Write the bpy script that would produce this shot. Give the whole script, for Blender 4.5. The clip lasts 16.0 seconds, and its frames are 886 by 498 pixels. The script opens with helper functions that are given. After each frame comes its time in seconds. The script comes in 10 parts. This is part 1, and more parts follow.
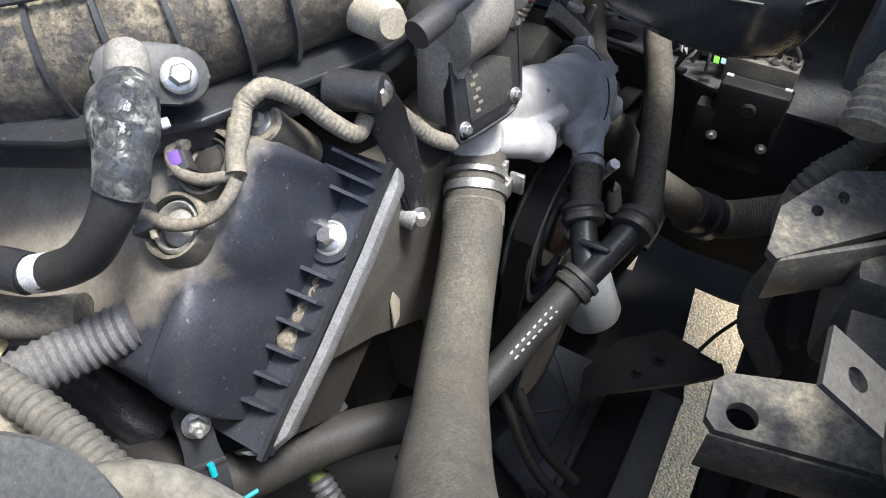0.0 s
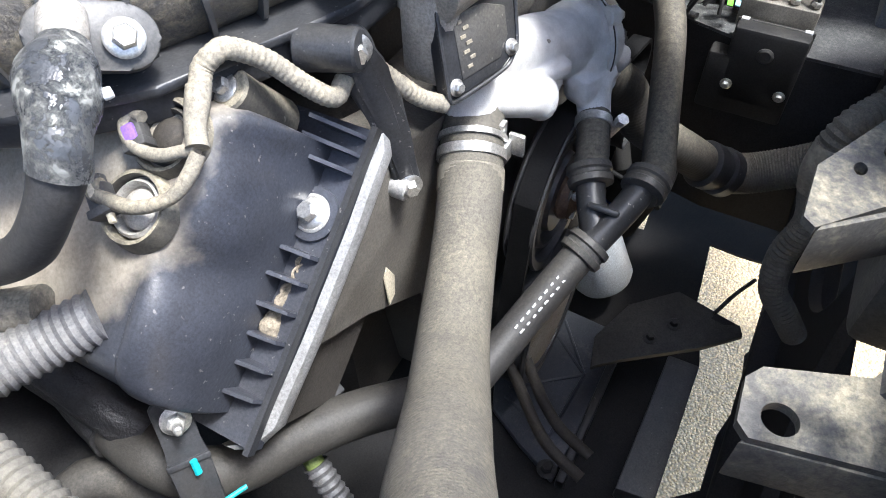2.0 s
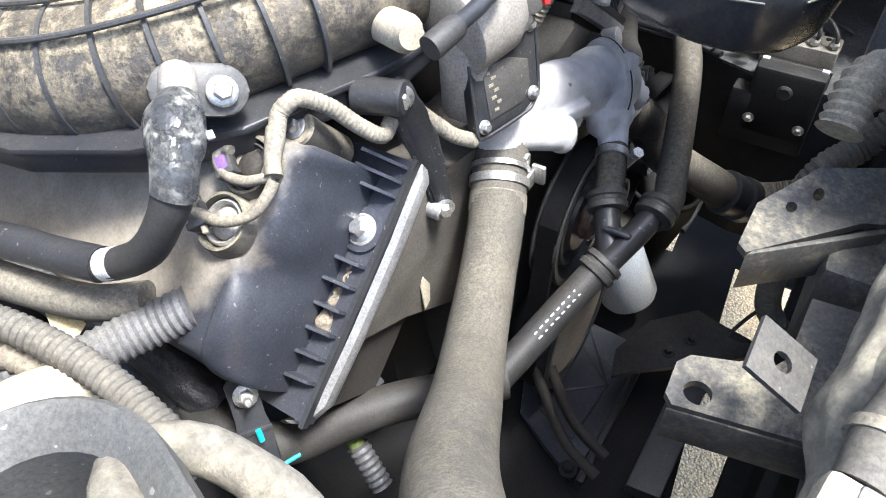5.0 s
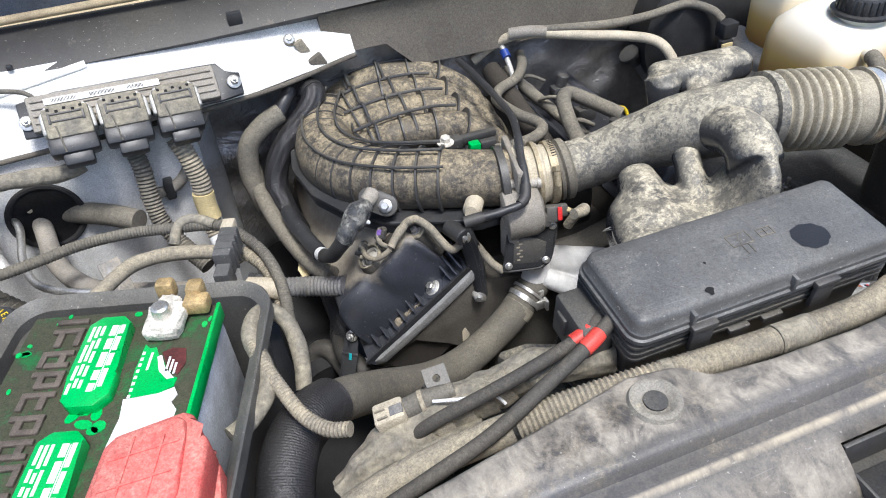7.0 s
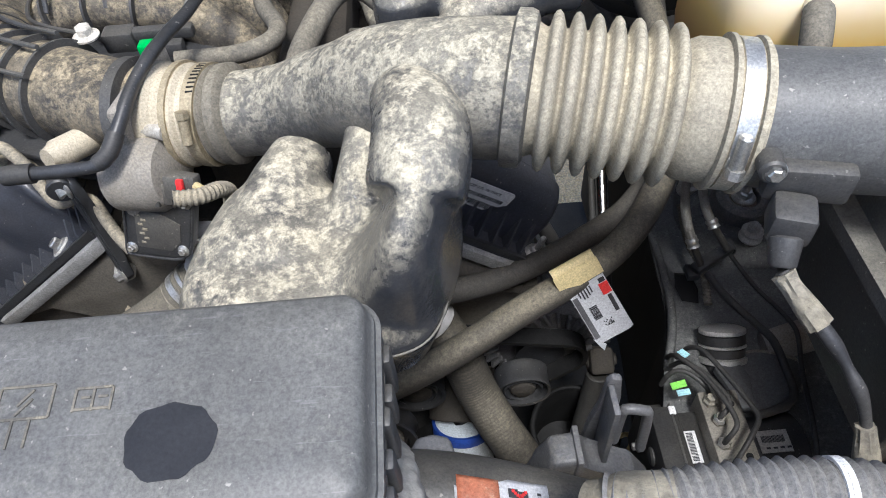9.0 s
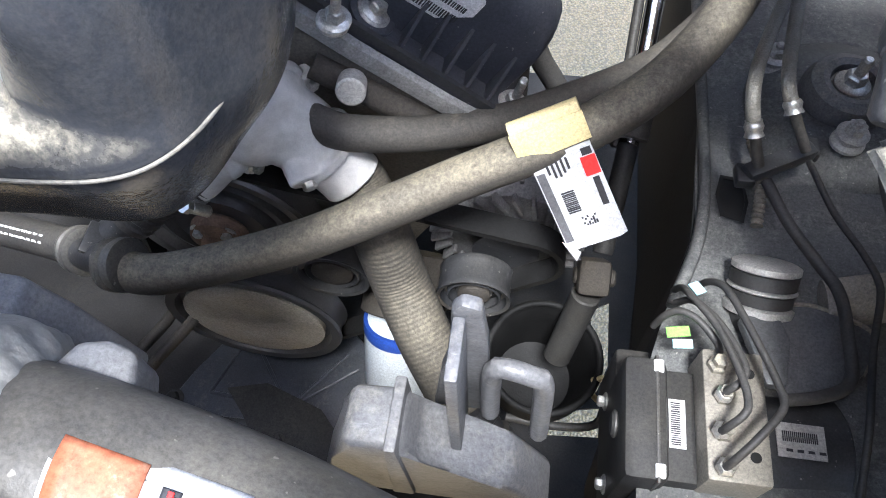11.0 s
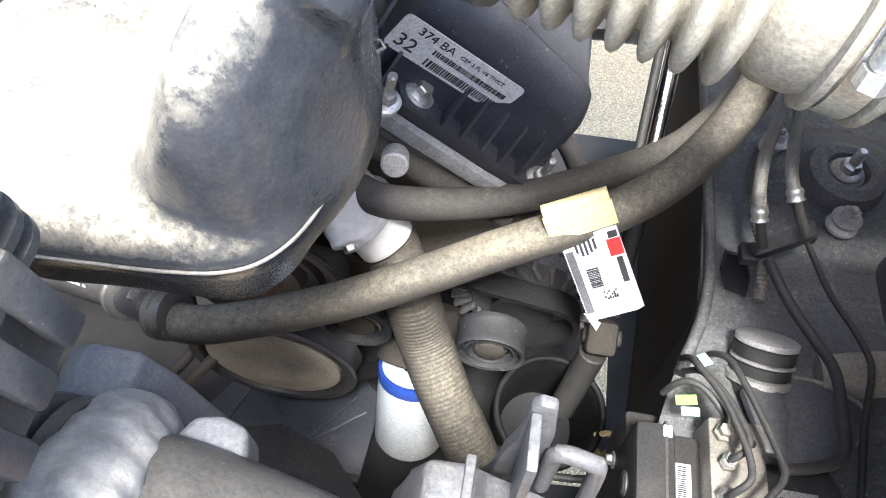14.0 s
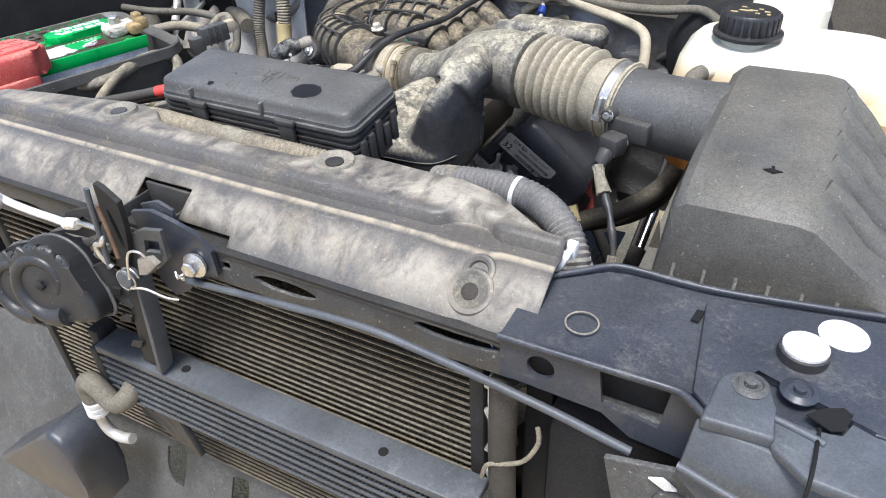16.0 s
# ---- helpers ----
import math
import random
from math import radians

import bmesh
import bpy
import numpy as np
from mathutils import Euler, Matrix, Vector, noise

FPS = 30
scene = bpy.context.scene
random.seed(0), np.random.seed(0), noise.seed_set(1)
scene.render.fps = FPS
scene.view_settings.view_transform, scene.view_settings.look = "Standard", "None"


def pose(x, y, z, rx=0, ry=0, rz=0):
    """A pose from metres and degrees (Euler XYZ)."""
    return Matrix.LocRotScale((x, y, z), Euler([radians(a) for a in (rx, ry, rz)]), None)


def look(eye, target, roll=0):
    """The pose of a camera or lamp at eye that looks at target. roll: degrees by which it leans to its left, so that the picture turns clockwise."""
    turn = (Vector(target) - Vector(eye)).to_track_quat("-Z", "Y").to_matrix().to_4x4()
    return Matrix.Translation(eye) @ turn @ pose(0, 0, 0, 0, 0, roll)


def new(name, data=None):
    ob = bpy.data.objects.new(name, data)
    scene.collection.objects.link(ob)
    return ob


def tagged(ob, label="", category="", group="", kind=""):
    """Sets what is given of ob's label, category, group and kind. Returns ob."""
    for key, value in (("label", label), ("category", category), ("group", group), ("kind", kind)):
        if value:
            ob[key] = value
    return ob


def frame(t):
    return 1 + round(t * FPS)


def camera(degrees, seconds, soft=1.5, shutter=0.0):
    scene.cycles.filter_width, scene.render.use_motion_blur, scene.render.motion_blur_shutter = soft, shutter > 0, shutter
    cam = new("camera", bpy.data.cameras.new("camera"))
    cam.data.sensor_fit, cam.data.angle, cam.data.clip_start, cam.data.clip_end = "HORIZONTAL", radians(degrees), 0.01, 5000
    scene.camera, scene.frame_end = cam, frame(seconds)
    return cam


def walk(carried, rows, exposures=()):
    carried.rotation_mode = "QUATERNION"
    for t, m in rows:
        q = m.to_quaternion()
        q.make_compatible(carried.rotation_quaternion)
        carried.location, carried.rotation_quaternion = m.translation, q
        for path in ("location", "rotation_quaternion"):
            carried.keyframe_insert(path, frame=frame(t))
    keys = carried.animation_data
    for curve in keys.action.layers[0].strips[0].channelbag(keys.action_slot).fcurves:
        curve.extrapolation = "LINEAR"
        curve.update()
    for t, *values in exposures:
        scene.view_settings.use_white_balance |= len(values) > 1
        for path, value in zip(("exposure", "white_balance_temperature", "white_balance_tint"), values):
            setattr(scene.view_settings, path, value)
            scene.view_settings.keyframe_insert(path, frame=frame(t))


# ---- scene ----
cam = camera(65.1, 16.0, soft=1.0)
PATH = [
    (0, (-0.432, 0.266, 1.174), (0.802, 0.938, -0.249), 0.9),
    (0.5, (-0.402, 0.276, 1.149), (0.758, 0.91, -0.352), -0.2),
    (1, (-0.399, 0.275, 1.149), (0.762, 0.915, -0.348), -0.8),
    (1.5, (-0.401, 0.274, 1.152), (0.763, 0.925, -0.339), -1.1),
    (2, (-0.399, 0.273, 1.151), (0.748, 0.93, -0.35), -1.9),
    (2.5, (-0.401, 0.273, 1.155), (0.75, 0.937, -0.34), -1.9),
    (3, (-0.399, 0.274, 1.161), (0.75, 0.943, -0.333), -2.4),
    (3.2, (-0.398, 0.275, 1.164), (0.742, 0.954, -0.332), -3.1),
    (5.3, (-0.462, 0.208, 1.234), (0.644, 1.05, -0.204), -4.2),
    (5.5, (-0.494, 0.167, 1.269), (0.615, 1.071, -0.128), -2.1),
    (6, (-0.604, 0.036, 1.371), (0.409, 1.144, 0.049), 0.2),
    (6.5, (-0.57, -0.106, 1.473), (0.19, 1.226, 0.189), -1.0),
    (6.8, (-0.456, -0.177, 1.525), (0.106, 1.249, 0.24), -3.7),
    (7, (-0.39, -0.202, 1.537), (0.081, 1.247, 0.241), -4.7),
    (7.5, (-0.274, -0.15, 1.55), (0.092, 1.279, 0.199), -4.5),
    (8, (-0.14, -0.033, 1.52), (0.302, 1.338, 0.133), -5.6),
    (8.5, (0.028, 0.001, 1.45), (0.171, 1.37, -0.002), -7.5),
    (9, (0.188, 0.024, 1.363), (0.179, 1.293, -0.183), -5.3),
    (9.5, (0.242, 0.069, 1.279), (0.076, 1.241, -0.334), -6.6),
    (10, (0.274, 0.1, 1.204), (0.028, 1.167, -0.47), -5.1),
    (12.3, (0.298, 0.15, 1.154), (0.163, 1.135, -0.581), -0.9),
    (12.5, (0.297, 0.15, 1.153), (0.17, 1.133, -0.584), -0.4),
    (13, (0.298, 0.15, 1.152), (0.198, 1.141, -0.583), 0.7),
    (13.5, (0.29, 0.145, 1.167), (0.174, 1.162, -0.552), 0.9),
    (14, (0.26, 0.134, 1.208), (0.092, 1.211, -0.469), 0.8),
    (14.5, (0.219, 0.076, 1.264), (-0.074, 1.304, -0.287), -1.0),
    (15, (0.265, -0.126, 1.378), (-0.215, 1.342, 0.108), -3.4),
    (15.5, (0.373, -0.332, 1.427), (-0.095, 1.151, 0.169), -1.5),
    (15.7, (0.431, -0.388, 1.437), (-0.153, 1.087, 0.218), -2.4),
    (16, (0.56, -0.431, 1.426), (-0.224, 0.98, 0.245), -2.8),
]
EXPOSURES = [(0, 1.25, 5950), (0.5, 1.65, 5950), (1.5, 1.95, 5900), (3.2, 1.95, 5850), (5.5, 2.0, 5950), (6.0, 1.52, 5950), (7.0, 0.70, 6050), (8.0, 0.56, 6250), (9.0, 0.82, 5950), (9.5, 0.75, 5750), (10.0, 1.35, 5650), (12.5, 2.55, 6150), (13.5, 2.65, 6100), (14.0, 2.65, 6100), (14.5, 1.85, 6350), (15.0, 1.35, 6150), (15.5, 1.05, 6100), (16.0, 0.75, 6050)]
walk(cam, [(t, look(eye, target, roll)) for t, eye, target, roll in PATH], [(t, stops, kelvin, 10.0) for t, stops, kelvin in EXPOSURES])


# ---- world and light ----
SUN_EL, SUN_AZ = 69.0, 172.0
world = bpy.data.worlds.new("daylight")
scene.world = world
world.use_nodes = True
sky = world.node_tree.nodes.new("ShaderNodeTexSky")
sky.sky_type, sky.sun_disc = "NISHITA", False
sky.sun_elevation, sky.sun_rotation = radians(SUN_EL), radians(SUN_AZ)
sky.air_density, sky.dust_density, sky.ozone_density = 1.0, 3.0, 1.0
background = world.node_tree.nodes["Background"]
world.node_tree.links.new(sky.outputs[0], background.inputs[0])
background.inputs[1].default_value = 0.135
sun = new("sun", bpy.data.lights.new("sun", "SUN"))
sun.data.energy, sun.data.angle, sun.data.color = 2.4, radians(14), (1.0, 0.96, 0.90)
az, el = radians(SUN_AZ), radians(SUN_EL)
sun.matrix_world = look(Vector((math.sin(az) * math.cos(el), math.cos(az) * math.cos(el), math.sin(el))) * 20, (0, 0, 0))


# ---- materials ----
def node(tree, kind, *values, **named):
    n = tree.nodes.new(kind)
    for key, value in named.items():
        if key in ("operation", "blend_type", "data_type", "feature", "wave_type", "bands_direction", "distance", "noise_dimensions", "use_clamp"):
            if key == "operation":
                n.operation = value
            elif key == "blend_type":
                n.blend_type = value
            elif key == "data_type":
                n.data_type = value
            elif key == "feature":
                n.feature = value
            elif key == "use_clamp":
                n.use_clamp = value
    for i, value in enumerate(values):
        if value is None:
            continue
        if isinstance(value, bpy.types.NodeSocket):
            tree.links.new(value, n.inputs[i])
        else:
            n.inputs[i].default_value = value
    return n


def calc(tree, operation, a, b=0.0, clamp=False):
    return node(tree, "ShaderNodeMath", a, b, operation=operation, use_clamp=clamp).outputs[0]


def mixed(tree, fac, a, b):
    n = tree.nodes.new("ShaderNodeMix")
    n.data_type = "RGBA"
    for i, value in ((0, fac), (6, a), (7, b)):
        if isinstance(value, bpy.types.NodeSocket):
            tree.links.new(value, n.inputs[i])
        elif i:
            n.inputs[i].default_value = (*value[:3], 1.0)
        else:
            n.inputs[i].default_value = value
    return n.outputs[2]


def noise_at(tree, where, scale, detail=5.0, rough=0.6, warp=0.0):
    n = tree.nodes.new("ShaderNodeTexNoise")
    tree.links.new(where, n.inputs["Vector"])
    n.inputs["Scale"].default_value, n.inputs["Detail"].default_value = scale, detail
    n.inputs["Roughness"].default_value, n.inputs["Distortion"].default_value = rough, warp
    return n.outputs[0]


def spread(tree, value, low, high):
    n = node(tree, "ShaderNodeMapRange", value, low, high, 0.0, 1.0)
    return n.outputs[0]


DUST = (0.44, 0.40, 0.32)


def surface(name, base, rough=0.5, metal=0.0, dust=0.0, dust_colour=DUST, vary=0.3, scale=25.0, bump=0.2, hard=0.06, up=0.6, film=0.35, fine=350.0, scratch=0.0, spots=0.0, grit=0.3, shine=0.5):
    """A worn surface: uneven base colour, a film and patches of dust that settle on upward faces, fine relief."""
    mat = bpy.data.materials.new(name)
    mat.use_nodes = True
    t = mat.node_tree
    out = t.nodes["Principled BSDF"]
    geo = t.nodes.new("ShaderNodeNewGeometry")
    where = geo.outputs["Position"]
    big = noise_at(t, where, scale, 6.0, 0.65)
    dark = [c * (1 - vary) for c in base]
    light = [min(1.0, c * (1 + vary)) for c in base]
    colour = mixed(t, spread(t, big, 0.3, 0.7), dark, light)
    height = noise_at(t, where, fine, 3.0, 0.6)
    roughness = rough
    grain = noise_at(t, where, fine * 0.6, 4.0, 0.7)
    roughness = calc(t, "ADD", calc(t, "MULTIPLY", big, 0.25), rough - 0.125, True)
    mottle = noise_at(t, where, fine * 1.6, 3.0, 0.75)
    toned = t.nodes.new("ShaderNodeVectorMath")
    toned.operation = "SCALE"
    t.links.new(colour, toned.inputs[0])
    t.links.new(node(t, "ShaderNodeMapRange", mottle, 0.3, 0.7, 1 - grit, 1 + grit).outputs[0], toned.inputs["Scale"])
    colour = toned.outputs[0]
    if scratch:
        stretched = node(t, "ShaderNodeMapping", where)
        stretched.inputs["Scale"].default_value = (14.0, 160.0, 60.0)
        marks = spread(t, noise_at(t, stretched.outputs[0], 3.0, 3.0, 0.5, 0.8), 0.66, 0.74)
        colour = mixed(t, calc(t, "MULTIPLY", marks, scratch), colour, [min(1, c * 2.2 + 0.12) for c in base])
    if dust:
        dust_colour = (dust_colour[0], dust_colour[1] * 0.985, dust_colour[2] * 0.88)
        upness = node(t, "ShaderNodeSeparateXYZ", geo.outputs["Normal"]).outputs[2]
        lying = calc(t, "MAXIMUM", upness, 0.0) if up < 0.88 else spread(t, upness, 0.22, 0.85)
        upness = calc(t, "ADD", calc(t, "MULTIPLY", lying, up), 1 - up)
        cloud = noise_at(t, where, scale * 0.95, 12.0, 0.76, 0.30)
        cloud = calc(t, "ADD", calc(t, "MULTIPLY", cloud, 0.8), calc(t, "MULTIPLY", grain, 0.2))
        edge = 0.78 - 0.45 * dust
        patch = spread(t, cloud, edge - hard, edge + hard)
        veil = calc(t, "MULTIPLY", spread(t, noise_at(t, where, scale * 0.35, 4.0, 0.6), 0.25, 0.75), film)
        fac = calc(t, "MULTIPLY", calc(t, "MAXIMUM", calc(t, "MULTIPLY", patch, min(0.92, 0.45 + dust * 0.6)), veil), upness, True)
        shade = mixed(t, spread(t, calc(t, "ADD", calc(t, "MULTIPLY", grain, 0.5), calc(t, "MULTIPLY", mottle, 0.5)), 0.34, 0.66), [c * 0.45 for c in dust_colour], [min(1, c * 1.45) for c in dust_colour])
        colour = mixed(t, fac, colour, shade)
        roughness = calc(t, "ADD", roughness, calc(t, "MULTIPLY", fac, 0.95 - rough), True)
        height = calc(t, "ADD", calc(t, "MULTIPLY", height, 0.5), calc(t, "MULTIPLY", fac, 0.8))
        if metal:
            t.links.new(calc(t, "MULTIPLY", calc(t, "SUBTRACT", 1.0, fac), metal), out.inputs["Metallic"])
    elif metal:
        out.inputs["Metallic"].default_value = metal
    if spots:
        speck = spread(t, noise_at(t, where, 260.0, 2.0, 0.5), 0.70, 0.74)
        colour = mixed(t, calc(t, "MULTIPLY", speck, spots), colour, (0.55, 0.52, 0.46))
    t.links.new(colour, out.inputs["Base Color"])
    if isinstance(roughness, bpy.types.NodeSocket):
        t.links.new(roughness, out.inputs["Roughness"])
    out.inputs["Specular IOR Level"].default_value = shine
    b = t.nodes.new("ShaderNodeBump")
    b.inputs["Strength"].default_value, b.inputs["Distance"].default_value = bump, 0.002
    t.links.new(height, b.inputs["Height"])
    t.links.new(b.outputs[0], out.inputs["Normal"])
    return mat


PLASTIC = surface("black_plastic", (0.040, 0.041, 0.045), 0.42, dust=0.25, film=0.22, spots=0.25)
PLASTIC_CLEAN = surface("clean_black_plastic", (0.026, 0.028, 0.033), 0.38, dust=0.12, film=0.08, spots=0.3)
LID = surface("fuse_lid_plastic", (0.070, 0.071, 0.074), 0.40, dust=0.40, film=0.34, scale=20, hard=0.15, bump=0.12, scratch=0.3, up=0.6, spots=0.35, dust_colour=(0.30, 0.295, 0.285))
INTAKE = surface("intake_plastic", (0.050, 0.052, 0.058), 0.36, dust=0.69, film=0.70, scale=58, hard=0.06, bump=0.6, up=0.82, dust_colour=(0.56, 0.52, 0.44))
RESO = surface("resonator_plastic", (0.035, 0.038, 0.045), 0.20, dust=0.65, film=0.58, scale=62, hard=0.07, bump=0.3, up=0.97, grit=0.1, vary=0.15, dust_colour=(0.58, 0.535, 0.45))
MANIFOLD = surface("manifold_plastic", (0.03, 0.03, 0.033), 0.4, dust=0.66, film=0.52, scale=52, hard=0.07, bump=0.8, up=0.7, dust_colour=(0.46, 0.39, 0.285))
BELLOWS = surface("bellows_rubber", (0.26, 0.235, 0.185), 0.75, dust=0.62, film=0.7, scale=22, hard=0.14, up=0.5, dust_colour=(0.60, 0.545, 0.44), bump=0.25)
COVER_FRONT = surface("clean_cover_plastic", (0.040, 0.044, 0.056), 0.34, dust=0.12, film=0.10, scale=16, hard=0.16, up=0.9, spots=0.25, dust_colour=(0.40, 0.36, 0.29))
COVER = surface("valve_cover_plastic", (0.05, 0.048, 0.045), 0.5, dust=0.75, film=0.75, scale=16, hard=0.16, up=0.9, spots=0.35, dust_colour=(0.47, 0.42, 0.33))
RUBBER = surface("dusty_rubber", (0.075, 0.071, 0.065), 0.75, dust=0.6, film=0.75, scale=20, hard=0.2, up=0.45, dust_colour=(0.36, 0.325, 0.265), bump=0.3)
RUBBER_DARK = surface("dark_rubber", (0.038, 0.036, 0.034), 0.7, dust=0.32, film=0.28, scale=24, hard=0.15, up=0.6, dust_colour=(0.28, 0.25, 0.205), bump=0.3)
RUBBER_RIB = surface("ribbed_hose_rubber", (0.070, 0.066, 0.059), 0.7, dust=0.55, film=0.6, scale=30, hard=0.16, up=0.5, dust_colour=(0.26, 0.235, 0.19), bump=0.6, fine=500, grit=0.25)
LOWER_HOSE = surface("oily_dark_hose", (0.034, 0.032, 0.029), 0.6, dust=0.25, film=0.2, scale=24, hard=0.15, up=0.6, dust_colour=(0.17, 0.15, 0.12), bump=0.3)
RUBBER_CLEAN = surface("clean_rubber", (0.03, 0.03, 0.032), 0.55, dust=0.1, film=0.12, bump=0.2)
LOOM = surface("dusty_loom", (0.16, 0.15, 0.13), 0.8, dust=0.75, film=0.75, scale=28, hard=0.15, up=0.45, dust_colour=(0.42, 0.37, 0.29), bump=0.3)
LOOM_DARK = surface("dark_loom", (0.085, 0.08, 0.072), 0.7, dust=0.45, film=0.5, scale=30, up=0.6, bump=0.3)
TAPE = surface("old_tape", (0.15, 0.14, 0.122), 0.7, dust=0.62, film=0.55, scale=40, hard=0.17, up=0.3, dust_colour=(0.43, 0.39, 0.31), bump=1.0, fine=95)
MESH_HOSE = surface("steel_mesh_sleeve", (0.30, 0.29, 0.26), 0.5, metal=0.3, dust=0.3, film=0.3, bump=0.6, fine=700)
# Paler than RESO: the sky highlight along the seam is put into its colour.
SEAM = surface("seam_highlight", (0.085, 0.086, 0.09), 0.35, dust=0.35, film=0.4, scale=50, bump=0.1, up=0.3)
RIM = surface("dusty_pressed_rim", (0.20, 0.19, 0.17), 0.6, dust=0.5, film=0.5, scale=40, bump=0.2, up=0.3)
CONDUIT = surface("blue_grey_conduit", (0.11, 0.115, 0.135), 0.5, dust=0.5, film=0.6, scale=26, hard=0.15, up=0.6, bump=0.2, dust_colour=(0.42, 0.39, 0.33))
OILY = surface("oil_soaked_sleeve", (0.035, 0.038, 0.045), 0.22, dust=0.60, film=0.25, scale=75, hard=0.05, up=0.55, bump=1.0, fine=130, dust_colour=(0.40, 0.40, 0.39))
HEATER = surface("half_dusty_rubber", (0.040, 0.037, 0.033), 0.65, dust=0.50, film=0.40, scale=9, hard=0.25, up=0.95, dust_colour=(0.36, 0.32, 0.25), bump=0.35)
GREEN_WIRE = surface("faded_green_wire", (0.16, 0.22, 0.05), 0.5, dust=0.3, film=0.3, bump=0.05)
# Tag paper kept darker than LABEL: the bay's shade is in its colour.
TAG_PAPER = surface("shade_darkened_tag_paper", (0.46, 0.47, 0.50), 0.5, vary=0.08, dust=0.15, film=0.12, bump=0.06)
GREY_FIELD = surface("grey_printed_field", (0.10, 0.10, 0.11), 0.5, bump=0.02)
PLATE = surface("dull_grey_plate", (0.12, 0.125, 0.13), 0.42, metal=0.2, dust=0.25, film=0.2, scale=26, bump=0.1, dust_colour=(0.20, 0.185, 0.16))
ALT = surface("grimy_alternator_casting", (0.17, 0.17, 0.175), 0.5, metal=0.3, dust=0.35, film=0.3, scale=30, bump=0.4, dust_colour=(0.11, 0.095, 0.075))
WRAP = surface("crumpled_grey_wrap", (0.24, 0.24, 0.24), 0.45, dust=0.55, film=0.45, scale=26, hard=0.3, up=0.3, dust_colour=(0.42, 0.405, 0.375), bump=0.5, fine=160, grit=0.1)
BRAID = surface("braided_sleeve", (0.020, 0.020, 0.023), 0.42, dust=0.03, film=0.05, bump=1.0, fine=420, grit=0.6)
ALU = surface("cast_aluminium", (0.52, 0.51, 0.485), 0.5, metal=0.4, dust=0.35, film=0.25, scale=20, bump=0.3, dust_colour=(0.45, 0.41, 0.33))
CASTING = surface("sand_cast_aluminium", (0.66, 0.655, 0.64), 0.6, metal=0.0, dust=0.3, film=0.3, scale=34, hard=0.12, up=0.4, bump=0.6, fine=900, grit=0.12, dust_colour=(0.36, 0.33, 0.28))
CLAMP = surface("dusty_brass_clamp", (0.40, 0.335, 0.22), 0.45, metal=0.5, dust=0.5, film=0.45, scale=60, up=0.2, dust_colour=(0.40, 0.35, 0.27), bump=0.3)
BRACKET = surface("dusty_bare_bracket", (0.085, 0.088, 0.098), 0.32, metal=0.0, dust=0.45, film=0.4, scale=34, hard=0.10, up=0.4, bump=0.3, scratch=0.25, dust_colour=(0.22, 0.21, 0.195))
GASKET = surface("weathered_gasket_rail", (0.30, 0.30, 0.295), 0.5, metal=0.3, dust=0.4, film=0.3, scale=55, hard=0.08, up=0.2, dust_colour=(0.16, 0.15, 0.14), bump=0.5)
TIMING = surface("brown_stained_timing_cover", (0.105, 0.098, 0.087), 0.6, metal=0.15, dust=0.45, film=0.4, scale=18, hard=0.2, up=0.2, dust_colour=(0.145, 0.125, 0.095), bump=0.4)
GRIT = surface("packed_grit", (0.24, 0.205, 0.15), 0.95, vary=0.5, scale=120, bump=1.0, fine=260, grit=0.4)
SOLENOID = surface("pale_grey_solenoid", (0.42, 0.40, 0.36), 0.5, dust=0.4, film=0.4, scale=60, bump=0.2)
ALU_DUSTY = surface("dusty_aluminium", (0.34, 0.32, 0.29), 0.6, metal=0.3, dust=0.6, film=0.6, scale=14, hard=0.2, up=0.2, dust_colour=(0.28, 0.245, 0.195), bump=0.35)
BLOCK_ALU = surface("dull_aluminium_block", (0.22, 0.205, 0.18), 0.5, metal=0.35, dust=0.3, film=0.3, scale=30, bump=0.15)
CAKED = surface("dust_caked_black_steel", (0.035, 0.036, 0.040), 0.45, dust=0.48, film=0.22, scale=17, hard=0.12, up=0.55, bump=0.35, scratch=0.3, dust_colour=(0.46, 0.41, 0.30))
STEEL = surface("zinc_steel", (0.66, 0.65, 0.62), 0.36, metal=0.9, dust=0.15, film=0.15, bump=0.1)
CHROME = surface("bright_steel", (0.72, 0.72, 0.72), 0.2, metal=1.0, bump=0.05)
RUSTY = surface("rusty_steel", (0.22, 0.145, 0.10), 0.7, metal=0.4, vary=0.5, scale=60, bump=0.4)
PULLEY = surface("worn_black_pulley", (0.035, 0.036, 0.040), 0.34, dust=0.25, film=0.2, scale=40, up=0.3, dust_colour=(0.16, 0.14, 0.11), bump=0.15)
BELT = surface("belt_rubber", (0.012, 0.012, 0.012), 0.6, bump=0.2, shine=0.15)
BLACK_STEEL = surface("black_steel", (0.020, 0.021, 0.024), 0.55, metal=0.0, dust=0.15, film=0.12, bump=0.1, shine=0.25)
WHITE_PAINT = surface("white_body_paint", (0.76, 0.76, 0.74), 0.85, dust=0.25, film=0.15, scale=12, bump=0.03, up=0.3)
GREY_PAINT = surface("grey_body_paint", (0.66, 0.67, 0.67), 0.5, dust=0.4, film=0.35, scale=9, bump=0.05, up=0.2, dust_colour=(0.36, 0.32, 0.26))
BLUE_PAINT = surface("dark_blue_paint", (0.030, 0.037, 0.055), 0.32, dust=0.38, film=0.22, scale=14, hard=0.14, bump=0.08, scratch=0.2, dust_colour=(0.26, 0.255, 0.24))
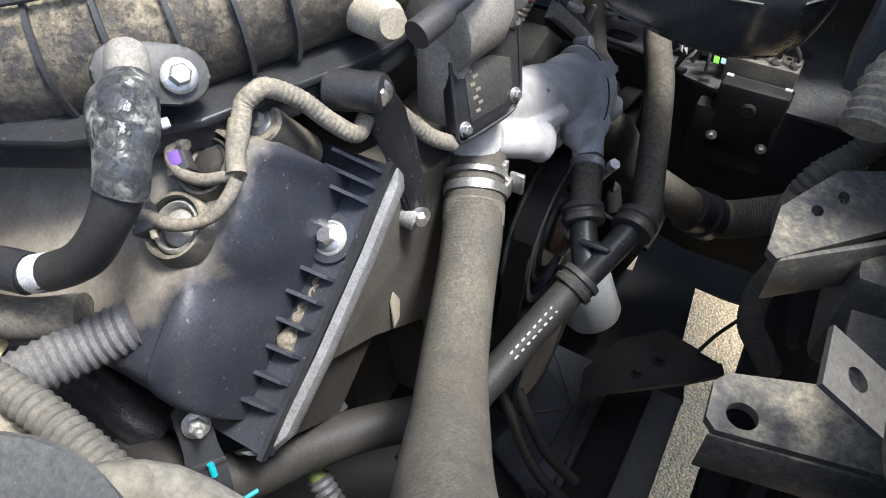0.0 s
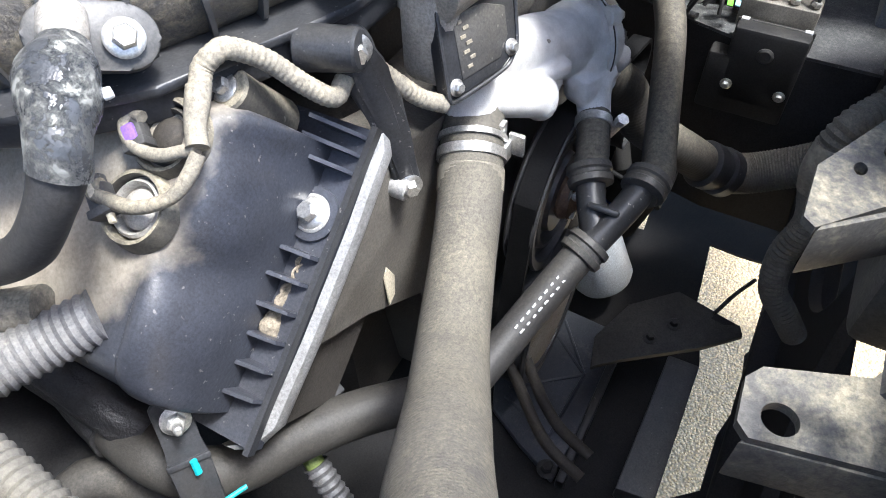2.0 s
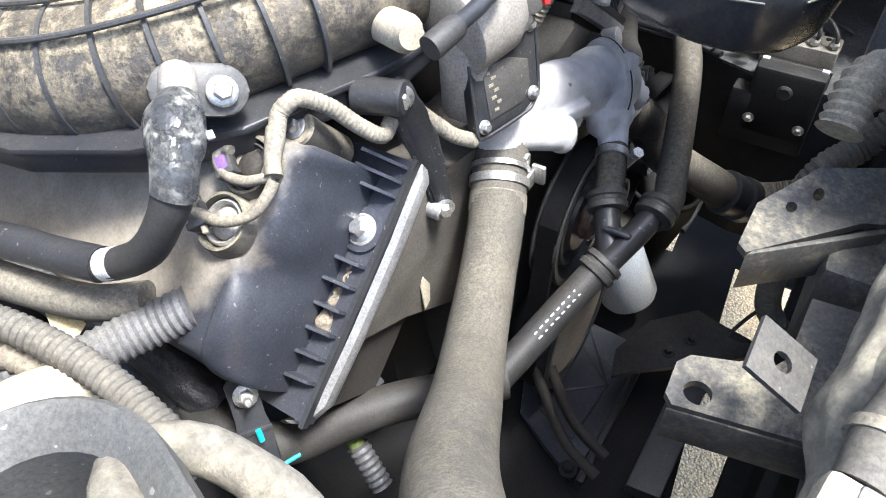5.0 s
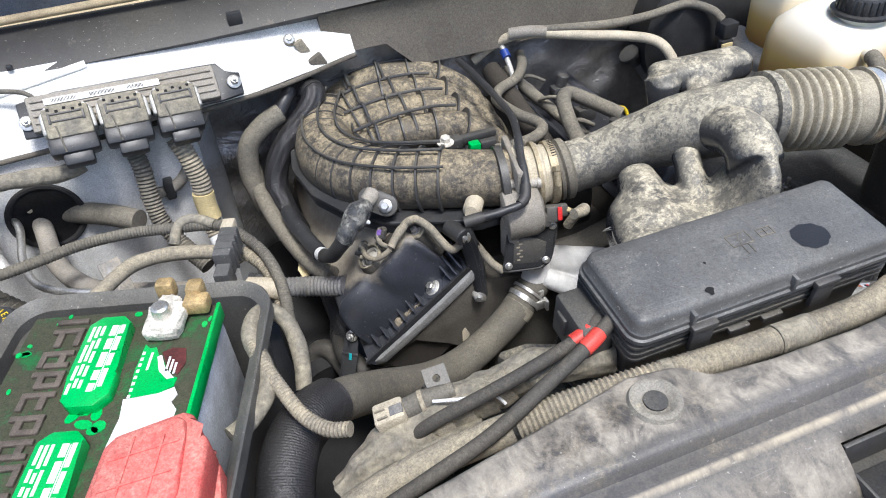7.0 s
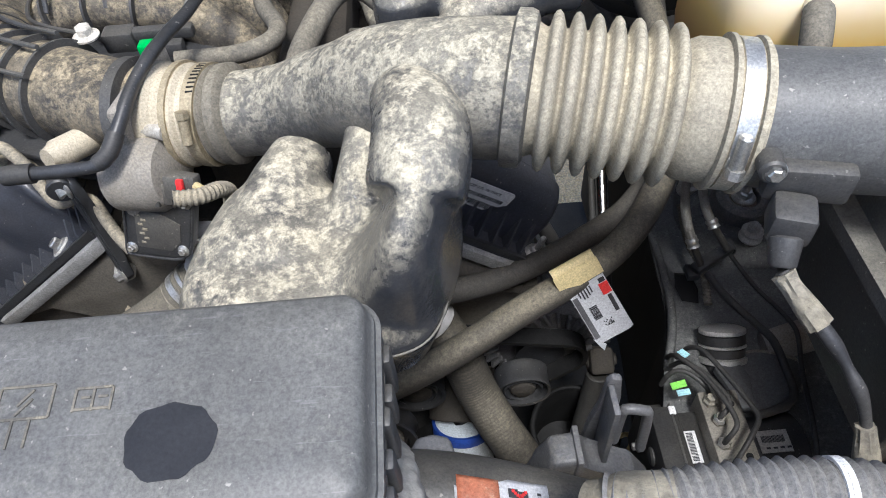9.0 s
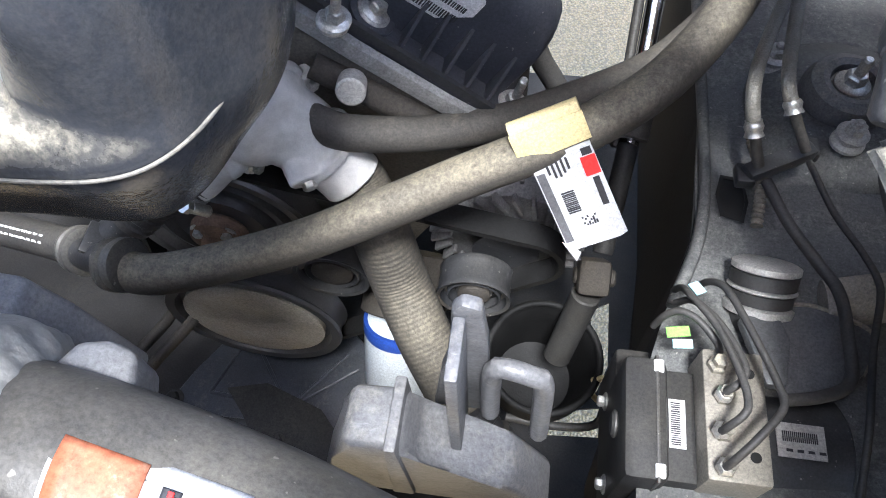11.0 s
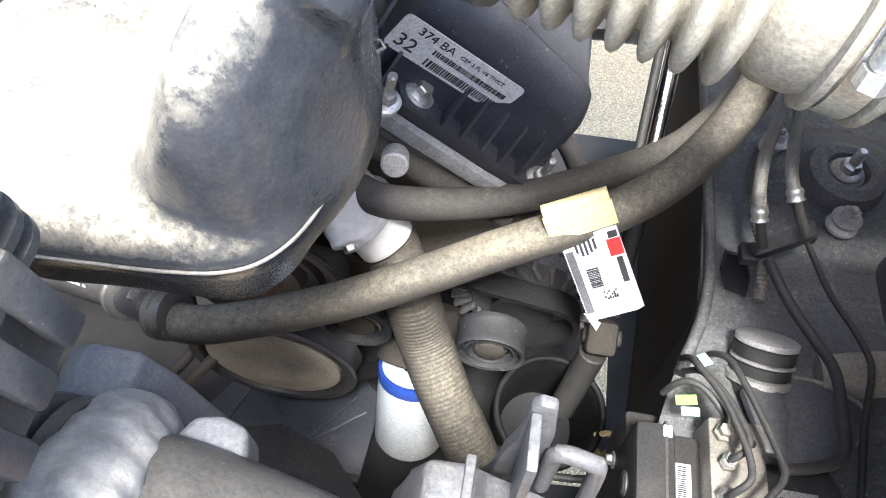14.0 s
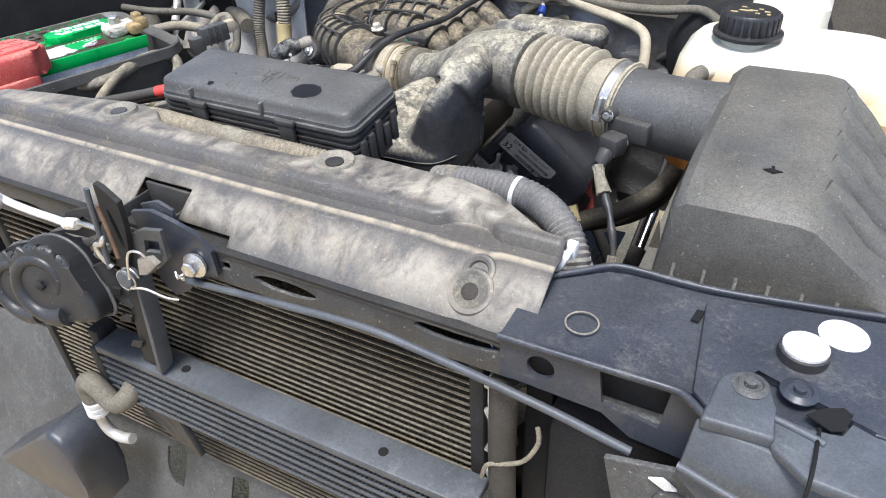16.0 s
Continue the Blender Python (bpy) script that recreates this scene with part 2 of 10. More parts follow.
APRON = surface("dirty_apron_steel", (0.050, 0.052, 0.056), 0.45, dust=0.55, film=0.5, scale=22, hard=0.12, up=0.8, dust_colour=(0.27, 0.275, 0.28), bump=0.5, scratch=0.2, spots=0.4)
DARK = surface("grimy_black", (0.026, 0.026, 0.028), 0.8, dust=0.35, film=0.3, scale=18, hard=0.2, dust_colour=(0.060, 0.055, 0.048), bump=0.3, shine=0.2)
ENGINE = surface("grimy_engine_metal", (0.040, 0.036, 0.032), 0.7, metal=0.2, dust=0.45, film=0.4, scale=24, hard=0.14, dust_colour=(0.105, 0.088, 0.066), bump=0.5)
FELT = surface("dusty_insulation_felt", (0.09, 0.082, 0.073), 0.9, dust=0.5, film=0.6, scale=12, hard=0.2, up=0.1, dust_colour=(0.22, 0.195, 0.16), bump=0.6)
GREEN = surface("green_plastic", (0.0, 0.42, 0.08), 0.3, vary=0.12, dust=0.1, film=0.04, bump=0.05)
BATTERY_TOP = surface("grimy_battery_top", (0.004, 0.14, 0.03), 0.6, dust=0.78, film=0.62, scale=30, hard=0.06, up=0.9, dust_colour=(0.06, 0.052, 0.038), bump=0.4)
BATTERY_SIDE = surface("pale_battery_case", (0.62, 0.66, 0.72), 0.4, dust=0.3, film=0.2, up=0.1, bump=0.08)
RED = surface("red_terminal_plastic", (0.58, 0.05, 0.05), 0.5, dust=0.62, film=0.3, scale=16, hard=0.2, dust_colour=(0.72, 0.42, 0.37), bump=0.15)
MAROON = surface("faded_maroon_print", (0.085, 0.018, 0.016), 0.6, vary=0.6, scale=90, bump=0.2)
BATTERY_MARK = surface("grimy_raised_mark", (0.11, 0.09, 0.072), 0.7, vary=0.4, scale=60, bump=0.5)
COWL = surface("cowl_plastic", (0.022, 0.022, 0.024), 0.5, dust=0.22, film=0.12, scale=18, hard=0.12, bump=0.15, spots=0.4, up=0.5)
RED_TAPE = surface("red_tape", (0.62, 0.06, 0.045), 0.5, bump=0.1)
CORRODED = surface("corroded_lead", (0.62, 0.58, 0.50), 0.8, vary=0.35, scale=120, bump=1.0, fine=240)
COPPER = surface("brass_clamp", (0.48, 0.35, 0.17), 0.55, metal=0.35, vary=0.4, scale=90, bump=0.5)
TAN = surface("tan_plastic", (0.50, 0.44, 0.33), 0.6, dust=0.4, film=0.3, bump=0.2)
LABEL = surface("paper_label", (0.74, 0.74, 0.73), 0.5, vary=0.06, dust=0.12, film=0.1, bump=0.03)
INK = surface("printed_ink", (0.03, 0.03, 0.035), 0.5, bump=0.02)
RED_INK = surface("red_ink", (0.60, 0.03, 0.03), 0.45, bump=0.02)
ORANGE_INK = surface("faded_orange_ink", (0.36, 0.085, 0.035), 0.5, dust=0.5, film=0.3, scale=40, bump=0.05)
YELLOW_PAPER = surface("yellowed_paper", (0.62, 0.51, 0.27), 0.6, vary=0.15, bump=0.1)
YELLOW = surface("yellow_plastic", (0.75, 0.55, 0.02), 0.4, bump=0.05)
PURPLE = surface("purple_plastic", (0.22, 0.12, 0.42), 0.4, bump=0.05)
LIME = surface("lime_label", (0.20, 0.62, 0.06), 0.5, bump=0.03)
CYAN = surface("pale_cyan_label", (0.35, 0.62, 0.68), 0.5, bump=0.03)
TEAL = surface("teal_paint_mark", (0.02, 0.38, 0.42), 0.5, bump=0.05)
BLUE_CAP = surface("blue_washer_plastic", (0.06, 0.25, 0.42), 0.4, bump=0.05)
BLUE_LABEL = surface("blue_label", (0.02, 0.06, 0.30), 0.45, bump=0.02)
FILTER_WHITE = surface("white_filter_paint", (0.55, 0.60, 0.64), 0.35, vary=0.1, bump=0.05)
FIN = surface("dusty_radiator_fins", (0.030, 0.024, 0.017), 0.8, metal=0.0, dust=0.42, film=0.35, scale=45, up=0.0, dust_colour=(0.14, 0.105, 0.065), bump=0.5)
CORE_TUBE = surface("dusty_core_tubes", (0.25, 0.22, 0.17), 0.5, metal=0.3, vary=0.4, scale=70, bump=0.3)
AIRBOX = surface("dusty_airbox_plastic", (0.075, 0.076, 0.076), 0.45, dust=0.30, film=0.42, scale=22, hard=0.14, up=0.7, spots=0.35, bump=0.25, scratch=0.15, dust_colour=(0.36, 0.33, 0.27))
COOLER = surface("dull_black_cooler", (0.072, 0.082, 0.098), 0.45, metal=0.1, dust=0.28, film=0.26, scale=18, hard=0.14, bump=0.10, grit=0.15, dust_colour=(0.30, 0.31, 0.32))
CORE = surface("dark_radiator_core", (0.03, 0.026, 0.02), 0.8, bump=0.2)
WOOD_SEAL = surface("tan_weather_seal", (0.40, 0.32, 0.20), 0.75, dust=0.4, film=0.3, bump=0.2)
GLASS_DARK = surface("dark_windscreen", (0.02, 0.03, 0.05), 0.12, dust=0.2, film=0.12, bump=0.02)
STAIN = surface("dried_fluid_stain", (0.018, 0.019, 0.022), 0.42, bump=0.08)
# Near-black: shade inside holes and slots put into colour; also a scuff and seam.
HOLE_SHADE_AND_MARKS = surface("black_hole_shade_and_marks", (0.006, 0.006, 0.006), 0.8, bump=0.0)


def reservoir_plastic():
    mat = bpy.data.materials.new("translucent_reservoir_plastic")
    mat.use_nodes = True
    t = mat.node_tree
    out = t.nodes["Principled BSDF"]
    where = t.nodes.new("ShaderNodeNewGeometry").outputs["Position"]
    z = node(t, "ShaderNodeSeparateXYZ", where).outputs[2]
    wob = calc(t, "ADD", z, calc(t, "MULTIPLY", noise_at(t, where, 14.0), 0.02))
    fluid = mixed(t, spread(t, wob, 0.995, 1.055), (0.34, 0.13, 0.03), (0.72, 0.50, 0.16))
    colour = mixed(t, spread(t, wob, 1.055, 1.105), fluid, (0.80, 0.77, 0.66))
    t.links.new(colour, out.inputs["Base Color"])
    out.inputs["Roughness"].default_value = 0.42
    out.inputs["Subsurface Weight"].default_value = 0.35
    out.inputs["Subsurface Radius"].default_value = (0.02, 0.015, 0.008)
    b = t.nodes.new("ShaderNodeBump")
    b.inputs["Strength"].default_value, b.inputs["Distance"].default_value = 0.1, 0.002
    t.links.new(noise_at(t, where, 120.0), b.inputs["Height"])
    t.links.new(b.outputs[0], out.inputs["Normal"])
    return mat


def foil_material():
    mat = bpy.data.materials.new("crinkled_foil_insulation")
    mat.use_nodes = True
    t = mat.node_tree
    out = t.nodes["Principled BSDF"]
    where = t.nodes.new("ShaderNodeNewGeometry").outputs["Position"]
    vor = t.nodes.new("ShaderNodeTexVoronoi")
    t.links.new(where, vor.inputs["Vector"])
    vor.inputs["Scale"].default_value = 140.0
    crease = noise_at(t, where, 22.0, 4.0, 0.7, 1.5)
    dirt = spread(t, noise_at(t, where, 9.0, 6.0, 0.65), 0.35, 0.65)
    t.links.new(mixed(t, dirt, (0.50, 0.50, 0.51), (0.16, 0.15, 0.135)), out.inputs["Base Color"])
    t.links.new(calc(t, "SUBTRACT", 0.95, calc(t, "MULTIPLY", dirt, 0.5)), out.inputs["Metallic"])
    t.links.new(calc(t, "ADD", 0.3, calc(t, "MULTIPLY", dirt, 0.35)), out.inputs["Roughness"])
    b = t.nodes.new("ShaderNodeBump")
    b.inputs["Strength"].default_value, b.inputs["Distance"].default_value = 0.8, 0.006
    t.links.new(calc(t, "ADD", crease, calc(t, "MULTIPLY", vor.outputs[0], 0.12)), b.inputs["Height"])
    t.links.new(b.outputs[0], out.inputs["Normal"])
    return mat


def gravel_material():
    mat = bpy.data.materials.new("pale_gravel")
    mat.use_nodes = True
    t = mat.node_tree
    out = t.nodes["Principled BSDF"]
    where = t.nodes.new("ShaderNodeNewGeometry").outputs["Position"]
    vor = t.nodes.new("ShaderNodeTexVoronoi")
    t.links.new(where, vor.inputs["Vector"])
    vor.inputs["Scale"].default_value = 210.0
    cell = node(t, "ShaderNodeSeparateXYZ", vor.outputs["Color"]).outputs[0]
    stone = mixed(t, cell, (0.60, 0.44, 0.22), (0.86, 0.67, 0.40))
    gap = spread(t, vor.outputs["Distance"], 0.35, 0.75)
    stone = mixed(t, calc(t, "MULTIPLY", gap, 0.65), stone, (0.30, 0.25, 0.18))
    stone = mixed(t, calc(t, "MULTIPLY", spread(t, noise_at(t, where, 3.0), 0.35, 0.7), 0.35), stone, (0.62, 0.47, 0.26))
    t.links.new(stone, out.inputs["Base Color"])
    out.inputs["Roughness"].default_value = 0.9
    b = t.nodes.new("ShaderNodeBump")
    b.inputs["Strength"].default_value, b.inputs["Distance"].default_value = 1.0, 0.006
    t.links.new(calc(t, "SUBTRACT", 1.0, vor.outputs["Distance"]), b.inputs["Height"])
    t.links.new(b.outputs[0], out.inputs["Normal"])
    return mat


def cover_material():
    """Valve cover: clean towards the front, a thick dust coat behind the plug wells, with a ragged soft edge."""
    mat = surface("half_dusty_cover", (0.040, 0.044, 0.056), 0.34, dust=0.12, film=0.10, scale=16, hard=0.16, up=0.9, spots=0.25, dust_colour=(0.45, 0.40, 0.31))
    t = mat.node_tree
    out = t.nodes["Principled BSDF"]
    where = t.nodes.new("ShaderNodeNewGeometry").outputs["Position"]
    axes = node(t, "ShaderNodeSeparateXYZ", where)
    along = calc(t, "ADD", axes.outputs[1], calc(t, "MULTIPLY", noise_at(t, where, 45.0, 5.0, 0.6), 0.03))
    low = calc(t, "MULTIPLY", spread(t, calc(t, "MULTIPLY", axes.outputs[0], -1.0), 0.268, 0.330), 0.050)
    coat = calc(t, "MULTIPLY", spread(t, calc(t, "SUBTRACT", along, low), 0.514, 0.530), 0.9)
    clean = out.inputs["Base Color"].links[0].from_socket
    fine = noise_at(t, where, 420.0, 4.0, 0.75)
    dusty = mixed(t, spread(t, calc(t, "ADD", calc(t, "MULTIPLY", fine, 0.5), calc(t, "MULTIPLY", noise_at(t, where, 40.0, 5.0), 0.5)), 0.3, 0.7), (0.22, 0.19, 0.145), (0.50, 0.445, 0.355))
    t.links.new(mixed(t, coat, clean, dusty), out.inputs["Base Color"])
    gloss = out.inputs["Roughness"].links[0].from_socket
    t.links.new(calc(t, "ADD", gloss, calc(t, "MULTIPLY", coat, 0.55), True), out.inputs["Roughness"])
    return mat


def shroud_material():
    """Radiator cover: dust lies thick on the flat rear strip and in a band below the ridge; washed streaks run down its front."""
    mat = surface("dusty_shroud_plastic", (0.070, 0.072, 0.080), 0.34, grit=0.15, dust=0.42, film=0.36, scale=10, hard=0.14, bump=0.10, scratch=0.4, spots=0.35, up=0.2, dust_colour=(0.33, 0.28, 0.205))
    t = mat.node_tree
    out = t.nodes["Principled BSDF"]
    where = t.nodes.new("ShaderNodeNewGeometry").outputs["Position"]
    axes = node(t, "ShaderNodeSeparateXYZ", where)
    long = node(t, "ShaderNodeMapping", where)
    long.inputs["Scale"].default_value = (1.0, 0.6, 0.6)
    streak = noise_at(t, long.outputs[0], 50.0, 8.0, 0.68, 0.6)
    cloud = noise_at(t, where, 16.0, 7.0, 0.66, 0.5)
    rear = spread(t, axes.outputs[1], 0.027, 0.037)
    band = calc(t, "MULTIPLY", spread(t, axes.outputs[1], -0.056, -0.034), spread(t, calc(t, "MULTIPLY", axes.outputs[1], -1.0), 0.004, 0.020))
    crest = calc(t, "MULTIPLY", spread(t, axes.outputs[1], -0.0035, 0.0005), spread(t, calc(t, "MULTIPLY", axes.outputs[1], -1.0), -0.0045, -0.0015))
    lie = calc(t, "MAXIMUM", calc(t, "MULTIPLY", rear, 0.74), calc(t, "MULTIPLY", band, 0.55))
    worn = calc(t, "ADD", calc(t, "MULTIPLY", streak, 0.55), calc(t, "MULTIPLY", cloud, 0.45))
    coat = calc(t, "MULTIPLY", spread(t, worn, 0.42, 0.58), lie)
    coat = calc(t, "MAXIMUM", coat, calc(t, "MULTIPLY", calc(t, "MULTIPLY", crest, spread(t, cloud, 0.30, 0.55)), 0.3))
    fine = noise_at(t, where, 380.0, 4.0, 0.75)
    dusty = mixed(t, spread(t, calc(t, "ADD", calc(t, "MULTIPLY", fine, 0.45), calc(t, "MULTIPLY", cloud, 0.55)), 0.32, 0.68), (0.36, 0.315, 0.245), (0.63, 0.575, 0.47))
    clean = out.inputs["Base Color"].links[0].from_socket
    coated = mixed(t, coat, clean, dusty)
    rubbed = calc(t, "MULTIPLY", calc(t, "MULTIPLY", crest, spread(t, streak, 0.34, 0.56)), 0.8)
    t.links.new(mixed(t, rubbed, coated, (0.50, 0.43, 0.31)), out.inputs["Base Color"])
    gloss = out.inputs["Roughness"].links[0].from_socket
    t.links.new(calc(t, "ADD", gloss, calc(t, "MULTIPLY", coat, 0.5), True), out.inputs["Roughness"])
    return mat


SHROUD = shroud_material()
COVER_HALF = cover_material()
RESERVOIR, FOIL, GRAVEL = reservoir_plastic(), foil_material(), gravel_material()


# ---- shapes ----
def finish(bm):
    bmesh.ops.recalc_face_normals(bm, faces=bm.faces)
    for f in bm.faces:
        f.smooth = True
    return bm


def part(name, bm, material, parent=None, label="", angle=38):
    """Links a bmesh, in world coordinates, as one mesh object under a thing or a part."""
    finish(bm)
    data = bpy.data.meshes.new(name)
    bm.to_mesh(data)
    bm.free()
    data.set_sharp_from_angle(angle=radians(angle))
    data.materials.append(material)
    ob = new(name, data)
    if parent is not None:
        ob.parent = parent
        if parent.parent is None and parent.type == "EMPTY":
            ob.matrix_parent_inverse = Matrix.Translation(parent.location).inverted()
    return tagged(ob, label) if label else ob


def thing(name, at, label, category, group="", kind=""):
    ob = new(name)
    ob.location = at
    ob.empty_display_size = 0.02
    return tagged(ob, label, category, group, kind)


def piece(name, bm, material, label, category, group="", kind="", angle=38):
    return tagged(part(name, bm, material, angle=angle), label, category, group, kind)


def join(*bms):
    out = bms[0]
    for b in bms[1:]:
        data = bpy.data.meshes.new("tmp")
        b.to_mesh(data)
        b.free()
        out.from_mesh(data)
        bpy.data.meshes.remove(data)
    return out


def box(cx, cy, cz, sx, sy, sz, bevel=0.003, m=None, seg=2):
    bm = bmesh.new()
    bmesh.ops.create_cube(bm, size=1.0, matrix=Matrix.Diagonal((sx, sy, sz, 1)))
    if bevel:
        bmesh.ops.bevel(bm, geom=list(bm.edges), offset=min(bevel, 0.45 * min(sx, sy, sz)), segments=seg, affect="EDGES", profile=0.5)
    bm.transform(Matrix.Translation((cx, cy, cz)) @ (m if m is not None else Matrix.Identity(4)))
    return bm


def aim(p, d):
    """A matrix at p whose z axis points along d."""
    return Matrix.Translation(p) @ Vector(d).to_track_quat("Z", "Y").to_matrix().to_4x4()


def lathe(profile, p, d, n=28):
    """A turned body: (radius, height) pairs along the axis d from p."""
    bm = bmesh.new()
    m = aim(p, d)
    rings = []
    for r, h in profile:
        rings.append([bm.verts.new(m @ Vector((r * math.cos(2 * math.pi * i / n), r * math.sin(2 * math.pi * i / n), h))) for i in range(n)])
    for a, b in zip(rings, rings[1:]):
        for i in range(n):
            bm.faces.new((a[i], a[(i + 1) % n], b[(i + 1) % n], b[i]))
    for ring in (rings[0], rings[-1]):
        bm.faces.new(ring)
    return bm


def cyl(p, q, r, r2=None, n=20, soft=0.0015):
    p, q = Vector(p), Vector(q)
    r2 = r if r2 is None else r2
    h = (q - p).length
    s = min(soft, r * 0.4, h * 0.4)
    return lathe([(r - s, 0), (r, s), (r2, h - s), (r2 - s, h)], p, q - p, n)


def spline(points, step):
    """Evenly spaced points on a smooth curve through the given ones."""
    pts = [Vector(p) for p in points]
    pts = [2 * pts[0] - pts[1]] + pts + [2 * pts[-1] - pts[-2]]
    fine = []
    for a, b, c, d in zip(pts, pts[1:], pts[2:], pts[3:]):
        for k in range(24):
            u = k / 24
            fine.append(0.5 * (2 * b + (c - a) * u + (2 * a - 5 * b + 4 * c - d) * u * u + (3 * b - a - 3 * c + d) * u**3))
    fine.append(pts[-2])
    out, left = [fine[0]], step
    for a, b in zip(fine, fine[1:]):
        length = (b - a).length
        at = 0.0
        while length - at >= left:
            at += left
            out.append(a.lerp(b, at / length))
            left = step
        left -= length - at
    if (out[-1] - fine[-1]).length > step * 0.3:
        out.append(fine[-1])
    else:
        out[-1] = fine[-1]
    return out


def tube(points, r, n=14, step=0.008, ridge=0.0, pitch=0.004, radii=None, flat=1.0, lump=0.0, spiral=False, folds=0.0):
    """A hose along a smooth curve. ridge: depth of corrugation; radii: radius factors along its length; lump: unevenness; folds: depth of lengthwise creases."""
    if ridge:
        step = pitch / 4
    path = spline(points, step)
    bm = bmesh.new()
    side = None
    rings, gone = [], 0.0
    total = sum((b - a).length for a, b in zip(path, path[1:]))
    for k, p in enumerate(path):
        d = (path[min(k + 1, len(path) - 1)] - path[max(k - 1, 0)]).normalized()
        if side is None:
            side = d.orthogonal().normalized()
        side = (side - d * side.dot(d)).normalized()
        other = d.cross(side)
        if k:
            gone += (p - path[k - 1]).length
        rr = r
        if radii:
            u = gone / total * (len(radii) - 1)
            i = min(int(u), len(radii) - 2)
            w = u - i
            w = w * w * (3 - 2 * w)
            rr *= radii[i] * (1 - w) + radii[i + 1] * w
        ring = []
        for i in range(n):
            a = 2 * math.pi * i / n
            q = rr
            if ridge:
                q += ridge * math.cos(2 * math.pi * gone / pitch + (a if spiral else 0))
            if folds:
                q += folds * (abs(math.sin(4.5 * a + 1.3 * math.sin(55 * gone) + 30 * gone)) - 0.5 + 0.5 * math.sin(9 * a - 70 * gone))
            v = p + side * (q * math.cos(a)) + other * (q * math.sin(a) * flat)
            if lump:
                v += (v - p).normalized() * lump * noise.noise(v * 45)
            ring.append(bm.verts.new(v))
        rings.append(ring)
    for a, b in zip(rings, rings[1:]):
        for i in range(n):
            bm.faces.new((a[i], a[(i + 1) % n], b[(i + 1) % n], b[i]))
    bm.faces.new(rings[0])
    bm.faces.new(rings[-1])
    return bm


def loft(rings):
    bm = bmesh.new()
    made = [[bm.verts.new(p) for p in ring] for ring in rings]
    n = len(made[0])
    for a, b in zip(made, made[1:]):
        for i in range(n):
            bm.faces.new((a[i], a[(i + 1) % n], b[(i + 1) % n], b[i]))
    bm.faces.new(made[0])
    bm.faces.new(made[-1])
    return bm


def prism(poly, depth, m=None, bevel=0.0, seg=2):
    """A polygon in the local xy plane, pulled along local z."""
    bm = bmesh.new()
    low = [bm.verts.new((x, y, 0)) for x, y in poly]
    high = [bm.verts.new((x, y, depth)) for x, y in poly]
    n = len(poly)
    bm.faces.new(low[::-1])
    bm.faces.new(high)
    for i in range(n):
        bm.faces.new((low[i], low[(i + 1) % n], high[(i + 1) % n], high[i]))
    if bevel:
        bmesh.ops.bevel(bm, geom=list(bm.edges), offset=bevel, segments=seg, affect="EDGES", profile=0.5)
    if m is not None:
        bm.transform(m)
    return bm


def rounded(w, h, r, n=5):
    """A rounded rectangle round the origin."""
    out = []
    for cx, cy, a in ((w / 2 - r, h / 2 - r, 0), (-w / 2 + r, h / 2 - r, 90), (-w / 2 + r, -h / 2 + r, 180), (w / 2 - r, -h / 2 + r, 270)):
        for k in range(n + 1):
            b = radians(a + 90 * k / n)
            out.append((cx + r * math.cos(b), cy + r * math.sin(b)))
    return out


def sheet(outline, holes, thick, m=None):
    """A flat plate with holes."""
    from mathutils.geometry import delaunay_2d_cdt
    verts, faces = [], []
    for ring in (outline, *holes):
        start = len(verts)
        area = sum(a[0] * b[1] - b[0] * a[1] for a, b in zip(ring, [*ring[1:], ring[0]]))
        ring = ring if area > 0 else ring[::-1]
        verts += [Vector(p) for p in ring]
        faces.append(list(range(start, len(verts))))
    pts, _, tris, _, _, src = delaunay_2d_cdt(verts, [], faces, 1, 1e-5)
    bm = bmesh.new()
    vs = [bm.verts.new((p.x, p.y, 0)) for p in pts]
    for tri, s in zip(tris, src):
        if list(s) == [0] or (len(holes) == 0 and s):
            bm.faces.new([vs[i] for i in tri])
    loose = [v for v in bm.verts if not v.link_faces]
    bmesh.ops.delete(bm, geom=loose, context="VERTS")
    grown = bmesh.ops.extrude_face_region(bm, geom=list(bm.faces))
    bmesh.ops.translate(bm, vec=(0, 0, -thick), verts=[g for g in grown["geom"] if isinstance(g, bmesh.types.BMVert)])
    if m is not None:
        bm.transform(m)
    return bm


def oval(cx, cy, rx, ry, n=20, turn=0.0):
    c, s = math.cos(turn), math.sin(turn)
    return [(cx + rx * math.cos(2 * math.pi * i / n) * c - ry * math.sin(2 * math.pi * i / n) * s, cy + rx * math.cos(2 * math.pi * i / n) * s + ry * math.sin(2 * math.pi * i / n) * c) for i in range(n)]


def bolt(p, d, r=0.006, parent=None, material=None, stud=0.0):
    """A flanged hexagon bolt that points along d."""
    prof = bmesh.new()
    prof = join(lathe([(r * 1.55, 0), (r * 1.6, r * 0.25), (r * 1.2, r * 0.5)], p, d, 20), lathe([(r, r * 0.4), (r, r * 1.3), (r * 0.8, r * 1.5)], p, d, 6))
    if stud:
        prof = join(prof, cyl(Vector(p) + Vector(d).normalized() * r, Vector(p) + Vector(d).normalized() * stud, r * 0.5, n=12))
    return part("bolt", prof, material or STEEL, parent)


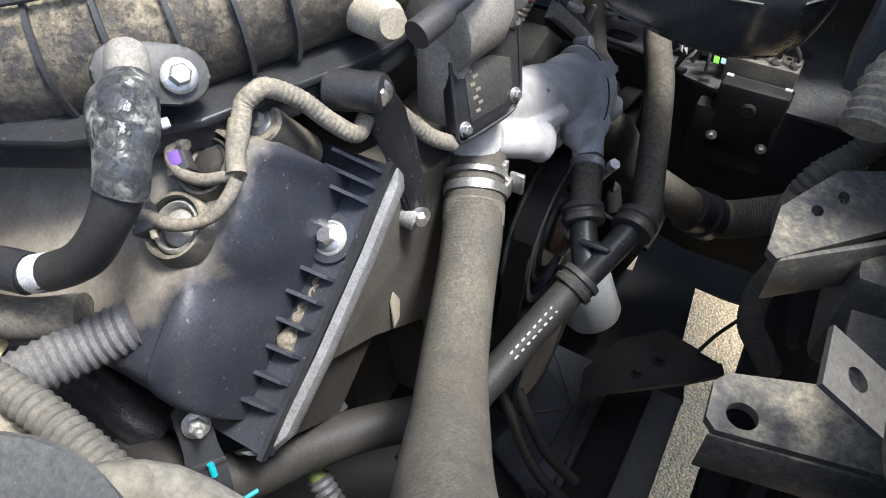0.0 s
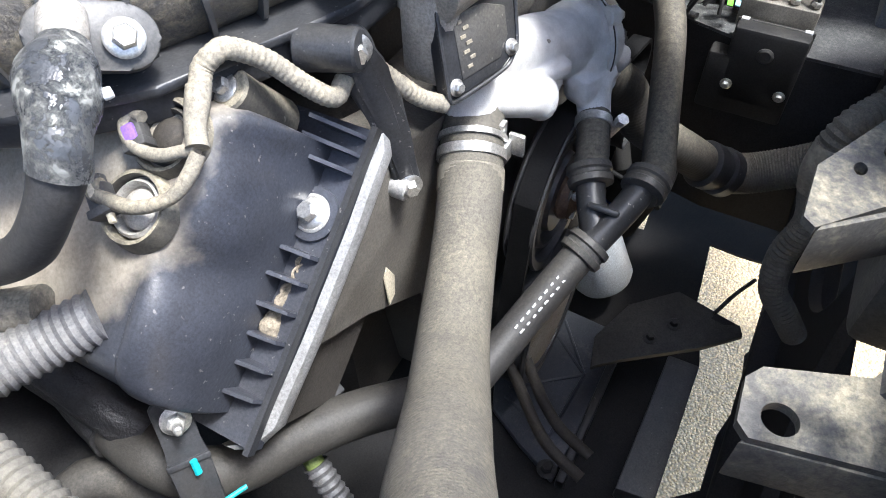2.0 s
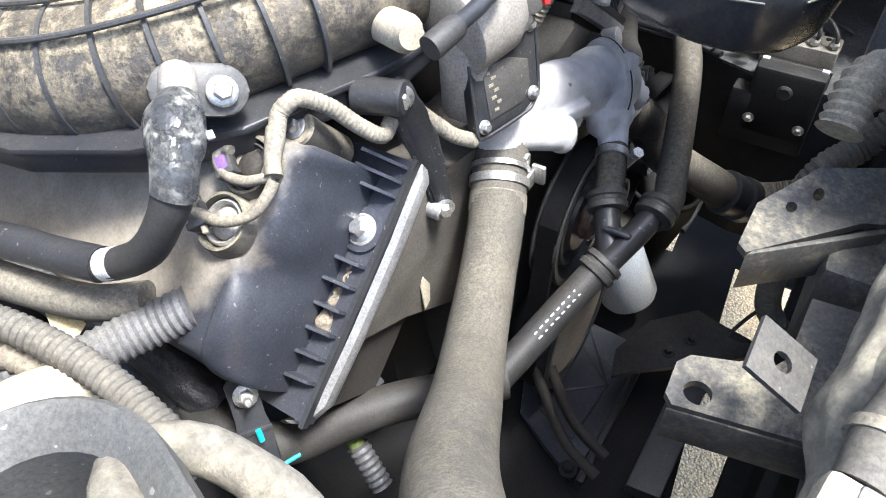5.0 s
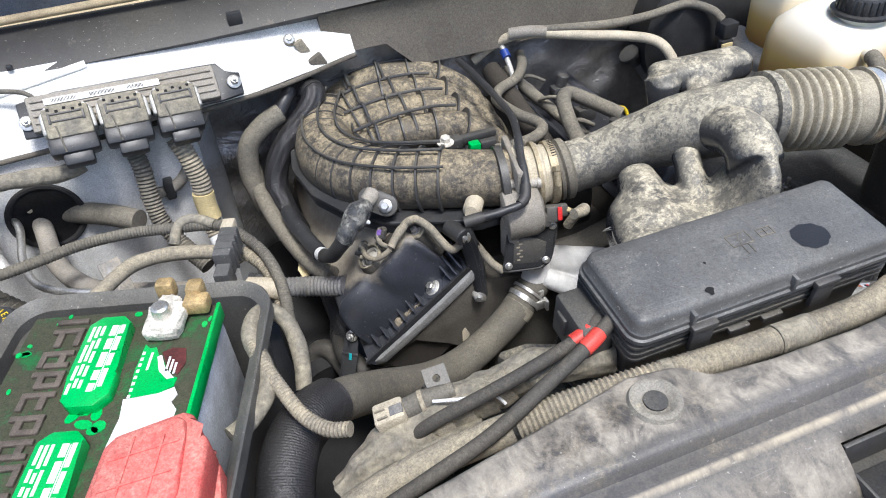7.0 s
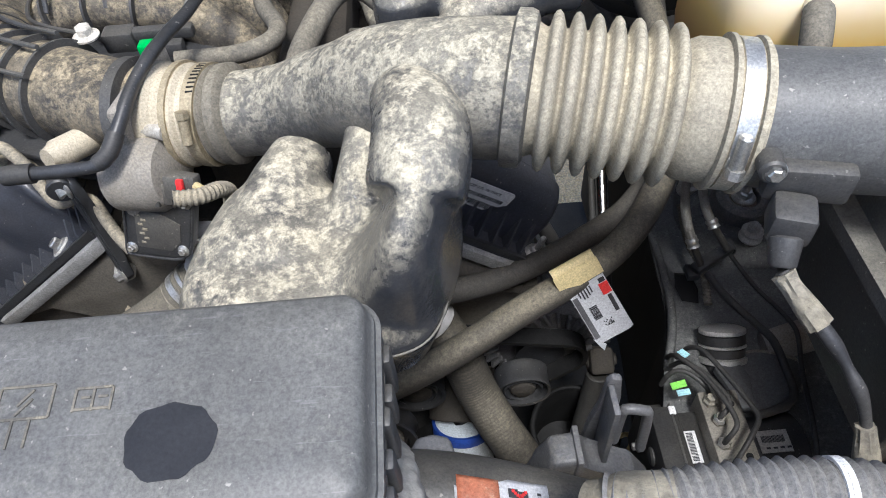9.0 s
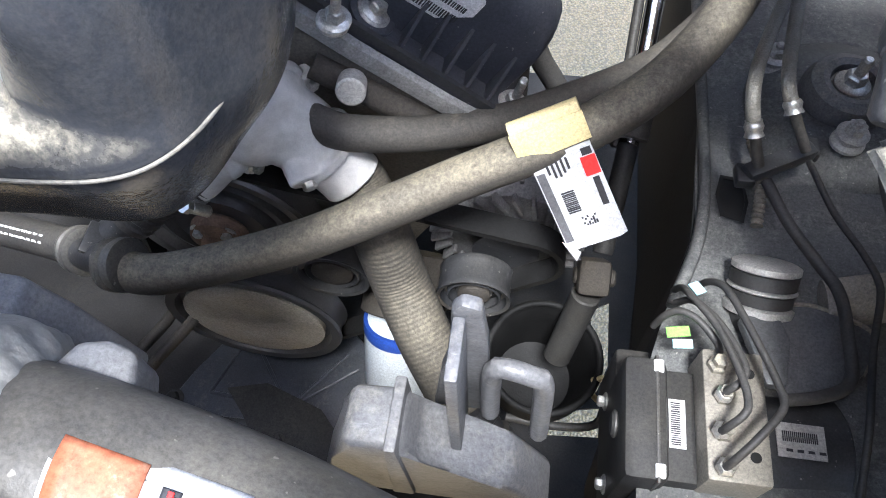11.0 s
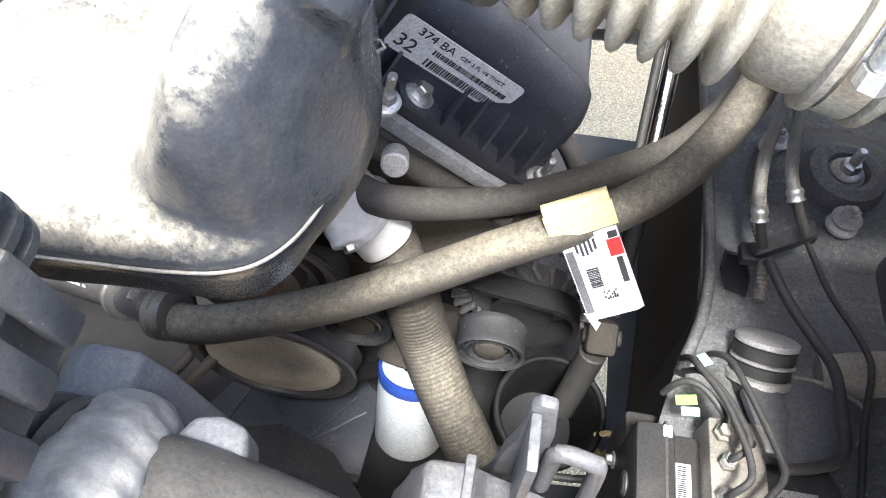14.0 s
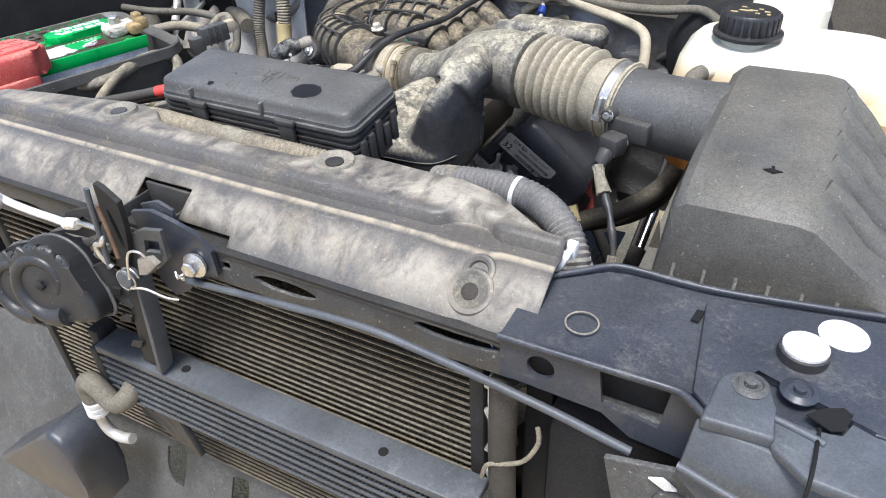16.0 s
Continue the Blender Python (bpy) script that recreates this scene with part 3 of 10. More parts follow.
def clamp_band(p, d, r, width, parent, material=None, screw=None, name="hose_clamp"):
    """A band round a hose with a screw housing."""
    d = Vector(d).normalized()
    bm = lathe([(r, -width / 2), (r + 0.0012, -width / 2), (r + 0.0012, width / 2), (r, width / 2)], p, d, 40)
    band = part(name, bm, material or STEEL, parent)
    if screw is not None:
        s = Vector(screw)
        s = (s - d * s.dot(d)).normalized()
        t = d.cross(s)
        at = Vector(p) + s * (r + 0.004)
        house = join(cyl(at - t * 0.011, at + t * 0.011, 0.0045, n=12), lathe([(0.0055, 0), (0.0055, 0.006)], at + t * 0.011, t, 6))
        part("clamp_screw", house, material or STEEL, band)
    return band


def remeshed(ob, size, smooth=6):
    """Melts overlapping bodies into one skin."""
    mod = ob.modifiers.new("skin", "REMESH")
    mod.mode, mod.voxel_size, mod.use_smooth_shade = "VOXEL", size, True
    soft = ob.modifiers.new("soft", "SMOOTH")
    soft.factor, soft.iterations = 0.5, smooth
    return ob


# ---- the setting ----
ground = bmesh.new()
bmesh.ops.create_grid(ground, x_segments=2, y_segments=2, size=400)
piece("ground", ground, GRAVEL, "pale sunlit gravel ground under the truck", "ground", kind="structure")

FLOOR_HOLES = [
    [(0.359, 0.265), (0.356, 0.224), (0.359, 0.163), (0.284, 0.159), (0.233, 0.16), (0.194, 0.18), (0.126, 0.171), (0.069, 0.184), (-0.006, 0.184), (-0.041, 0.224), (0.106, 0.241), (0.151, 0.226), (0.179, 0.233), (0.218, 0.189), (0.234, 0.196), (0.24, 0.223), (0.244, 0.254)],
    [(0.293, 1.02), (0.42, 1.02), (0.38, 0.947), (0.337, 0.885), (0.309, 0.939)],
    [(0.389, 0.516), (0.412, 0.53), (0.412, 0.448), (0.399, 0.413)],
    [(0.341, 0.383), (0.410, 0.398), (0.407, 0.363), (0.343, 0.358)],
    [(-0.18, 0.376), (-0.157, 0.386), (-0.155, 0.365), (-0.184, 0.362)],
    [(-0.562, 1.03), (-0.523, 1.03), (-0.53, 1.0), (-0.568, 1.0)],
    [(-0.72, 1.02), (-0.62, 1.02), (-0.64, 0.97), (-0.72, 0.96)],
    [(0.50, 0.64), (0.56, 0.64), (0.56, 0.56), (0.50, 0.56)],
]
tray = sheet([(-0.80, 0.06), (0.54, 0.06), (0.54, 0.90), (0.27, 0.90), (0.27, 1.05), (-0.80, 1.05)], [h for h in FLOOR_HOLES if max(x for x, y in h) < 0.43 and max(y for x, y in h) < 0.9 or h[0][0] < 0], 0.004, Matrix.Translation((0, 0, 0.4)))
piece("underbody_tray", tray, DARK, "grimy black plastic tray under the engine bay", "tray", kind="structure")

piece("firewall", join(box(-0.265, 0.915, 0.80, 1.07, 0.03, 0.62, 0.004), box(0.535, 0.915, 0.845, 0.53, 0.03, 0.53, 0.004)), GREY_PAINT, "dusty grey painted firewall behind the engine", "wall", kind="structure")
# Raised hood, never in view: added to cut sky light from the rear.
hood = loft([[Vector((x, y, z)) for y, z in ((0.99, 1.24), (0.98, 1.23), (0.70, 1.98), (0.58, 2.22), (0.59, 2.24), (0.72, 1.99))] for x in (-0.78, 0.78)])
piece("unseen_raised_hood", hood, DARK, "unseen black raised hood added to keep rear sky off the bay", "hood", kind="structure")
piece("fender_apron_passenger", box(-0.80, 0.47, 0.75, 0.03, 1.0, 0.7, 0.004), DARK, "dark inner fender wall beside the battery", "wall", kind="structure")
piece("fender_apron_driver", box(0.83, 0.47, 0.89, 0.03, 1.0, 0.42, 0.004), DARK, "dark inner fender wall beside the airbox", "wall", kind="structure")
# ---- fuse box ----
def fuse_box():
    tilt = Matrix.Rotation(radians(5), 4, "X")
    box_thing = thing("fuse_box", (0.013, 0.16, 1.05), "black plastic fuse box with a scuffed dusty lid", "fuse box")
    m = Matrix.Translation((0.013, 0.16, 1.1155)) @ tilt
    w, d = 0.278, 0.096
    lid_rings = []
    for grow, z in ((0.007, -0.0235), (0.007, -0.0195), (0.0025, -0.0185), (0.002, -0.0145), (-0.001, -0.0130), (-0.003, -0.0060), (-0.0065, -0.0022), (-0.012, -0.0003), (-0.04, 0.0008)):
        lid_rings.append([m @ Vector((x, y, z)) for x, y in rounded(w + grow, d + grow, max(0.004, 0.012 + grow / 2))])
    lid = part("lid", loft(lid_rings), LID, box_thing, "scuffed dark grey lid with embossed symbols and a round stain")
    low = []
    for grow, z in ((-0.012, -0.085), (-0.010, -0.060), (-0.004, -0.048), (0.0, -0.0240)):
        low.append([m @ Vector((x, y, z)) for x, y in rounded(w + grow, d + grow, 0.010)])
    part("base", loft(low), PLASTIC, box_thing)
    for z in (-0.0300, -0.0385, -0.0455):
        ring = [[m @ Vector((x, y, z + k)) for x, y in rounded(w + 0.004, d + 0.004, 0.01)] for k in (-0.0015, 0.0015)]
        part("flange", loft(ring), PLASTIC, box_thing)
    for x in (-0.075, 0.055):
        clip = join(box(x, -d / 2 - 0.0065, -0.020, 0.026, 0.007, 0.007, 0.0015), box(x, -d / 2 - 0.0065, -0.034, 0.022, 0.005, 0.030, 0.0015))
        clip.transform(m)
        part("clip", clip, PLASTIC, box_thing)
    for x in (-0.085, 0.020):
        step = box(x, -d / 2 - 0.0005, -0.012, 0.004, 0.008, 0.016, 0.001)
        step.transform(m)
        part("lid_step", step, LID, lid)
    for x in (-0.03, 0.006):
        tab = box(x, -d / 2 - 0.003, -0.047, 0.022, 0.008, 0.006, 0.001)
        tab.transform(m)
        part("tab", tab, PLASTIC, box_thing)
    # embossed symbols and stains on the lid
    def strip(x, y, sx, sy, turn=0):
        b = box(0, 0, 0, sx, sy, 0.0012, 0.0003)
        b.transform(m @ Matrix.Translation((x, y, 0.0009)) @ Matrix.Rotation(radians(turn), 4, "Z"))
        return b
    sx, sy = 0.0, 0.004
    bars = [strip(sx, sy + 0.008, 0.022, 0.0012), strip(sx, sy - 0.006, 0.022, 0.0012), strip(sx - 0.011, sy + 0.001, 0.0012, 0.014), strip(sx + 0.011, sy + 0.001, 0.0012, 0.014), strip(sx, sy + 0.003, 0.009, 0.0012, 50), strip(sx, sy - 0.001, 0.009, 0.0012, 50), strip(sx - 0.003, sy - 0.012, 0.0012, 0.012), strip(sx + 0.004, sy - 0.012, 0.0012, 0.012), strip(sx + 0.028, sy + 0.005, 0.015, 0.0012), strip(sx + 0.028, sy - 0.004, 0.015, 0.0012), strip(sx + 0.0205, sy, 0.0012, 0.010), strip(sx + 0.0355, sy, 0.0012, 0.010), strip(sx + 0.028, sy, 0.0012, 0.010), strip(sx + 0.025, sy + 0.001, 0.004, 0.0012), strip(sx + 0.032, sy + 0.001, 0.004, 0.0012)]
    part("embossed_symbol", join(*bars), LOOM_DARK, lid, "dusty raised warning symbols")
    blot = bmesh.new()
    rng = random.Random(4)
    pts = []
    for i in range(40):
        a = 2 * math.pi * i / 40
        r = 0.0178 * (1 + 0.03 * math.sin(3 * a + 1) + 0.03 * math.sin(9 * a) + 0.04 * rng.random())
        pts.append(blot.verts.new(m @ Vector((0.062 + r * math.cos(a), -0.016 + r * 0.86 * math.sin(a), 0.0012))))
    blot.faces.new(pts)
    part("stain", blot, STAIN, lid, "round dark dried stain")
    # Flat black patches colour in the shade of two lid holes.
    for x, y, r in ((-0.062, -0.037, 0.0035), (-0.047, -0.008, 0.0013)):
        hole = bmesh.new()
        hole.faces.new([hole.verts.new(m @ Vector((x + r * math.cos(a) * (1 + 0.4 * math.sin(3 * a)), y + 1.3 * r * math.sin(a), 0.0012))) for a in [2 * math.pi * i / 18 for i in range(18)]])
        part("melted_hole", hole, HOLE_SHADE_AND_MARKS, lid)
    # chewed wire opening on the end
    tints = (YELLOW, LOOM, GREEN_WIRE, TAN, RUBBER_CLEAN, TAN, LOOM)
    for k in range(7):
        y = 0.158 + 0.0035 * k
        a = Vector((0.098 + 0.001 * (k % 3), y - 0.004, 1.012 - 0.003 * (k % 2)))
        b = Vector((0.126, y - 0.009, 0.978 + 0.002 * (k % 3)))
        wire = tube([a - Vector((0.03, 0, -0.01)), a, a.lerp(b, 0.6) + Vector((0.003, 0, 0.004)), b, b + Vector((0.012, -0.006, -0.014))], 0.0019, n=8)
        part("wire", wire, tints[6 - k], box_thing)
    for k in range(5):
        end = box(w / 2 + 0.003, -0.034 + 0.016 * k, -0.052 - 0.004 * (k % 2), 0.006, 0.010, 0.030 + 0.008 * (k % 3), 0.002)
        end.transform(m)
        part("wire_guard", end, PLASTIC, box_thing)
    # cable block on the passenger end
    block = join(box(-w / 2 - 0.012, 0.010, -0.062, 0.03, 0.06, 0.05, 0.004), box(-w / 2 - 0.024, 0.022, -0.060, 0.012, 0.016, 0.022, 0.002))
    block.transform(m)
    part("cable_entry", block, PLASTIC, box_thing)
    return box_thing


fuse_box()


# ---- radiator cover ----
def radiator_cover():
    cover = thing("radiator_cover", (0.0, 0.02, 1.05), "dusty black plastic cover over the radiator, with two bolt holes", "cover")
    # cross profile (y, z) from back to front
    prof = [(0.098, 1.070), (0.097, 1.083), (0.093, 1.0865), (0.030, 1.0875), (0.0225, 1.0865), (0.0200, 1.0835), (0.0175, 1.0745), (0.010, 1.0740), (0.002, 1.0760), (-0.016, 1.067), (-0.030, 1.058), (-0.044, 1.0465), (-0.052, 1.038), (-0.058, 1.030)]
    rear = [(-0.40, 0.050), (-0.26, 0.072), (-0.15, 0.092), (-0.105, 0.086), (-0.085, 0.068), (-0.03, 0.062), (0.05, 0.060), (0.125, 0.063), (0.145, 0.070), (0.170, 0.085), (0.195, 0.090), (0.30, 0.087), (0.345, 0.075), (0.395, 0.040), (0.43, 0.030)]

    def rear_edge(x):
        for (xa, ya), (xb, yb) in zip(rear, rear[1:]):
            if x <= xb:
                return ya + (yb - ya) * (x - xa) / (xb - xa)
        return rear[-1][1]

    bm = bmesh.new()
    xs = [-0.395 + 0.818 * i / 120 for i in range(121)]
    grid = []
    for x in xs:
        line = []
        for k, (y, z) in enumerate(prof):
            yy, zz = y, z
            # the bulge near the driver's end
            b = math.exp(-((x - 0.335) / 0.024) ** 4)
            yy += b * {3: 0.010, 4: 0.017, 5: 0.017, 6: 0.017, 7: 0.013, 8: 0.006}.get(k, 0.0)
            # rear edge narrows towards both ends
            if k <= 2:
                yy += rear_edge(x) - 0.098
            # cross ridge
            zz += 0.002 * math.exp(-((x - 0.185) / 0.003) ** 2) if k <= 4 else 0
            # bolt dimple
            d = ((x - 0.362) / 0.017) ** 2 + ((y + 0.026) / 0.026) ** 2
            zz -= 0.004 * math.exp(-d ** 2)
            d2 = ((x - 0.362) / 0.012) ** 2 + ((y + 0.010) / 0.020) ** 2
            zz -= 0.002 * math.exp(-d2 ** 2)
            # rounded drop at the passenger end
            drop = max(0, (-0.33 - x) / 0.065)
            zz -= 0.03 * drop ** 2
            zz += 0.0012 * noise.noise(Vector((x * 14, y * 14, 3)))
            line.append(bm.verts.new((x, yy, zz)))
        grid.append(line)
    for i, (a, b) in enumerate(zip(grid, grid[1:])):
        xm = (xs[i] + xs[i + 1]) / 2
        for k in range(len(prof) - 1):
            if -0.024 < xm < 0.038 and k >= 9:
                continue
            if 0.038 <= xm < 0.110 and k >= 11:
                continue
            if -0.075 < xm <= -0.024 and k >= 12:
                continue
            bm.faces.new((a[k], b[k], b[k + 1], a[k + 1]))
    loose = [v for v in bm.verts if not v.link_faces]
    bmesh.ops.delete(bm, geom=loose, context="VERTS")
    shell = part("shell", bm, SHROUD, cover, angle=50)
    mod = shell.modifiers.new("thickness", "SOLIDIFY")
    mod.thickness, mod.offset = 0.003, -1
    for x in (-0.142, 0.167):
        part("bolt_hole_rim", lathe([(0.0095, -0.001), (0.0100, 0.0010), (0.0125, 0.0016), (0.0150, 0.0040), (0.0175, 0.0048), (0.0205, 0.0042), (0.0225, -0.001)], (x, 0.060, 1.0866), (0, 0, 1), 36), RIM, cover)
        part("bolt_recess", lathe([(0.0, 0.0), (0.0095, 0.0), (0.0095, 0.002)], (x, 0.060, 1.0868), (0, 0, 1), 28), PLASTIC, cover)
        # Flat black disc paints the shade down the bolt hole.
        part("bolt_hole_shade", lathe([(0.0, 0.0), (0.0045, 0.0), (0.0045, 0.0012)], (x, 0.060, 1.0872), (0, 0, 1), 18), HOLE_SHADE_AND_MARKS, cover)
    pocket = join(box(0.007, -0.018, 1.046, 0.062, 0.004, 0.034, 0.001), box(-0.0255, -0.038, 1.040, 0.003, 0.040, 0.024, 0.001), box(0.0395, -0.038, 1.040, 0.003, 0.040, 0.024, 0.001), box(0.007, -0.038, 1.029, 0.064, 0.042, 0.004, 0.001))
    part("latch_pocket", pocket, PLASTIC, cover)
    slope = Vector((0, -0.60, 0.80))
    for y, z, r in ((-0.0315, 1.0555, 0.0185), (-0.0155, 1.0660, 0.0130)):
        part("dimple_rim", lathe([(r - 0.0055, -0.004), (r - 0.0040, 0.0), (r - 0.0010, 0.0016), (r + 0.0015, 0.0010), (r + 0.0030, -0.003)], (0.362, y, z), slope, 36), SHROUD, cover)
    part("dimple_floor", lathe([(0.0, 0.0), (0.0135, 0.0), (0.0150, 0.0012)], (0.362, -0.0315, 1.0553), slope, 30), CAKED, cover, "dust-filled bolt pocket")
    part("push_pin", lathe([(0.0075, 0), (0.0075, 0.0015), (0.005, 0.0025), (0.0025, 0.003)], (0.362, -0.0325, 1.0556), slope, 20), ENGINE, cover)
    return cover


radiator_cover()


# ---- battery ----
def battery():
    u, v = Vector((0.951, -0.310, 0)), Vector((-0.310, -0.951, 0))
    m = Matrix(((u.x, v.x, 0, -0.637), (u.y, v.y, 0, 0.437), (0, 0, 1, 1.036), (0, 0, 0, 1)))
    w, l = 0.194, 0.306
    bat = thing("car_battery", (-0.58, 0.27, 0.85), "grimy green-topped car battery with corroded terminals in a tray", "battery")

    def put(name, bm, mat, parent=bat, label=""):
        bm.transform(m)
        return part(name, bm, mat, parent, label)

    put("case", box(w / 2, l / 2, -0.105, w - 0.004, l - 0.004, 0.19, 0.004), BATTERY_SIDE, label="pale grey battery case")
    top = put("top", box(w / 2, l / 2, -0.007, w, l, 0.014, 0.003), BATTERY_TOP, label="green top blackened with grime")
    put("top_edge", box(w - 0.001, l / 2, -0.008, 0.004, l, 0.020, 0.001), GREEN, top)
    for v0 in (0.019, 0.157):
        poly = [(0.082, v0), (0.104, v0), (0.114, v0 + 0.010), (0.1155, v0 + 0.070), (0.1185, v0 + 0.076), (0.1185, v0 + 0.100), (0.108, v0 + 0.113), (0.084, v0 + 0.113), (0.0745, v0 + 0.104), (0.0745, v0 + 0.076), (0.0715, v0 + 0.070), (0.0715, v0 + 0.010)]
        cap = put("vent_cap", prism(poly, 0.013, Matrix.Translation((0, 0, -0.001)), 0.002), GREEN, label="bright green vent cap with white print")
        marks = []
        rng = random.Random(int(v0 * 1000))
        for c, u0 in enumerate((0.0785, 0.0835, 0.0885, 0.0995, 0.1075)):
            at = v0 + 0.014
            while at < v0 + 0.094:
                ln = 0.008 + 0.018 * rng.random()
                ln = min(ln, v0 + 0.098 - at)
                marks.append(box(u0, at + ln / 2, 0.0122, 0.0030 if c < 3 else (0.0062 if c == 3 else 0.0045), ln, 0.0006, 0))
                at += ln + 0.004
        marks += [box(0.1040, v0 + 0.055, 0.0122, 0.0010, 0.080, 0.0006, 0)]
        put("print", join(*marks), LABEL, cap)
    # raised bars of the maker's mark
    rng = random.Random(9)
    at = 0.010
    for k, wide in enumerate((0.008, 0.025, 0.021, 0.020, 0.021, 0.021, 0.020, 0.022, 0.020, 0.020)):
        strokes = [box(0.046, at + 0.003, 0.0015, 0.032, 0.006, 0.004, 0.0008)]
        if k:
            strokes += [box(0.046 + 0.013 * (1 if k % 2 else -1), at + wide / 2, 0.0014, 0.006, wide - 0.002, 0.004, 0.0008), box(0.046 - 0.006 * (1 if k % 2 else -1), at + wide / 2 + 0.002, 0.0013, 0.007, wide - 0.006, 0.004, 0.0008)]
            if k % 3 != 1:
                strokes.append(box(0.046 + 0.003, at + wide - 0.003, 0.0012, 0.024, 0.006, 0.004, 0.0008))
        put("raised_mark", join(*strokes), BATTERY_MARK, top)
        at += wide + 0.0050
    # label sticker torn over the top
    sticker = [(0.131, 0.052), (0.137, 0.058), (0.143, 0.057), (0.149, 0.070), (0.156, 0.078), (0.163, 0.094), (0.173, 0.098), (0.172, 0.108), (0.160, 0.115), (0.132, 0.119), (0.129, 0.085)]
    put("torn_label", prism(sticker, 0.0010, Matrix.Translation((0, 0, 0.0002))), GREEN, top)
    put("torn_label", prism([(0.128, 0.119), (0.160, 0.115), (0.173, 0.109), (0.178, 0.118), (0.174, 0.126), (0.181, 0.135), (0.176, 0.20), (0.160, 0.215), (0.132, 0.215), (0.135, 0.19), (0.128, 0.17), (0.131, 0.14)], 0.0010, Matrix.Translation((0, 0, 0.0002))), LABEL, top)
    put("torn_label", prism([(0.147, 0.070), (0.151, 0.068), (0.158, 0.084), (0.170, 0.098), (0.163, 0.099), (0.153, 0.088)], 0.0013, Matrix.Translation((0, 0, 0.0002))), LABEL, top)
    put("text_bar", join(*[box(0.1325, 0.064 + 0.0075 * k, 0.0014, 0.003, 0.0038, 0.0004, 0) for k in range(8)], box(0.141, 0.075, 0.0014, 0.0025, 0.022, 0.0004, 0)), LABEL, top)
    put("dark_label", prism([(0.150, 0.064), (0.160, 0.059), (0.173, 0.061), (0.177, 0.080), (0.172, 0.094), (0.160, 0.082)], 0.0008, Matrix.Translation((0, 0, 0.0002))), MAROON, top)
    put("text_bar", join(*[box(0.160 + 0.004 * k, 0.080 + 0.003 * k, 0.0013, 0.0022, 0.018 - 0.002 * k, 0.0004, 0) for k in range(3)]), LABEL, top)
    for k in range(7):
        a, b = 0.085 + 0.05 * rng.random(), 0.120 + 0.035 * rng.random()
        put("peeling_paint", prism(oval(a, b, 0.004 + 0.007 * rng.random(), 0.003 + 0.005 * rng.random(), 9, rng.random() * 3), 0.0008, Matrix.Translation((0, 0, 0.0001))), GREEN, top)
    for k in range(26):
        edge = rng.random()
        a, b = (0.004 + 0.012 * rng.random(), 0.30 * rng.random()) if edge < 0.4 else ((0.176 + 0.014 * rng.random(), 0.20 * rng.random()) if edge < 0.75 else (0.19 * rng.random(), 0.003 + 0.010 * rng.random()))
        put("peeling_paint", prism(oval(a, b, 0.002 + 0.004 * rng.random(), 0.0015 + 0.003 * rng.random(), 7, rng.random() * 3), 0.0008, Matrix.Translation((0, 0, 0.0001))), GREEN, top)
    # negative terminal with crust
    put("negative_post", lathe([(0.010, 0), (0.009, 0.018), (0.007, 0.020)], (0.148, 0.030, 0.012), (0, 0, 1), 24), STEEL)
    crust = join(box(0.148, 0.030, 0.010, 0.038, 0.042, 0.018, 0.006), box(0.148, 0.012, 0.013, 0.022, 0.024, 0.014, 0.005))
    bmesh.ops.subdivide_edges(crust, edges=list(crust.edges), cuts=2, use_grid_fill=True)
    for vert in crust.verts:
        vert.co += vert.co.normalized() * 0.0 + Vector((noise.noise(vert.co * 160), noise.noise(vert.co * 160 + Vector((7, 0, 0))), noise.noise(vert.co * 160 + Vector((0, 9, 0))))) * 0.003
    put("negative_clamp", crust, CORRODED, label="white-crusted negative terminal clamp")
    lug = join(box(0.176, 0.010, 0.012, 0.026, 0.020, 0.016, 0.004), box(0.172, -0.006, 0.016, 0.018, 0.020, 0.020, 0.005), box(0.140, -0.012, 0.016, 0.020, 0.016, 0.022, 0.005))
    put("terminal_bolt", lug, COPPER)
    # red cover
    def height(a, b):
        return 0.030 - 0.010 * max(0, (b - 0.24) / 0.07)
    rc = join(
        prism([(0.146, 0.194), (0.153, 0.183), (0.205, 0.163), (0.216, 0.168), (0.220, 0.184), (0.231, 0.190), (0.235, 0.24), (0.228, 0.303), (0.150, 0.311), (0.144, 0.298)], 0.040, Matrix.Translation((0, 0, -0.004)), 0.006, 3),
        prism([(0.152, 0.198), (0.157, 0.189), (0.203, 0.171), (0.211, 0.176), (0.214, 0.192), (0.219, 0.240), (0.214, 0.284), (0.156, 0.292), (0.150, 0.285)], 0.008, Matrix.Translation((0, 0, 0.032)), 0.004, 3),
    )
    red = put("red_terminal_cover", rc, RED, label="faded red plastic terminal cover")
    for a in (0.173, 0.197):
        put("rib", box(a, 0.235, 0.0402, 0.0022, 0.090, 0.002, 0.0008), RED, red)
    for b in (0.208, 0.235, 0.262):
        put("rib", box(0.184, b - 0.004, 0.0402, 0.056, 0.0022, 0.002, 0.0008, Matrix.Rotation(radians(-16), 4, "Z")), RED, red)
    put("cover_skirt", prism([(0.216, 0.188), (0.232, 0.192), (0.242, 0.235), (0.238, 0.262), (0.226, 0.262), (0.214, 0.22)], 0.050, Matrix.Translation((0, 0, -0.050)), 0.005), RED, red)
    return m


BAT = battery()


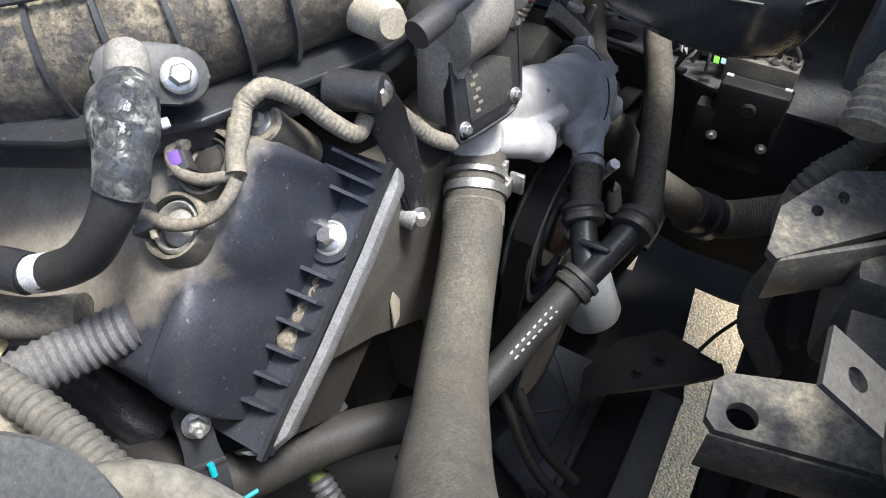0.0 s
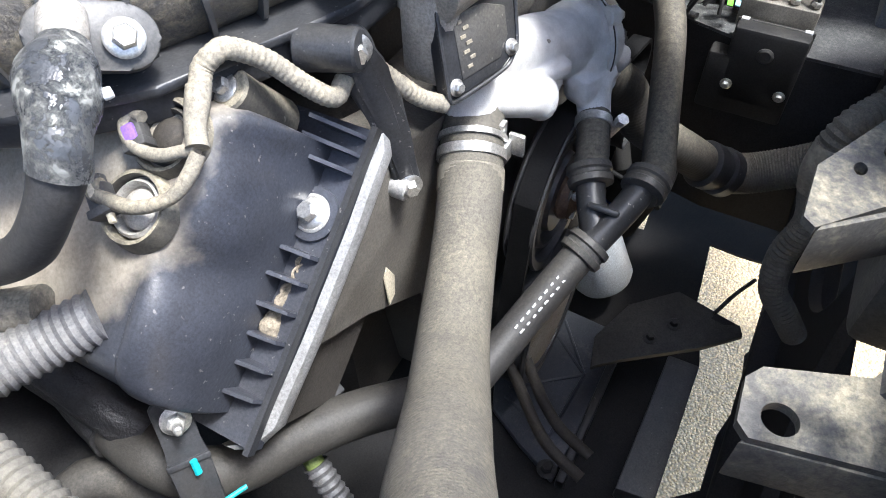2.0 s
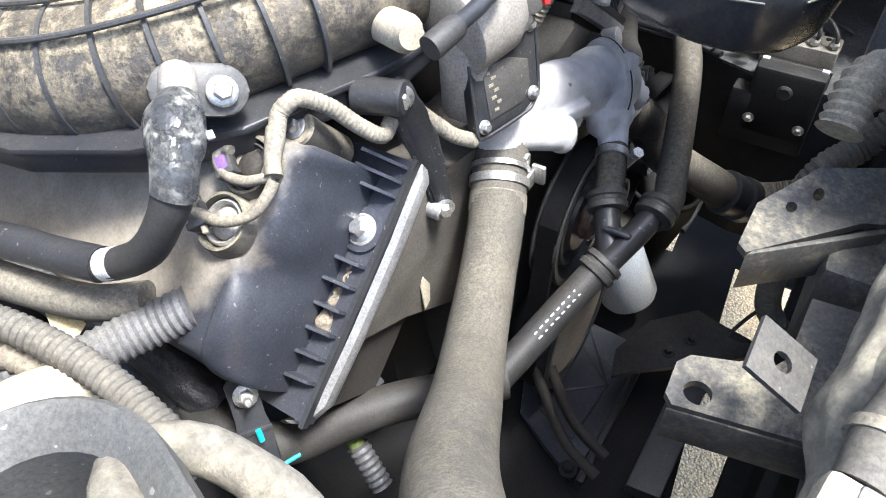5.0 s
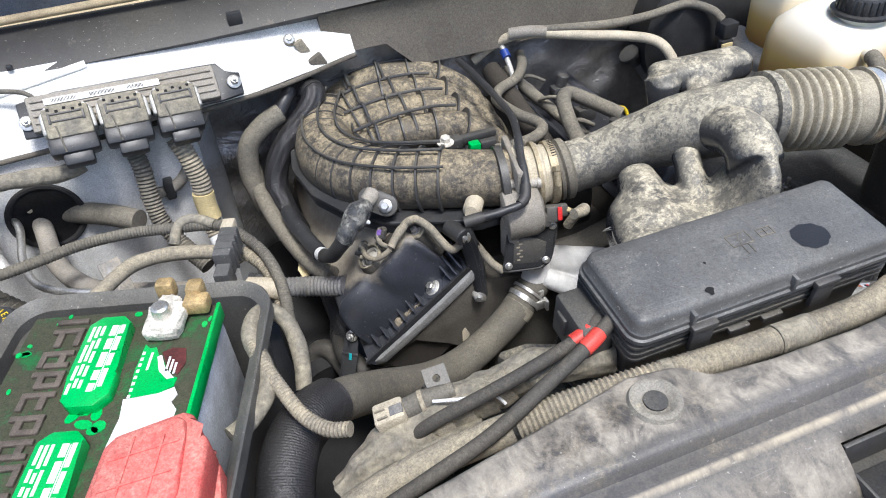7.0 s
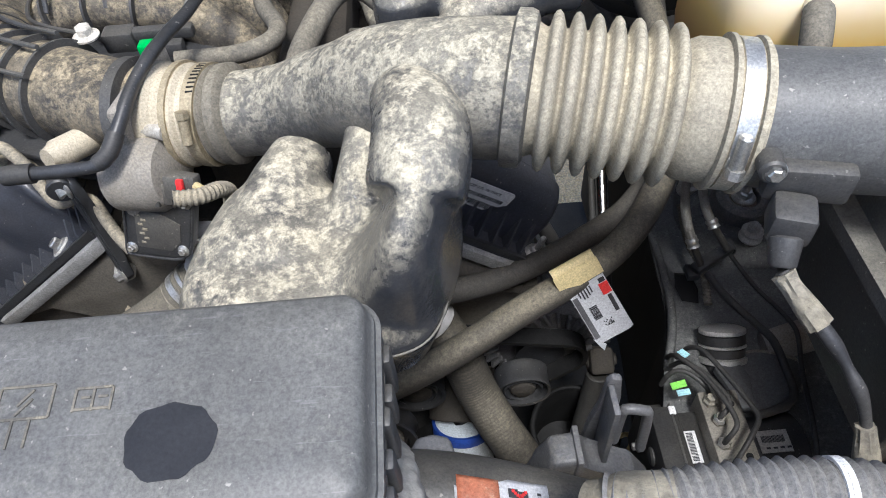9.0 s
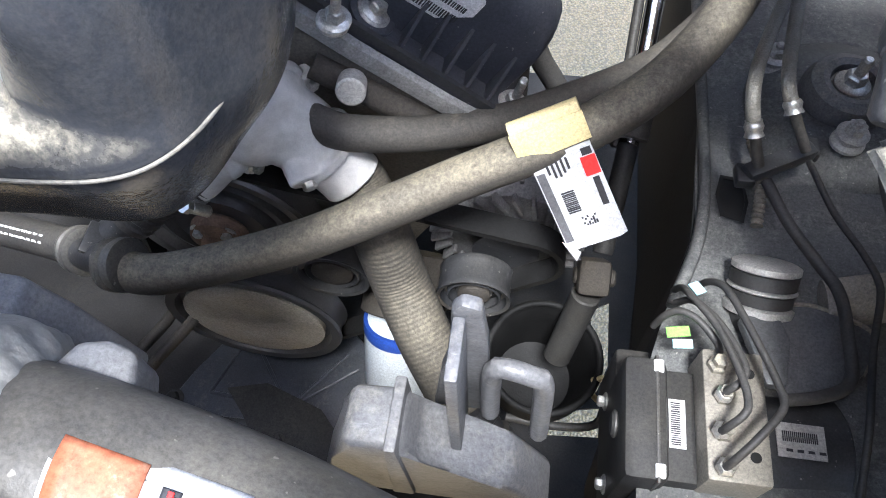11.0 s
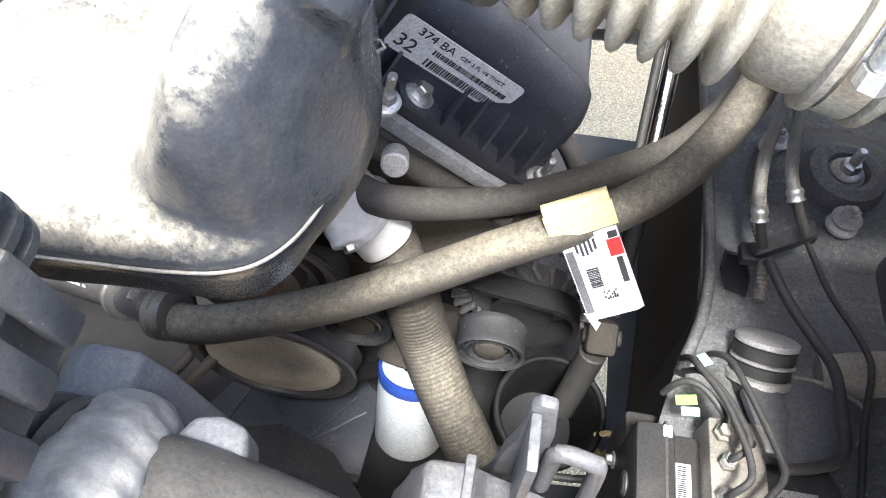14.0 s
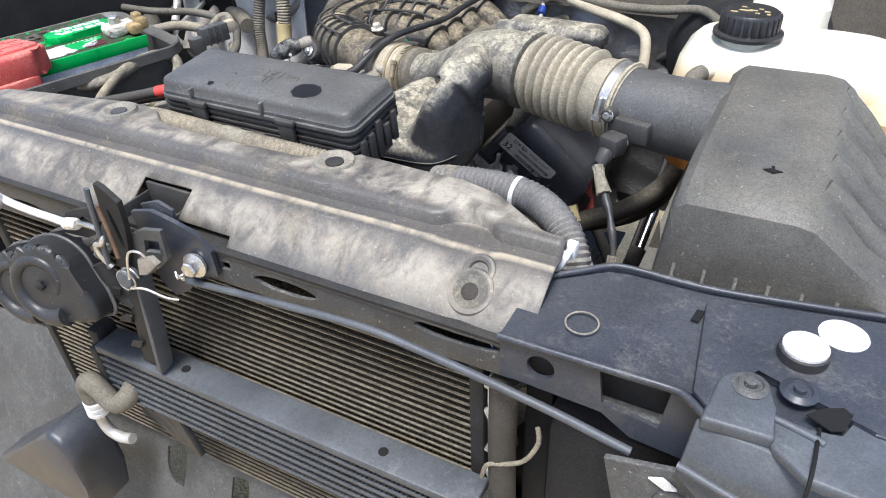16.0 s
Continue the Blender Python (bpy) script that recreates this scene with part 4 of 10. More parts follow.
def battery_tray():
    tray_thing = thing("battery_tray", (-0.57, 0.27, 0.82), "grey plastic tray wrapped round the battery", "battery tray")
    w, l = 0.194, 0.306

    def put(name, bm, mat=PLASTIC):
        bm.transform(BAT)
        part(name, bm, mat, tray_thing)

    def ring(grow, z, r):
        return [Vector((w / 2 + x, l / 2 + y, z)) for x, y in rounded(w + grow, l + grow, r, 8)]

    put("wall", loft([ring(0.064, -0.20, 0.028), ring(0.070, -0.024, 0.031), ring(0.084, -0.016, 0.038), ring(0.094, -0.012, 0.043), ring(0.098, -0.014, 0.045), ring(0.100, -0.030, 0.046), ring(0.096, -0.030, 0.044), ring(0.092, -0.018, 0.042), ring(0.074, -0.026, 0.033), ring(0.060, -0.20, 0.026)]), AIRBOX)
    put("bottom", box(w / 2, l / 2, -0.21, w + 0.06, l + 0.06, 0.008, 0.003))


battery_tray()


# ---- air intake ----
def intake():
    duct = thing("intake_duct", (0.13, 0.45, 0.95), "dust-caked black plastic intake elbow between throttle body and bellows", "air duct")
    path = [(0.022, 0.494, 0.992), (0.060, 0.486, 1.000), (0.110, 0.465, 1.024), (0.160, 0.432, 1.052), (0.205, 0.405, 1.068), (0.247, 0.392, 1.072)]
    part("elbow", tube(path, 0.0365, n=36, step=0.006, radii=[0.98, 0.98, 1.08, 1.24, 1.28, 1.28]), INTAKE, duct)
    part("collar", lathe([(0.036, 0), (0.041, 0.001), (0.042, 0.004), (0.038, 0.007), (0.0425, 0.010), (0.0425, 0.018), (0.037, 0.022)], (0.006, 0.498, 0.990), (0.95, -0.18, 0.14), 48), RUBBER, duct)
    d = Vector((0.135, -0.034, -0.009)).normalized()
    part("flange", lathe([(0.046, -0.010), (0.0515, -0.008), (0.052, 0.0), (0.0505, 0.004), (0.046, 0.006)], (0.247, 0.392, 1.072), d, 56), INTAKE, duct)
    turn = Matrix.Rotation(radians(-20), 4, "Z")
    heart = Vector((0.112, 0.333, 0))
    def loaf(u, low, high, deep, r, back=0.0):
        mid = heart + Vector((0, 0, (low + high) / 2)) + turn @ Vector((u, back, 0))
        return [mid + turn @ Vector((0, y, z)) for y, z in rounded(deep, high - low, min(r, 0.49 * (high - low)), 8)]

    sizes = ((-0.102, 0.958, 0.985, 0.040, 0.012), (-0.098, 0.948, 0.998, 0.070, 0.022), (-0.088, 0.940, 1.010, 0.094, 0.032), (-0.068, 0.936, 1.020, 0.110, 0.040, 0.004), (-0.046, 0.934, 1.023, 0.117, 0.042, 0.006), (-0.024, 0.934, 1.017, 0.117, 0.040, 0.003), (0.0, 0.934, 1.012, 0.116, 0.038), (0.020, 0.935, 1.018, 0.116, 0.040), (0.037, 0.936, 1.038, 0.115, 0.046), (0.050, 0.938, 1.066, 0.113, 0.050), (0.063, 0.942, 1.086, 0.109, 0.050), (0.074, 0.949, 1.086, 0.098, 0.046), (0.081, 0.960, 1.072, 0.076, 0.036), (0.085, 0.978, 1.050, 0.046, 0.022))
    brim = [(0.020, 0.268), (0.050, 0.2505), (0.080, 0.2485), (0.1113, 0.2492), (0.1373, 0.2504), (0.1573, 0.2535), (0.1715, 0.2615), (0.182, 0.278), (0.188, 0.302), (0.1925, 0.330), (0.186, 0.350), (0.15, 0.362), (0.10, 0.375), (0.055, 0.385), (0.028, 0.375), (0.010, 0.350), (0.004, 0.318), (0.007, 0.290)]
    brim = spline([(x, y, 0) for x, y in brim], 0.006)
    middle = Vector((0.105, 0.31, 0))
    def pan(z, inset):
        return [Vector((p[0], p[1], z)) - (Vector(p) - middle).normalized() * inset for p in brim]
    res = join(
        loft([loaf(*v) for v in sizes]),
        loft([pan(0.936, 0.020), pan(0.938, 0.016), pan(0.943, 0.012), pan(0.955, 0.007), pan(0.975, 0.001), pan(0.984, 0.0), pan(0.991, 0.0015), pan(0.998, 0.006), pan(1.004, 0.014), pan(1.009, 0.026), pan(1.012, 0.040)]),
        tube([(0.060, 0.350, 0.988), (0.074, 0.385, 0.998), (0.086, 0.425, 1.004)], 0.031, n=24, radii=[1.1, 1.0, 0.8]),
        tube([(0.172, 0.314, 1.060), (0.178, 0.338, 1.074), (0.178, 0.370, 1.076), (0.172, 0.408, 1.064)], 0.032, n=24, radii=[1.0, 1.0, 0.95, 0.9]),
        tube([(0.118, 0.330, 0.985), (0.128, 0.360, 1.012), (0.140, 0.400, 1.036), (0.148, 0.43, 1.04)], 0.0185, n=20, radii=[1.4, 1.0, 0.95, 1.1]),
    )
    remeshed(part("resonator", res, RESO, duct, "heart-shaped resonator chamber with patches of dried mud"), 0.0030, 18)
    seam = [Vector((p[0], p[1], 0.984 + 0.05 * max(0, (p[1] - 0.30) / 0.05) ** 1.6 * (p[0] > 0.17))) + (Vector(p) - middle).normalized() * 0.0003 for p in brim if p[1] < 0.345 or p[0] < 0.02]
    part("mould_seam", tube(seam, 0.0008, n=8, step=0.004), SEAM, duct, "thin mould seam with its sky highlight painted pale")
    res2 = join(
        tube([(0.172, 0.500, 1.070), (0.172, 0.512, 1.088)], 0.024, n=20),
        box(0.238, 0.515, 1.078, 0.150, 0.052, 0.040, 0.016, Matrix.Rotation(radians(-3), 4, "Z"), 4),
        tube([(0.170, 0.500, 1.085), (0.172, 0.496, 1.050), (0.190, 0.47, 1.020)], 0.021, n=20),
        tube([(0.270, 0.505, 1.072), (0.225, 0.490, 1.068), (0.205, 0.462, 1.058), (0.19, 0.43, 1.05)], 0.020, n=20),
    )
    remeshed(part("upper_resonator", res2, RESO, duct, "small resonator loop with dusty grey top"), 0.003, 8)

    bel = thing("intake_bellows", (0.31, 0.375, 1.0), "tan dust-covered rubber bellows of the air intake", "air duct")
    a, b = Vector((0.252, 0.391, 1.072)), Vector((0.388, 0.357, 1.063))
    ln = (b - a).length
    prof = [(0.044, 0.0)]
    for k in range(7):
        s = 0.006 + k * 0.0125
        prof += [(0.0412, s), (0.0418, s + 0.0012), (0.0486, s + 0.0026), (0.0516, s + 0.0042), (0.0522, s + 0.0064), (0.0502, s + 0.0086), (0.0452, s + 0.0106), (0.0414, s + 0.0118)]
    prof += [(0.0435, 0.096), (0.0455, 0.100), (0.0462, 0.112), (0.0455, 0.116), (0.0468, 0.118), (0.0468, ln), (0.044, ln)]
    part("sleeve", lathe(prof, a, b - a, 64), BELLOWS, bel, angle=60)
    part("rim", lathe([(0.046, 0), (0.0498, 0.001), (0.0498, 0.004), (0.046, 0.005)], a + d * 0.116, d, 56), BELLOWS, bel)
    part("rim", lathe([(0.046, 0), (0.0498, 0.001), (0.0498, 0.004), (0.046, 0.005)], a + d * 0.134, d, 56), BELLOWS, bel)
    clamp_band(a + d * 0.1275, d, 0.0472, 0.011, bel, STEEL, screw=(-0.25, -0.95, 0.25))

    tubet = thing("airflow_sensor_tube", (0.44, 0.345, 1.02), "grey-black plastic intake tube with an airflow sensor", "air duct")
    part("tube", tube([(0.386, 0.3575, 1.063), (0.43, 0.346, 1.064), (0.47, 0.337, 1.066), (0.51, 0.327, 1.068)], 0.0445, n=48, step=0.01, radii=[1, 1, 1.02, 1.1]), LID, tubet)
    part("sensor_mount", join(box(0.405, 0.302, 1.058, 0.050, 0.014, 0.026, 0.004, Matrix.Rotation(radians(-13), 4, "Z")), cyl((0.381, 0.312, 1.071), (0.378, 0.296, 1.073), 0.008)), PLASTIC, tubet)
    bolt((0.379, 0.298, 1.073), (-0.2, -0.95, 0.2), 0.0045, tubet)
    bolt((0.402, 0.291, 1.047), (-0.2, -0.95, 0.2), 0.0040, tubet)
    part("sensor_plug", join(box(0.392, 0.284, 1.046, 0.026, 0.026, 0.024, 0.005, Matrix.Rotation(radians(-20), 4, "Z")), cyl((0.388, 0.276, 1.040), (0.384, 0.262, 1.028), 0.010, 0.008)), PLASTIC, tubet)

    ab = thing("air_filter_box", (0.64, 0.25, 0.95), "black ribbed plastic air filter housing beside the fender", "air filter box")
    def ring(x0, x1, y0, y1, z, r):
        return [Vector(((x0 + x1) / 2 + x, (y0 + y1) / 2 + y, z)) for x, y in rounded(x1 - x0, y1 - y0, r, 6)]
    def cross(y, lift, inset):
        return [Vector((x, y, z)) for x, z in ((0.476 + inset, 0.984), (0.484 + inset, 1.07), (0.489 + inset, 1.085 + lift), (0.497 + inset, 1.091 + lift), (0.59, 1.092 + lift), (0.606, 1.089 + lift), (0.618, 1.080 + lift), (0.650, 1.050 + lift * 0.6), (0.69, 1.030 + lift * 0.4), (0.80, 1.012), (0.80, 0.984))]
    rings = [cross(0.128, -0.040, 0.004), cross(0.136, -0.012, 0.002), cross(0.148, -0.002, 0.001), cross(0.16, 0.002, 0), cross(0.20, 0.008, 0), cross(0.26, 0.018, 0.003), cross(0.36, 0.032, 0.008), cross(0.382, 0.030, 0.012), cross(0.390, 0.015, 0.014), cross(0.394, -0.02, 0.014)]
    part("upper_housing", loft(rings), AIRBOX, ab, angle=30)
    part("seam_flange", loft([ring(0.464, 0.80, 0.108, 0.41, 0.972, 0.02), ring(0.464, 0.80, 0.108, 0.41, 0.985, 0.02)]), AIRBOX, ab)
    part("lower_housing", loft([ring(0.478, 0.79, 0.12, 0.40, 0.86, 0.02), ring(0.474, 0.79, 0.116, 0.402, 0.972, 0.02)]), PLASTIC, ab)
    for k in range(10):
        part("rib", prism([(0.108, 0.986), (0.130, 0.986), (0.134, 1.018), (0.128, 1.018)], 0.003, Matrix(((0, 0, 1, 0.498 + 0.028 * k), (1, 0, 0, 0), (0, 1, 0, 0), (0, 0, 0, 1)))), AIRBOX, ab)
    for k in range(5):
        y = 0.19 + 0.042 * k
        part("wave_rib", tube([(0.604, y, 1.084 + (y - 0.15) * 0.13), (0.630, y - 0.003, 1.068 + (y - 0.15) * 0.10), (0.66, y - 0.008, 1.043 + (y - 0.15) * 0.07), (0.71, y - 0.012, 1.024), (0.78, y - 0.014, 1.014)], 0.0125, n=18, flat=0.8), AIRBOX, ab)
    scuff = prism([(0.553, 0.190), (0.560, 0.194), (0.559, 0.200), (0.562, 0.199), (0.563, 0.193), (0.570, 0.191), (0.562, 0.186)], 0.001, Matrix.Translation((0, 0.0, 1.0985)) @ Matrix.Rotation(0.0, 4, "X"))
    part("scuff_mark", scuff, HOLE_SHADE_AND_MARKS, ab)


intake()
# ---- engine ----
def bank(side):
    """The frame of a cylinder bank: s runs down along the gasket, h away from it, y to the rear. side -1: passenger, 1: driver."""
    def at(s, h, y):
        return Vector((side * (0.139 + 0.8 * s + 0.6 * h), y, 0.879 - 0.6 * s + 0.8 * h))
    return at


def valve_cover(side):
    at = bank(side)
    out = at(0, 1, 0) - at(0, 0, 0)
    label = "black plastic valve cover with dusty top and two open plug wells" if side < 0 else "black plastic valve cover with a printed paper label"
    vc = thing("valve_cover", at(0.09, 0, 0.66), label, "valve cover", "valve covers")

    def ring(s0, s1, h, y, r, lean=0.0):
        pts = []
        n = 7
        for k in range(n + 1):
            a = math.pi / 2 * k / n
            pts.append(at(s0 + r - r * math.cos(a), h - r + r * math.sin(a), y))
        for k in range(n + 1):
            a = math.pi / 2 * k / n
            pts.append(at(s1 - r + r * math.sin(a), h - r + r * math.cos(a) + lean, y))
        return [at(s0, -0.002, y), *pts, at(s1, -0.002, y)]

    def dense(line, y):
        """More points along the crown, with the moulded swells of the passenger cover."""
        a, b = line[8], line[9]
        more = [a.lerp(b, k / 16) for k in range(1, 16)]
        line = line[:9] + more + line[9:]
        top = at(0, 1, 0) - at(0, 0, 0)
        done = []
        for p in line:
            s = (p - at(0, 0, p.y)).dot(at(1, 0, 0) - at(0, 0, 0))
            h = (p - at(0, 0, p.y)).dot(top)
            swell = 0.007 * math.exp(-((s - 0.135) / 0.024) ** 2 - ((y - 0.508) / 0.024) ** 2)
            swell += 0.005 * math.exp(-((s - 0.058) / 0.030) ** 4 - ((y - 0.499) / 0.012) ** 2)
            swell -= 0.007 * math.exp(-((s - 0.030) / 0.012) ** 2 - ((y - 0.490) / 0.014) ** 2)
            swell -= 0.006 * math.exp(-((s - 0.098) / 0.012) ** 2 - ((y - 0.494) / 0.016) ** 2)
            done.append(p + (top * 0.7 - Vector((0, 0.7, 0))) * (swell * max(0.0, min(1.0, h / 0.05))))
        return done

    front = [ring(0.010, 0.178, 0.016, 0.486, 0.008), ring(0.010, 0.178, 0.034, 0.488, 0.012), ring(0.012, 0.176, 0.062, 0.491, 0.018), ring(0.012, 0.174, 0.084, 0.496, 0.022, -0.006), ring(0.012, 0.174, 0.093, 0.502, 0.024, -0.009), ring(0.012, 0.174, 0.0965, 0.509, 0.024, -0.010)]
    if side > 0:
        front = [ring(0.010, 0.158, h, y, r, lean) for h, y, r, lean in ((0.016, 0.484, 0.008, 0.0), (0.034, 0.486, 0.012, 0.0), (0.062, 0.488, 0.018, 0.0), (0.084, 0.494, 0.022, -0.006), (0.093, 0.501, 0.024, -0.009), (0.0965, 0.509, 0.024, -0.010))]
    else:
        low, top = 0.016, 0.097
        front = []
        for k in range(13):
            a = math.pi / 2 * k / 12
            y = 0.516 - 0.029 * math.cos(a) ** 1.2
            h = low + (top - low) * math.sin(a) ** 0.75
            front.append(dense(ring(0.010 + 0.002 * k / 12, 0.178 - 0.004 * k / 12, h, y, 0.008 + 0.018 * k / 12, -0.012 * k / 12), y))
    part("front_shell", loft(front), COVER_HALF if side < 0 else COVER_FRONT, vc, angle=55)
    wide = 0.174 if side < 0 else 0.156
    rear = [ring(0.012, wide, 0.0968, 0.5085, 0.024, -0.010)] if side > 0 else []
    rear += [ring(0.012, wide, 0.0970 if side < 0 else 0.098, 0.5155 if side < 0 else 0.5295, 0.026, -0.012), ring(0.012, wide, 0.098, 0.70, 0.026, -0.012), ring(0.014, wide - 0.002, 0.094, 0.86, 0.026, -0.012), ring(0.02, wide - 0.009, 0.07, 0.872, 0.026)]
    edge_s = 0.192 if side < 0 else 0.172
    part("rear_shell", loft(rear), COVER_HALF if side < 0 else COVER_FRONT, vc, angle=55)
    part("flange", loft([[at(s, h, y) for s, h in ((-0.008, 0), (-0.008, 0.011), (edge_s, 0.011), (edge_s, 0))] for y in (0.463, 0.466, 0.86)]), COVER_FRONT, vc)
    lip = loft([[at(s, h, y) for s, h in ((-0.010, 0.009), (-0.010, 0.016), (edge_s + 0.002, 0.016), (edge_s + 0.002, 0.009))] for y in (0.4615, 0.4655)])
    part("lip", lip, PLASTIC_CLEAN, vc)
    for k, s in enumerate((-0.002, 0.009, 0.020, 0.074, 0.0906, 0.109, 0.127, 0.145, 0.163)):
        if side > 0 and k == 8:
            continue
        top_h = 0.052 if side > 0 else (0.030 if k < 3 else 0.026)
        part("rib", loft([[at(s + a, h, y) for a, h, y in ((-0.0012, 0.009, 0.4655), (0.0012, 0.009, 0.4655), (0.0012, 0.019, 0.470), (-0.0012, 0.019, 0.470))], [at(s + a, h, y) for a, h, y in ((-0.0012, 0.009, 0.494), (0.0012, 0.009, 0.494), (0.0012, top_h + 0.004, 0.496), (-0.0012, top_h + 0.004, 0.496))]]), COVER_FRONT, vc)
    if side < 0:
        for s, r in ((0.080, 0.0045), (0.086, 0.0035), (0.097, 0.0060), (0.1035, 0.0055), (0.116, 0.0050), (0.121, 0.0060)):
            part("packed_dirt", tube([at(s - 0.006, 0.010, 0.478), at(s, 0.012, 0.481), at(s + 0.006, 0.010, 0.479)], r, n=14, step=0.0014, radii=[0.6, 1.0, 0.7], flat=0.6, lump=0.005), GRIT, vc, "dry tan grit packed between the ribs")
        part("packed_dirt", tube([at(0.044, 0.012, 0.497), at(0.054, 0.014, 0.500), at(0.064, 0.013, 0.497)], 0.008, n=14, step=0.002, radii=[0.6, 1.0, 0.6], lump=0.004), GRIT, vc)
    # main flange bolt in its pocket
    for s, y in ((0.050, 0.482), (0.06, 0.66), (0.05, 0.84)):
        p = at(s, 0.010, y)
        part("bolt_boss", lathe([(0.017, -0.004), (0.0165, 0.004), (0.012, 0.0045), (0.0115, 0.001)], p, out, 28), COVER_FRONT, vc)
        part("washer", lathe([(0.0035, 0.0), (0.0118, 0.0), (0.0118, 0.005), (0.0105, 0.0062)], p, out, 28), ALU, vc)
        bolt(p + out * 0.005, out, 0.0062, vc)
    if side < 0:
        for s, y, h in ((0.0400, 0.5250, 0.0975), (0.0790, 0.5270, 0.0965)):
            p = at(s, h, y)
            well = part("plug_well", lathe([(0.0165, -0.016), (0.0165, 0.0030), (0.0172, 0.0042), (0.0188, 0.0042), (0.0196, 0.0030), (0.0225, -0.006)], p, out, 44), COVER, vc)
            part("well_inside", lathe([(0.0, -0.014), (0.0160, -0.014), (0.0160, -0.010)], p, out, 30), RUBBER_DARK if s < 0.06 else COVER, well)
            part("seal_ring", lathe([(0.0128, -0.013), (0.0150, -0.006), (0.0150, 0.0005), (0.0136, 0.0022), (0.0122, 0.0005), (0.0118, -0.012)], p, out, 34), RUBBER_DARK if s < 0.06 else SOLENOID, well)
            part("solenoid", lathe([(0.0105, -0.013), (0.0105, -0.002), (0.0092, 0.000), (0.0060, 0.002), (0.0020, 0.0025)], p, out, 26), ENGINE if s < 0.06 else SOLENOID, well)
        bolt(at(0.006, 0.082, 0.517), out, 0.005, vc)
        b = join(cyl(at(0.008, 0.030, 0.516), at(0.006, 0.082, 0.516), 0.0150, 0.0125))
        part("stud_boss", b, COVER, vc)
        # plug with purple lock
        for s, y, locked in ((0.0445, 0.5375, True), (0.0810, 0.5420, False)):
            tilt = aim(at(s, 0.104, y), (-0.62, -0.10, 0.78)) @ Matrix.Rotation(radians(38), 4, "Z")
            body = join(box(0, 0, 0, 0.012, 0.016, 0.009, 0.002), box(0, -0.007, 0.001, 0.0135, 0.005, 0.011, 0.0012), box(0, 0.009, 0, 0.009, 0.008, 0.007, 0.0015))
            body.transform(tilt)
            pl = part("solenoid_plug", body, PLASTIC, vc, "black two-pin solenoid plug")
            tab = box(0.0, -0.001, 0.0055, 0.0065, 0.009, 0.003, 0.0008) if locked else box(0.0, 0.004, 0.0055, 0.004, 0.007, 0.003, 0.001)
            tab.transform(tilt)
            part("lock", tab, PURPLE if locked else TAN, pl, "purple connector lock" if locked else "")
            pin = box(0.003, -0.0115, 0.002, 0.0035, 0.006, 0.0035, 0.001)
            pin.transform(tilt)
            part("lock_tip", pin, TAN, pl)
    if side > 0:
        for s, y in ((0.028, 0.458), (0.166, 0.478)):
            part("stud_washer", lathe([(0.003, 0), (0.0105, 0), (0.0105, 0.003), (0.0085, 0.005)], at(s, 0.011, y), (0.25, -0.2, 1), 24), ALU, vc)
            bolt(at(s, 0.014, y), (0.25, -0.2, 1), 0.0065, vc, stud=0.032)
    return vc


for which_side in (-1, 1):
    valve_cover(which_side)


def cover_label():
    at = bank(1)
    n = (at(0, 1, 0) - at(0, 0, 0)).normalized()
    x = (at(1, 0, 0.06) - at(0, 0, 0)).normalized()
    y = (n - x * n.dot(x)).normalized()
    ctr = at(0.054, 0.050, 0.4850)
    m = Matrix.Translation(ctr) @ Matrix((x, y, x.cross(y))).transposed().to_4x4()
    lab = thing("engine_label", ctr, "white printed barcode label stuck on the driver side valve cover", "label")
    part("paper", prism(rounded(0.098, 0.032, 0.004, 4), 0.0008, m), LABEL, lab)
    rng = random.Random(2)
    for row, (y0, h) in enumerate(((-0.0100, 0.007), (0.0005, 0.0045))):
        bars, xx = [], -0.018
        while xx < 0.043:
            w = 0.0004 + 0.0009 * rng.random()
            bb = box(xx, y0, 0.0010, w, h, 0.0004, 0)
            bb.transform(m)
            bars.append(bb)
            xx += w + 0.0005 + 0.0006 * rng.random()
        part("barcode", join(*bars), INK, lab)
    for text, xx, yy, size in (("32", -0.045, -0.0105, 0.016), ("374 BA", -0.036, 0.0065, 0.0095), ("CEP 3.7L V6 TIVCT", -0.003, 0.0080, 0.0046)):
        curve = bpy.data.curves.new("lettering", "FONT")
        curve.body, curve.size, curve.extrude = text, size, 0.0002
        ob = new("lettering", curve)
        mesh = bpy.data.meshes.new_from_object(ob)
        bpy.data.objects.remove(ob)
        bm = bmesh.new()
        bm.from_mesh(mesh)
        bm.transform(m @ Matrix.Translation((xx, yy, 0.0011)))
        part("lettering", bm, INK, lab)


cover_label()

engine = thing("engine_block", (0, 0.66, 0.55), "dusty aluminium engine block with timing cover and belt drive", "engine")
front = [(-0.122, 0.873), (-0.286, 0.770), (-0.270, 0.775), (-0.225, 0.795), (-0.178, 0.760), (-0.102, 0.708), (-0.085, 0.54), (0.165, 0.54), (0.215, 0.655), (0.275, 0.715), (0.286, 0.752), (0.122, 0.873), (0.06, 0.845), (-0.06, 0.845)]
part("timing_cover", prism([(x, z) for x, z in front][::-1], 0.05, Matrix(((1, 0, 0, 0), (0, 0, 1, 0.462), (0, 1, 0, 0), (0, 0, 0, 1))), 0.006, 3), TIMING, engine)
part("block", join(box(0, 0.70, 0.68, 0.30, 0.38, 0.34, 0.02), box(0, 0.70, 0.56, 0.24, 0.36, 0.12, 0.02)), ENGINE, engine)
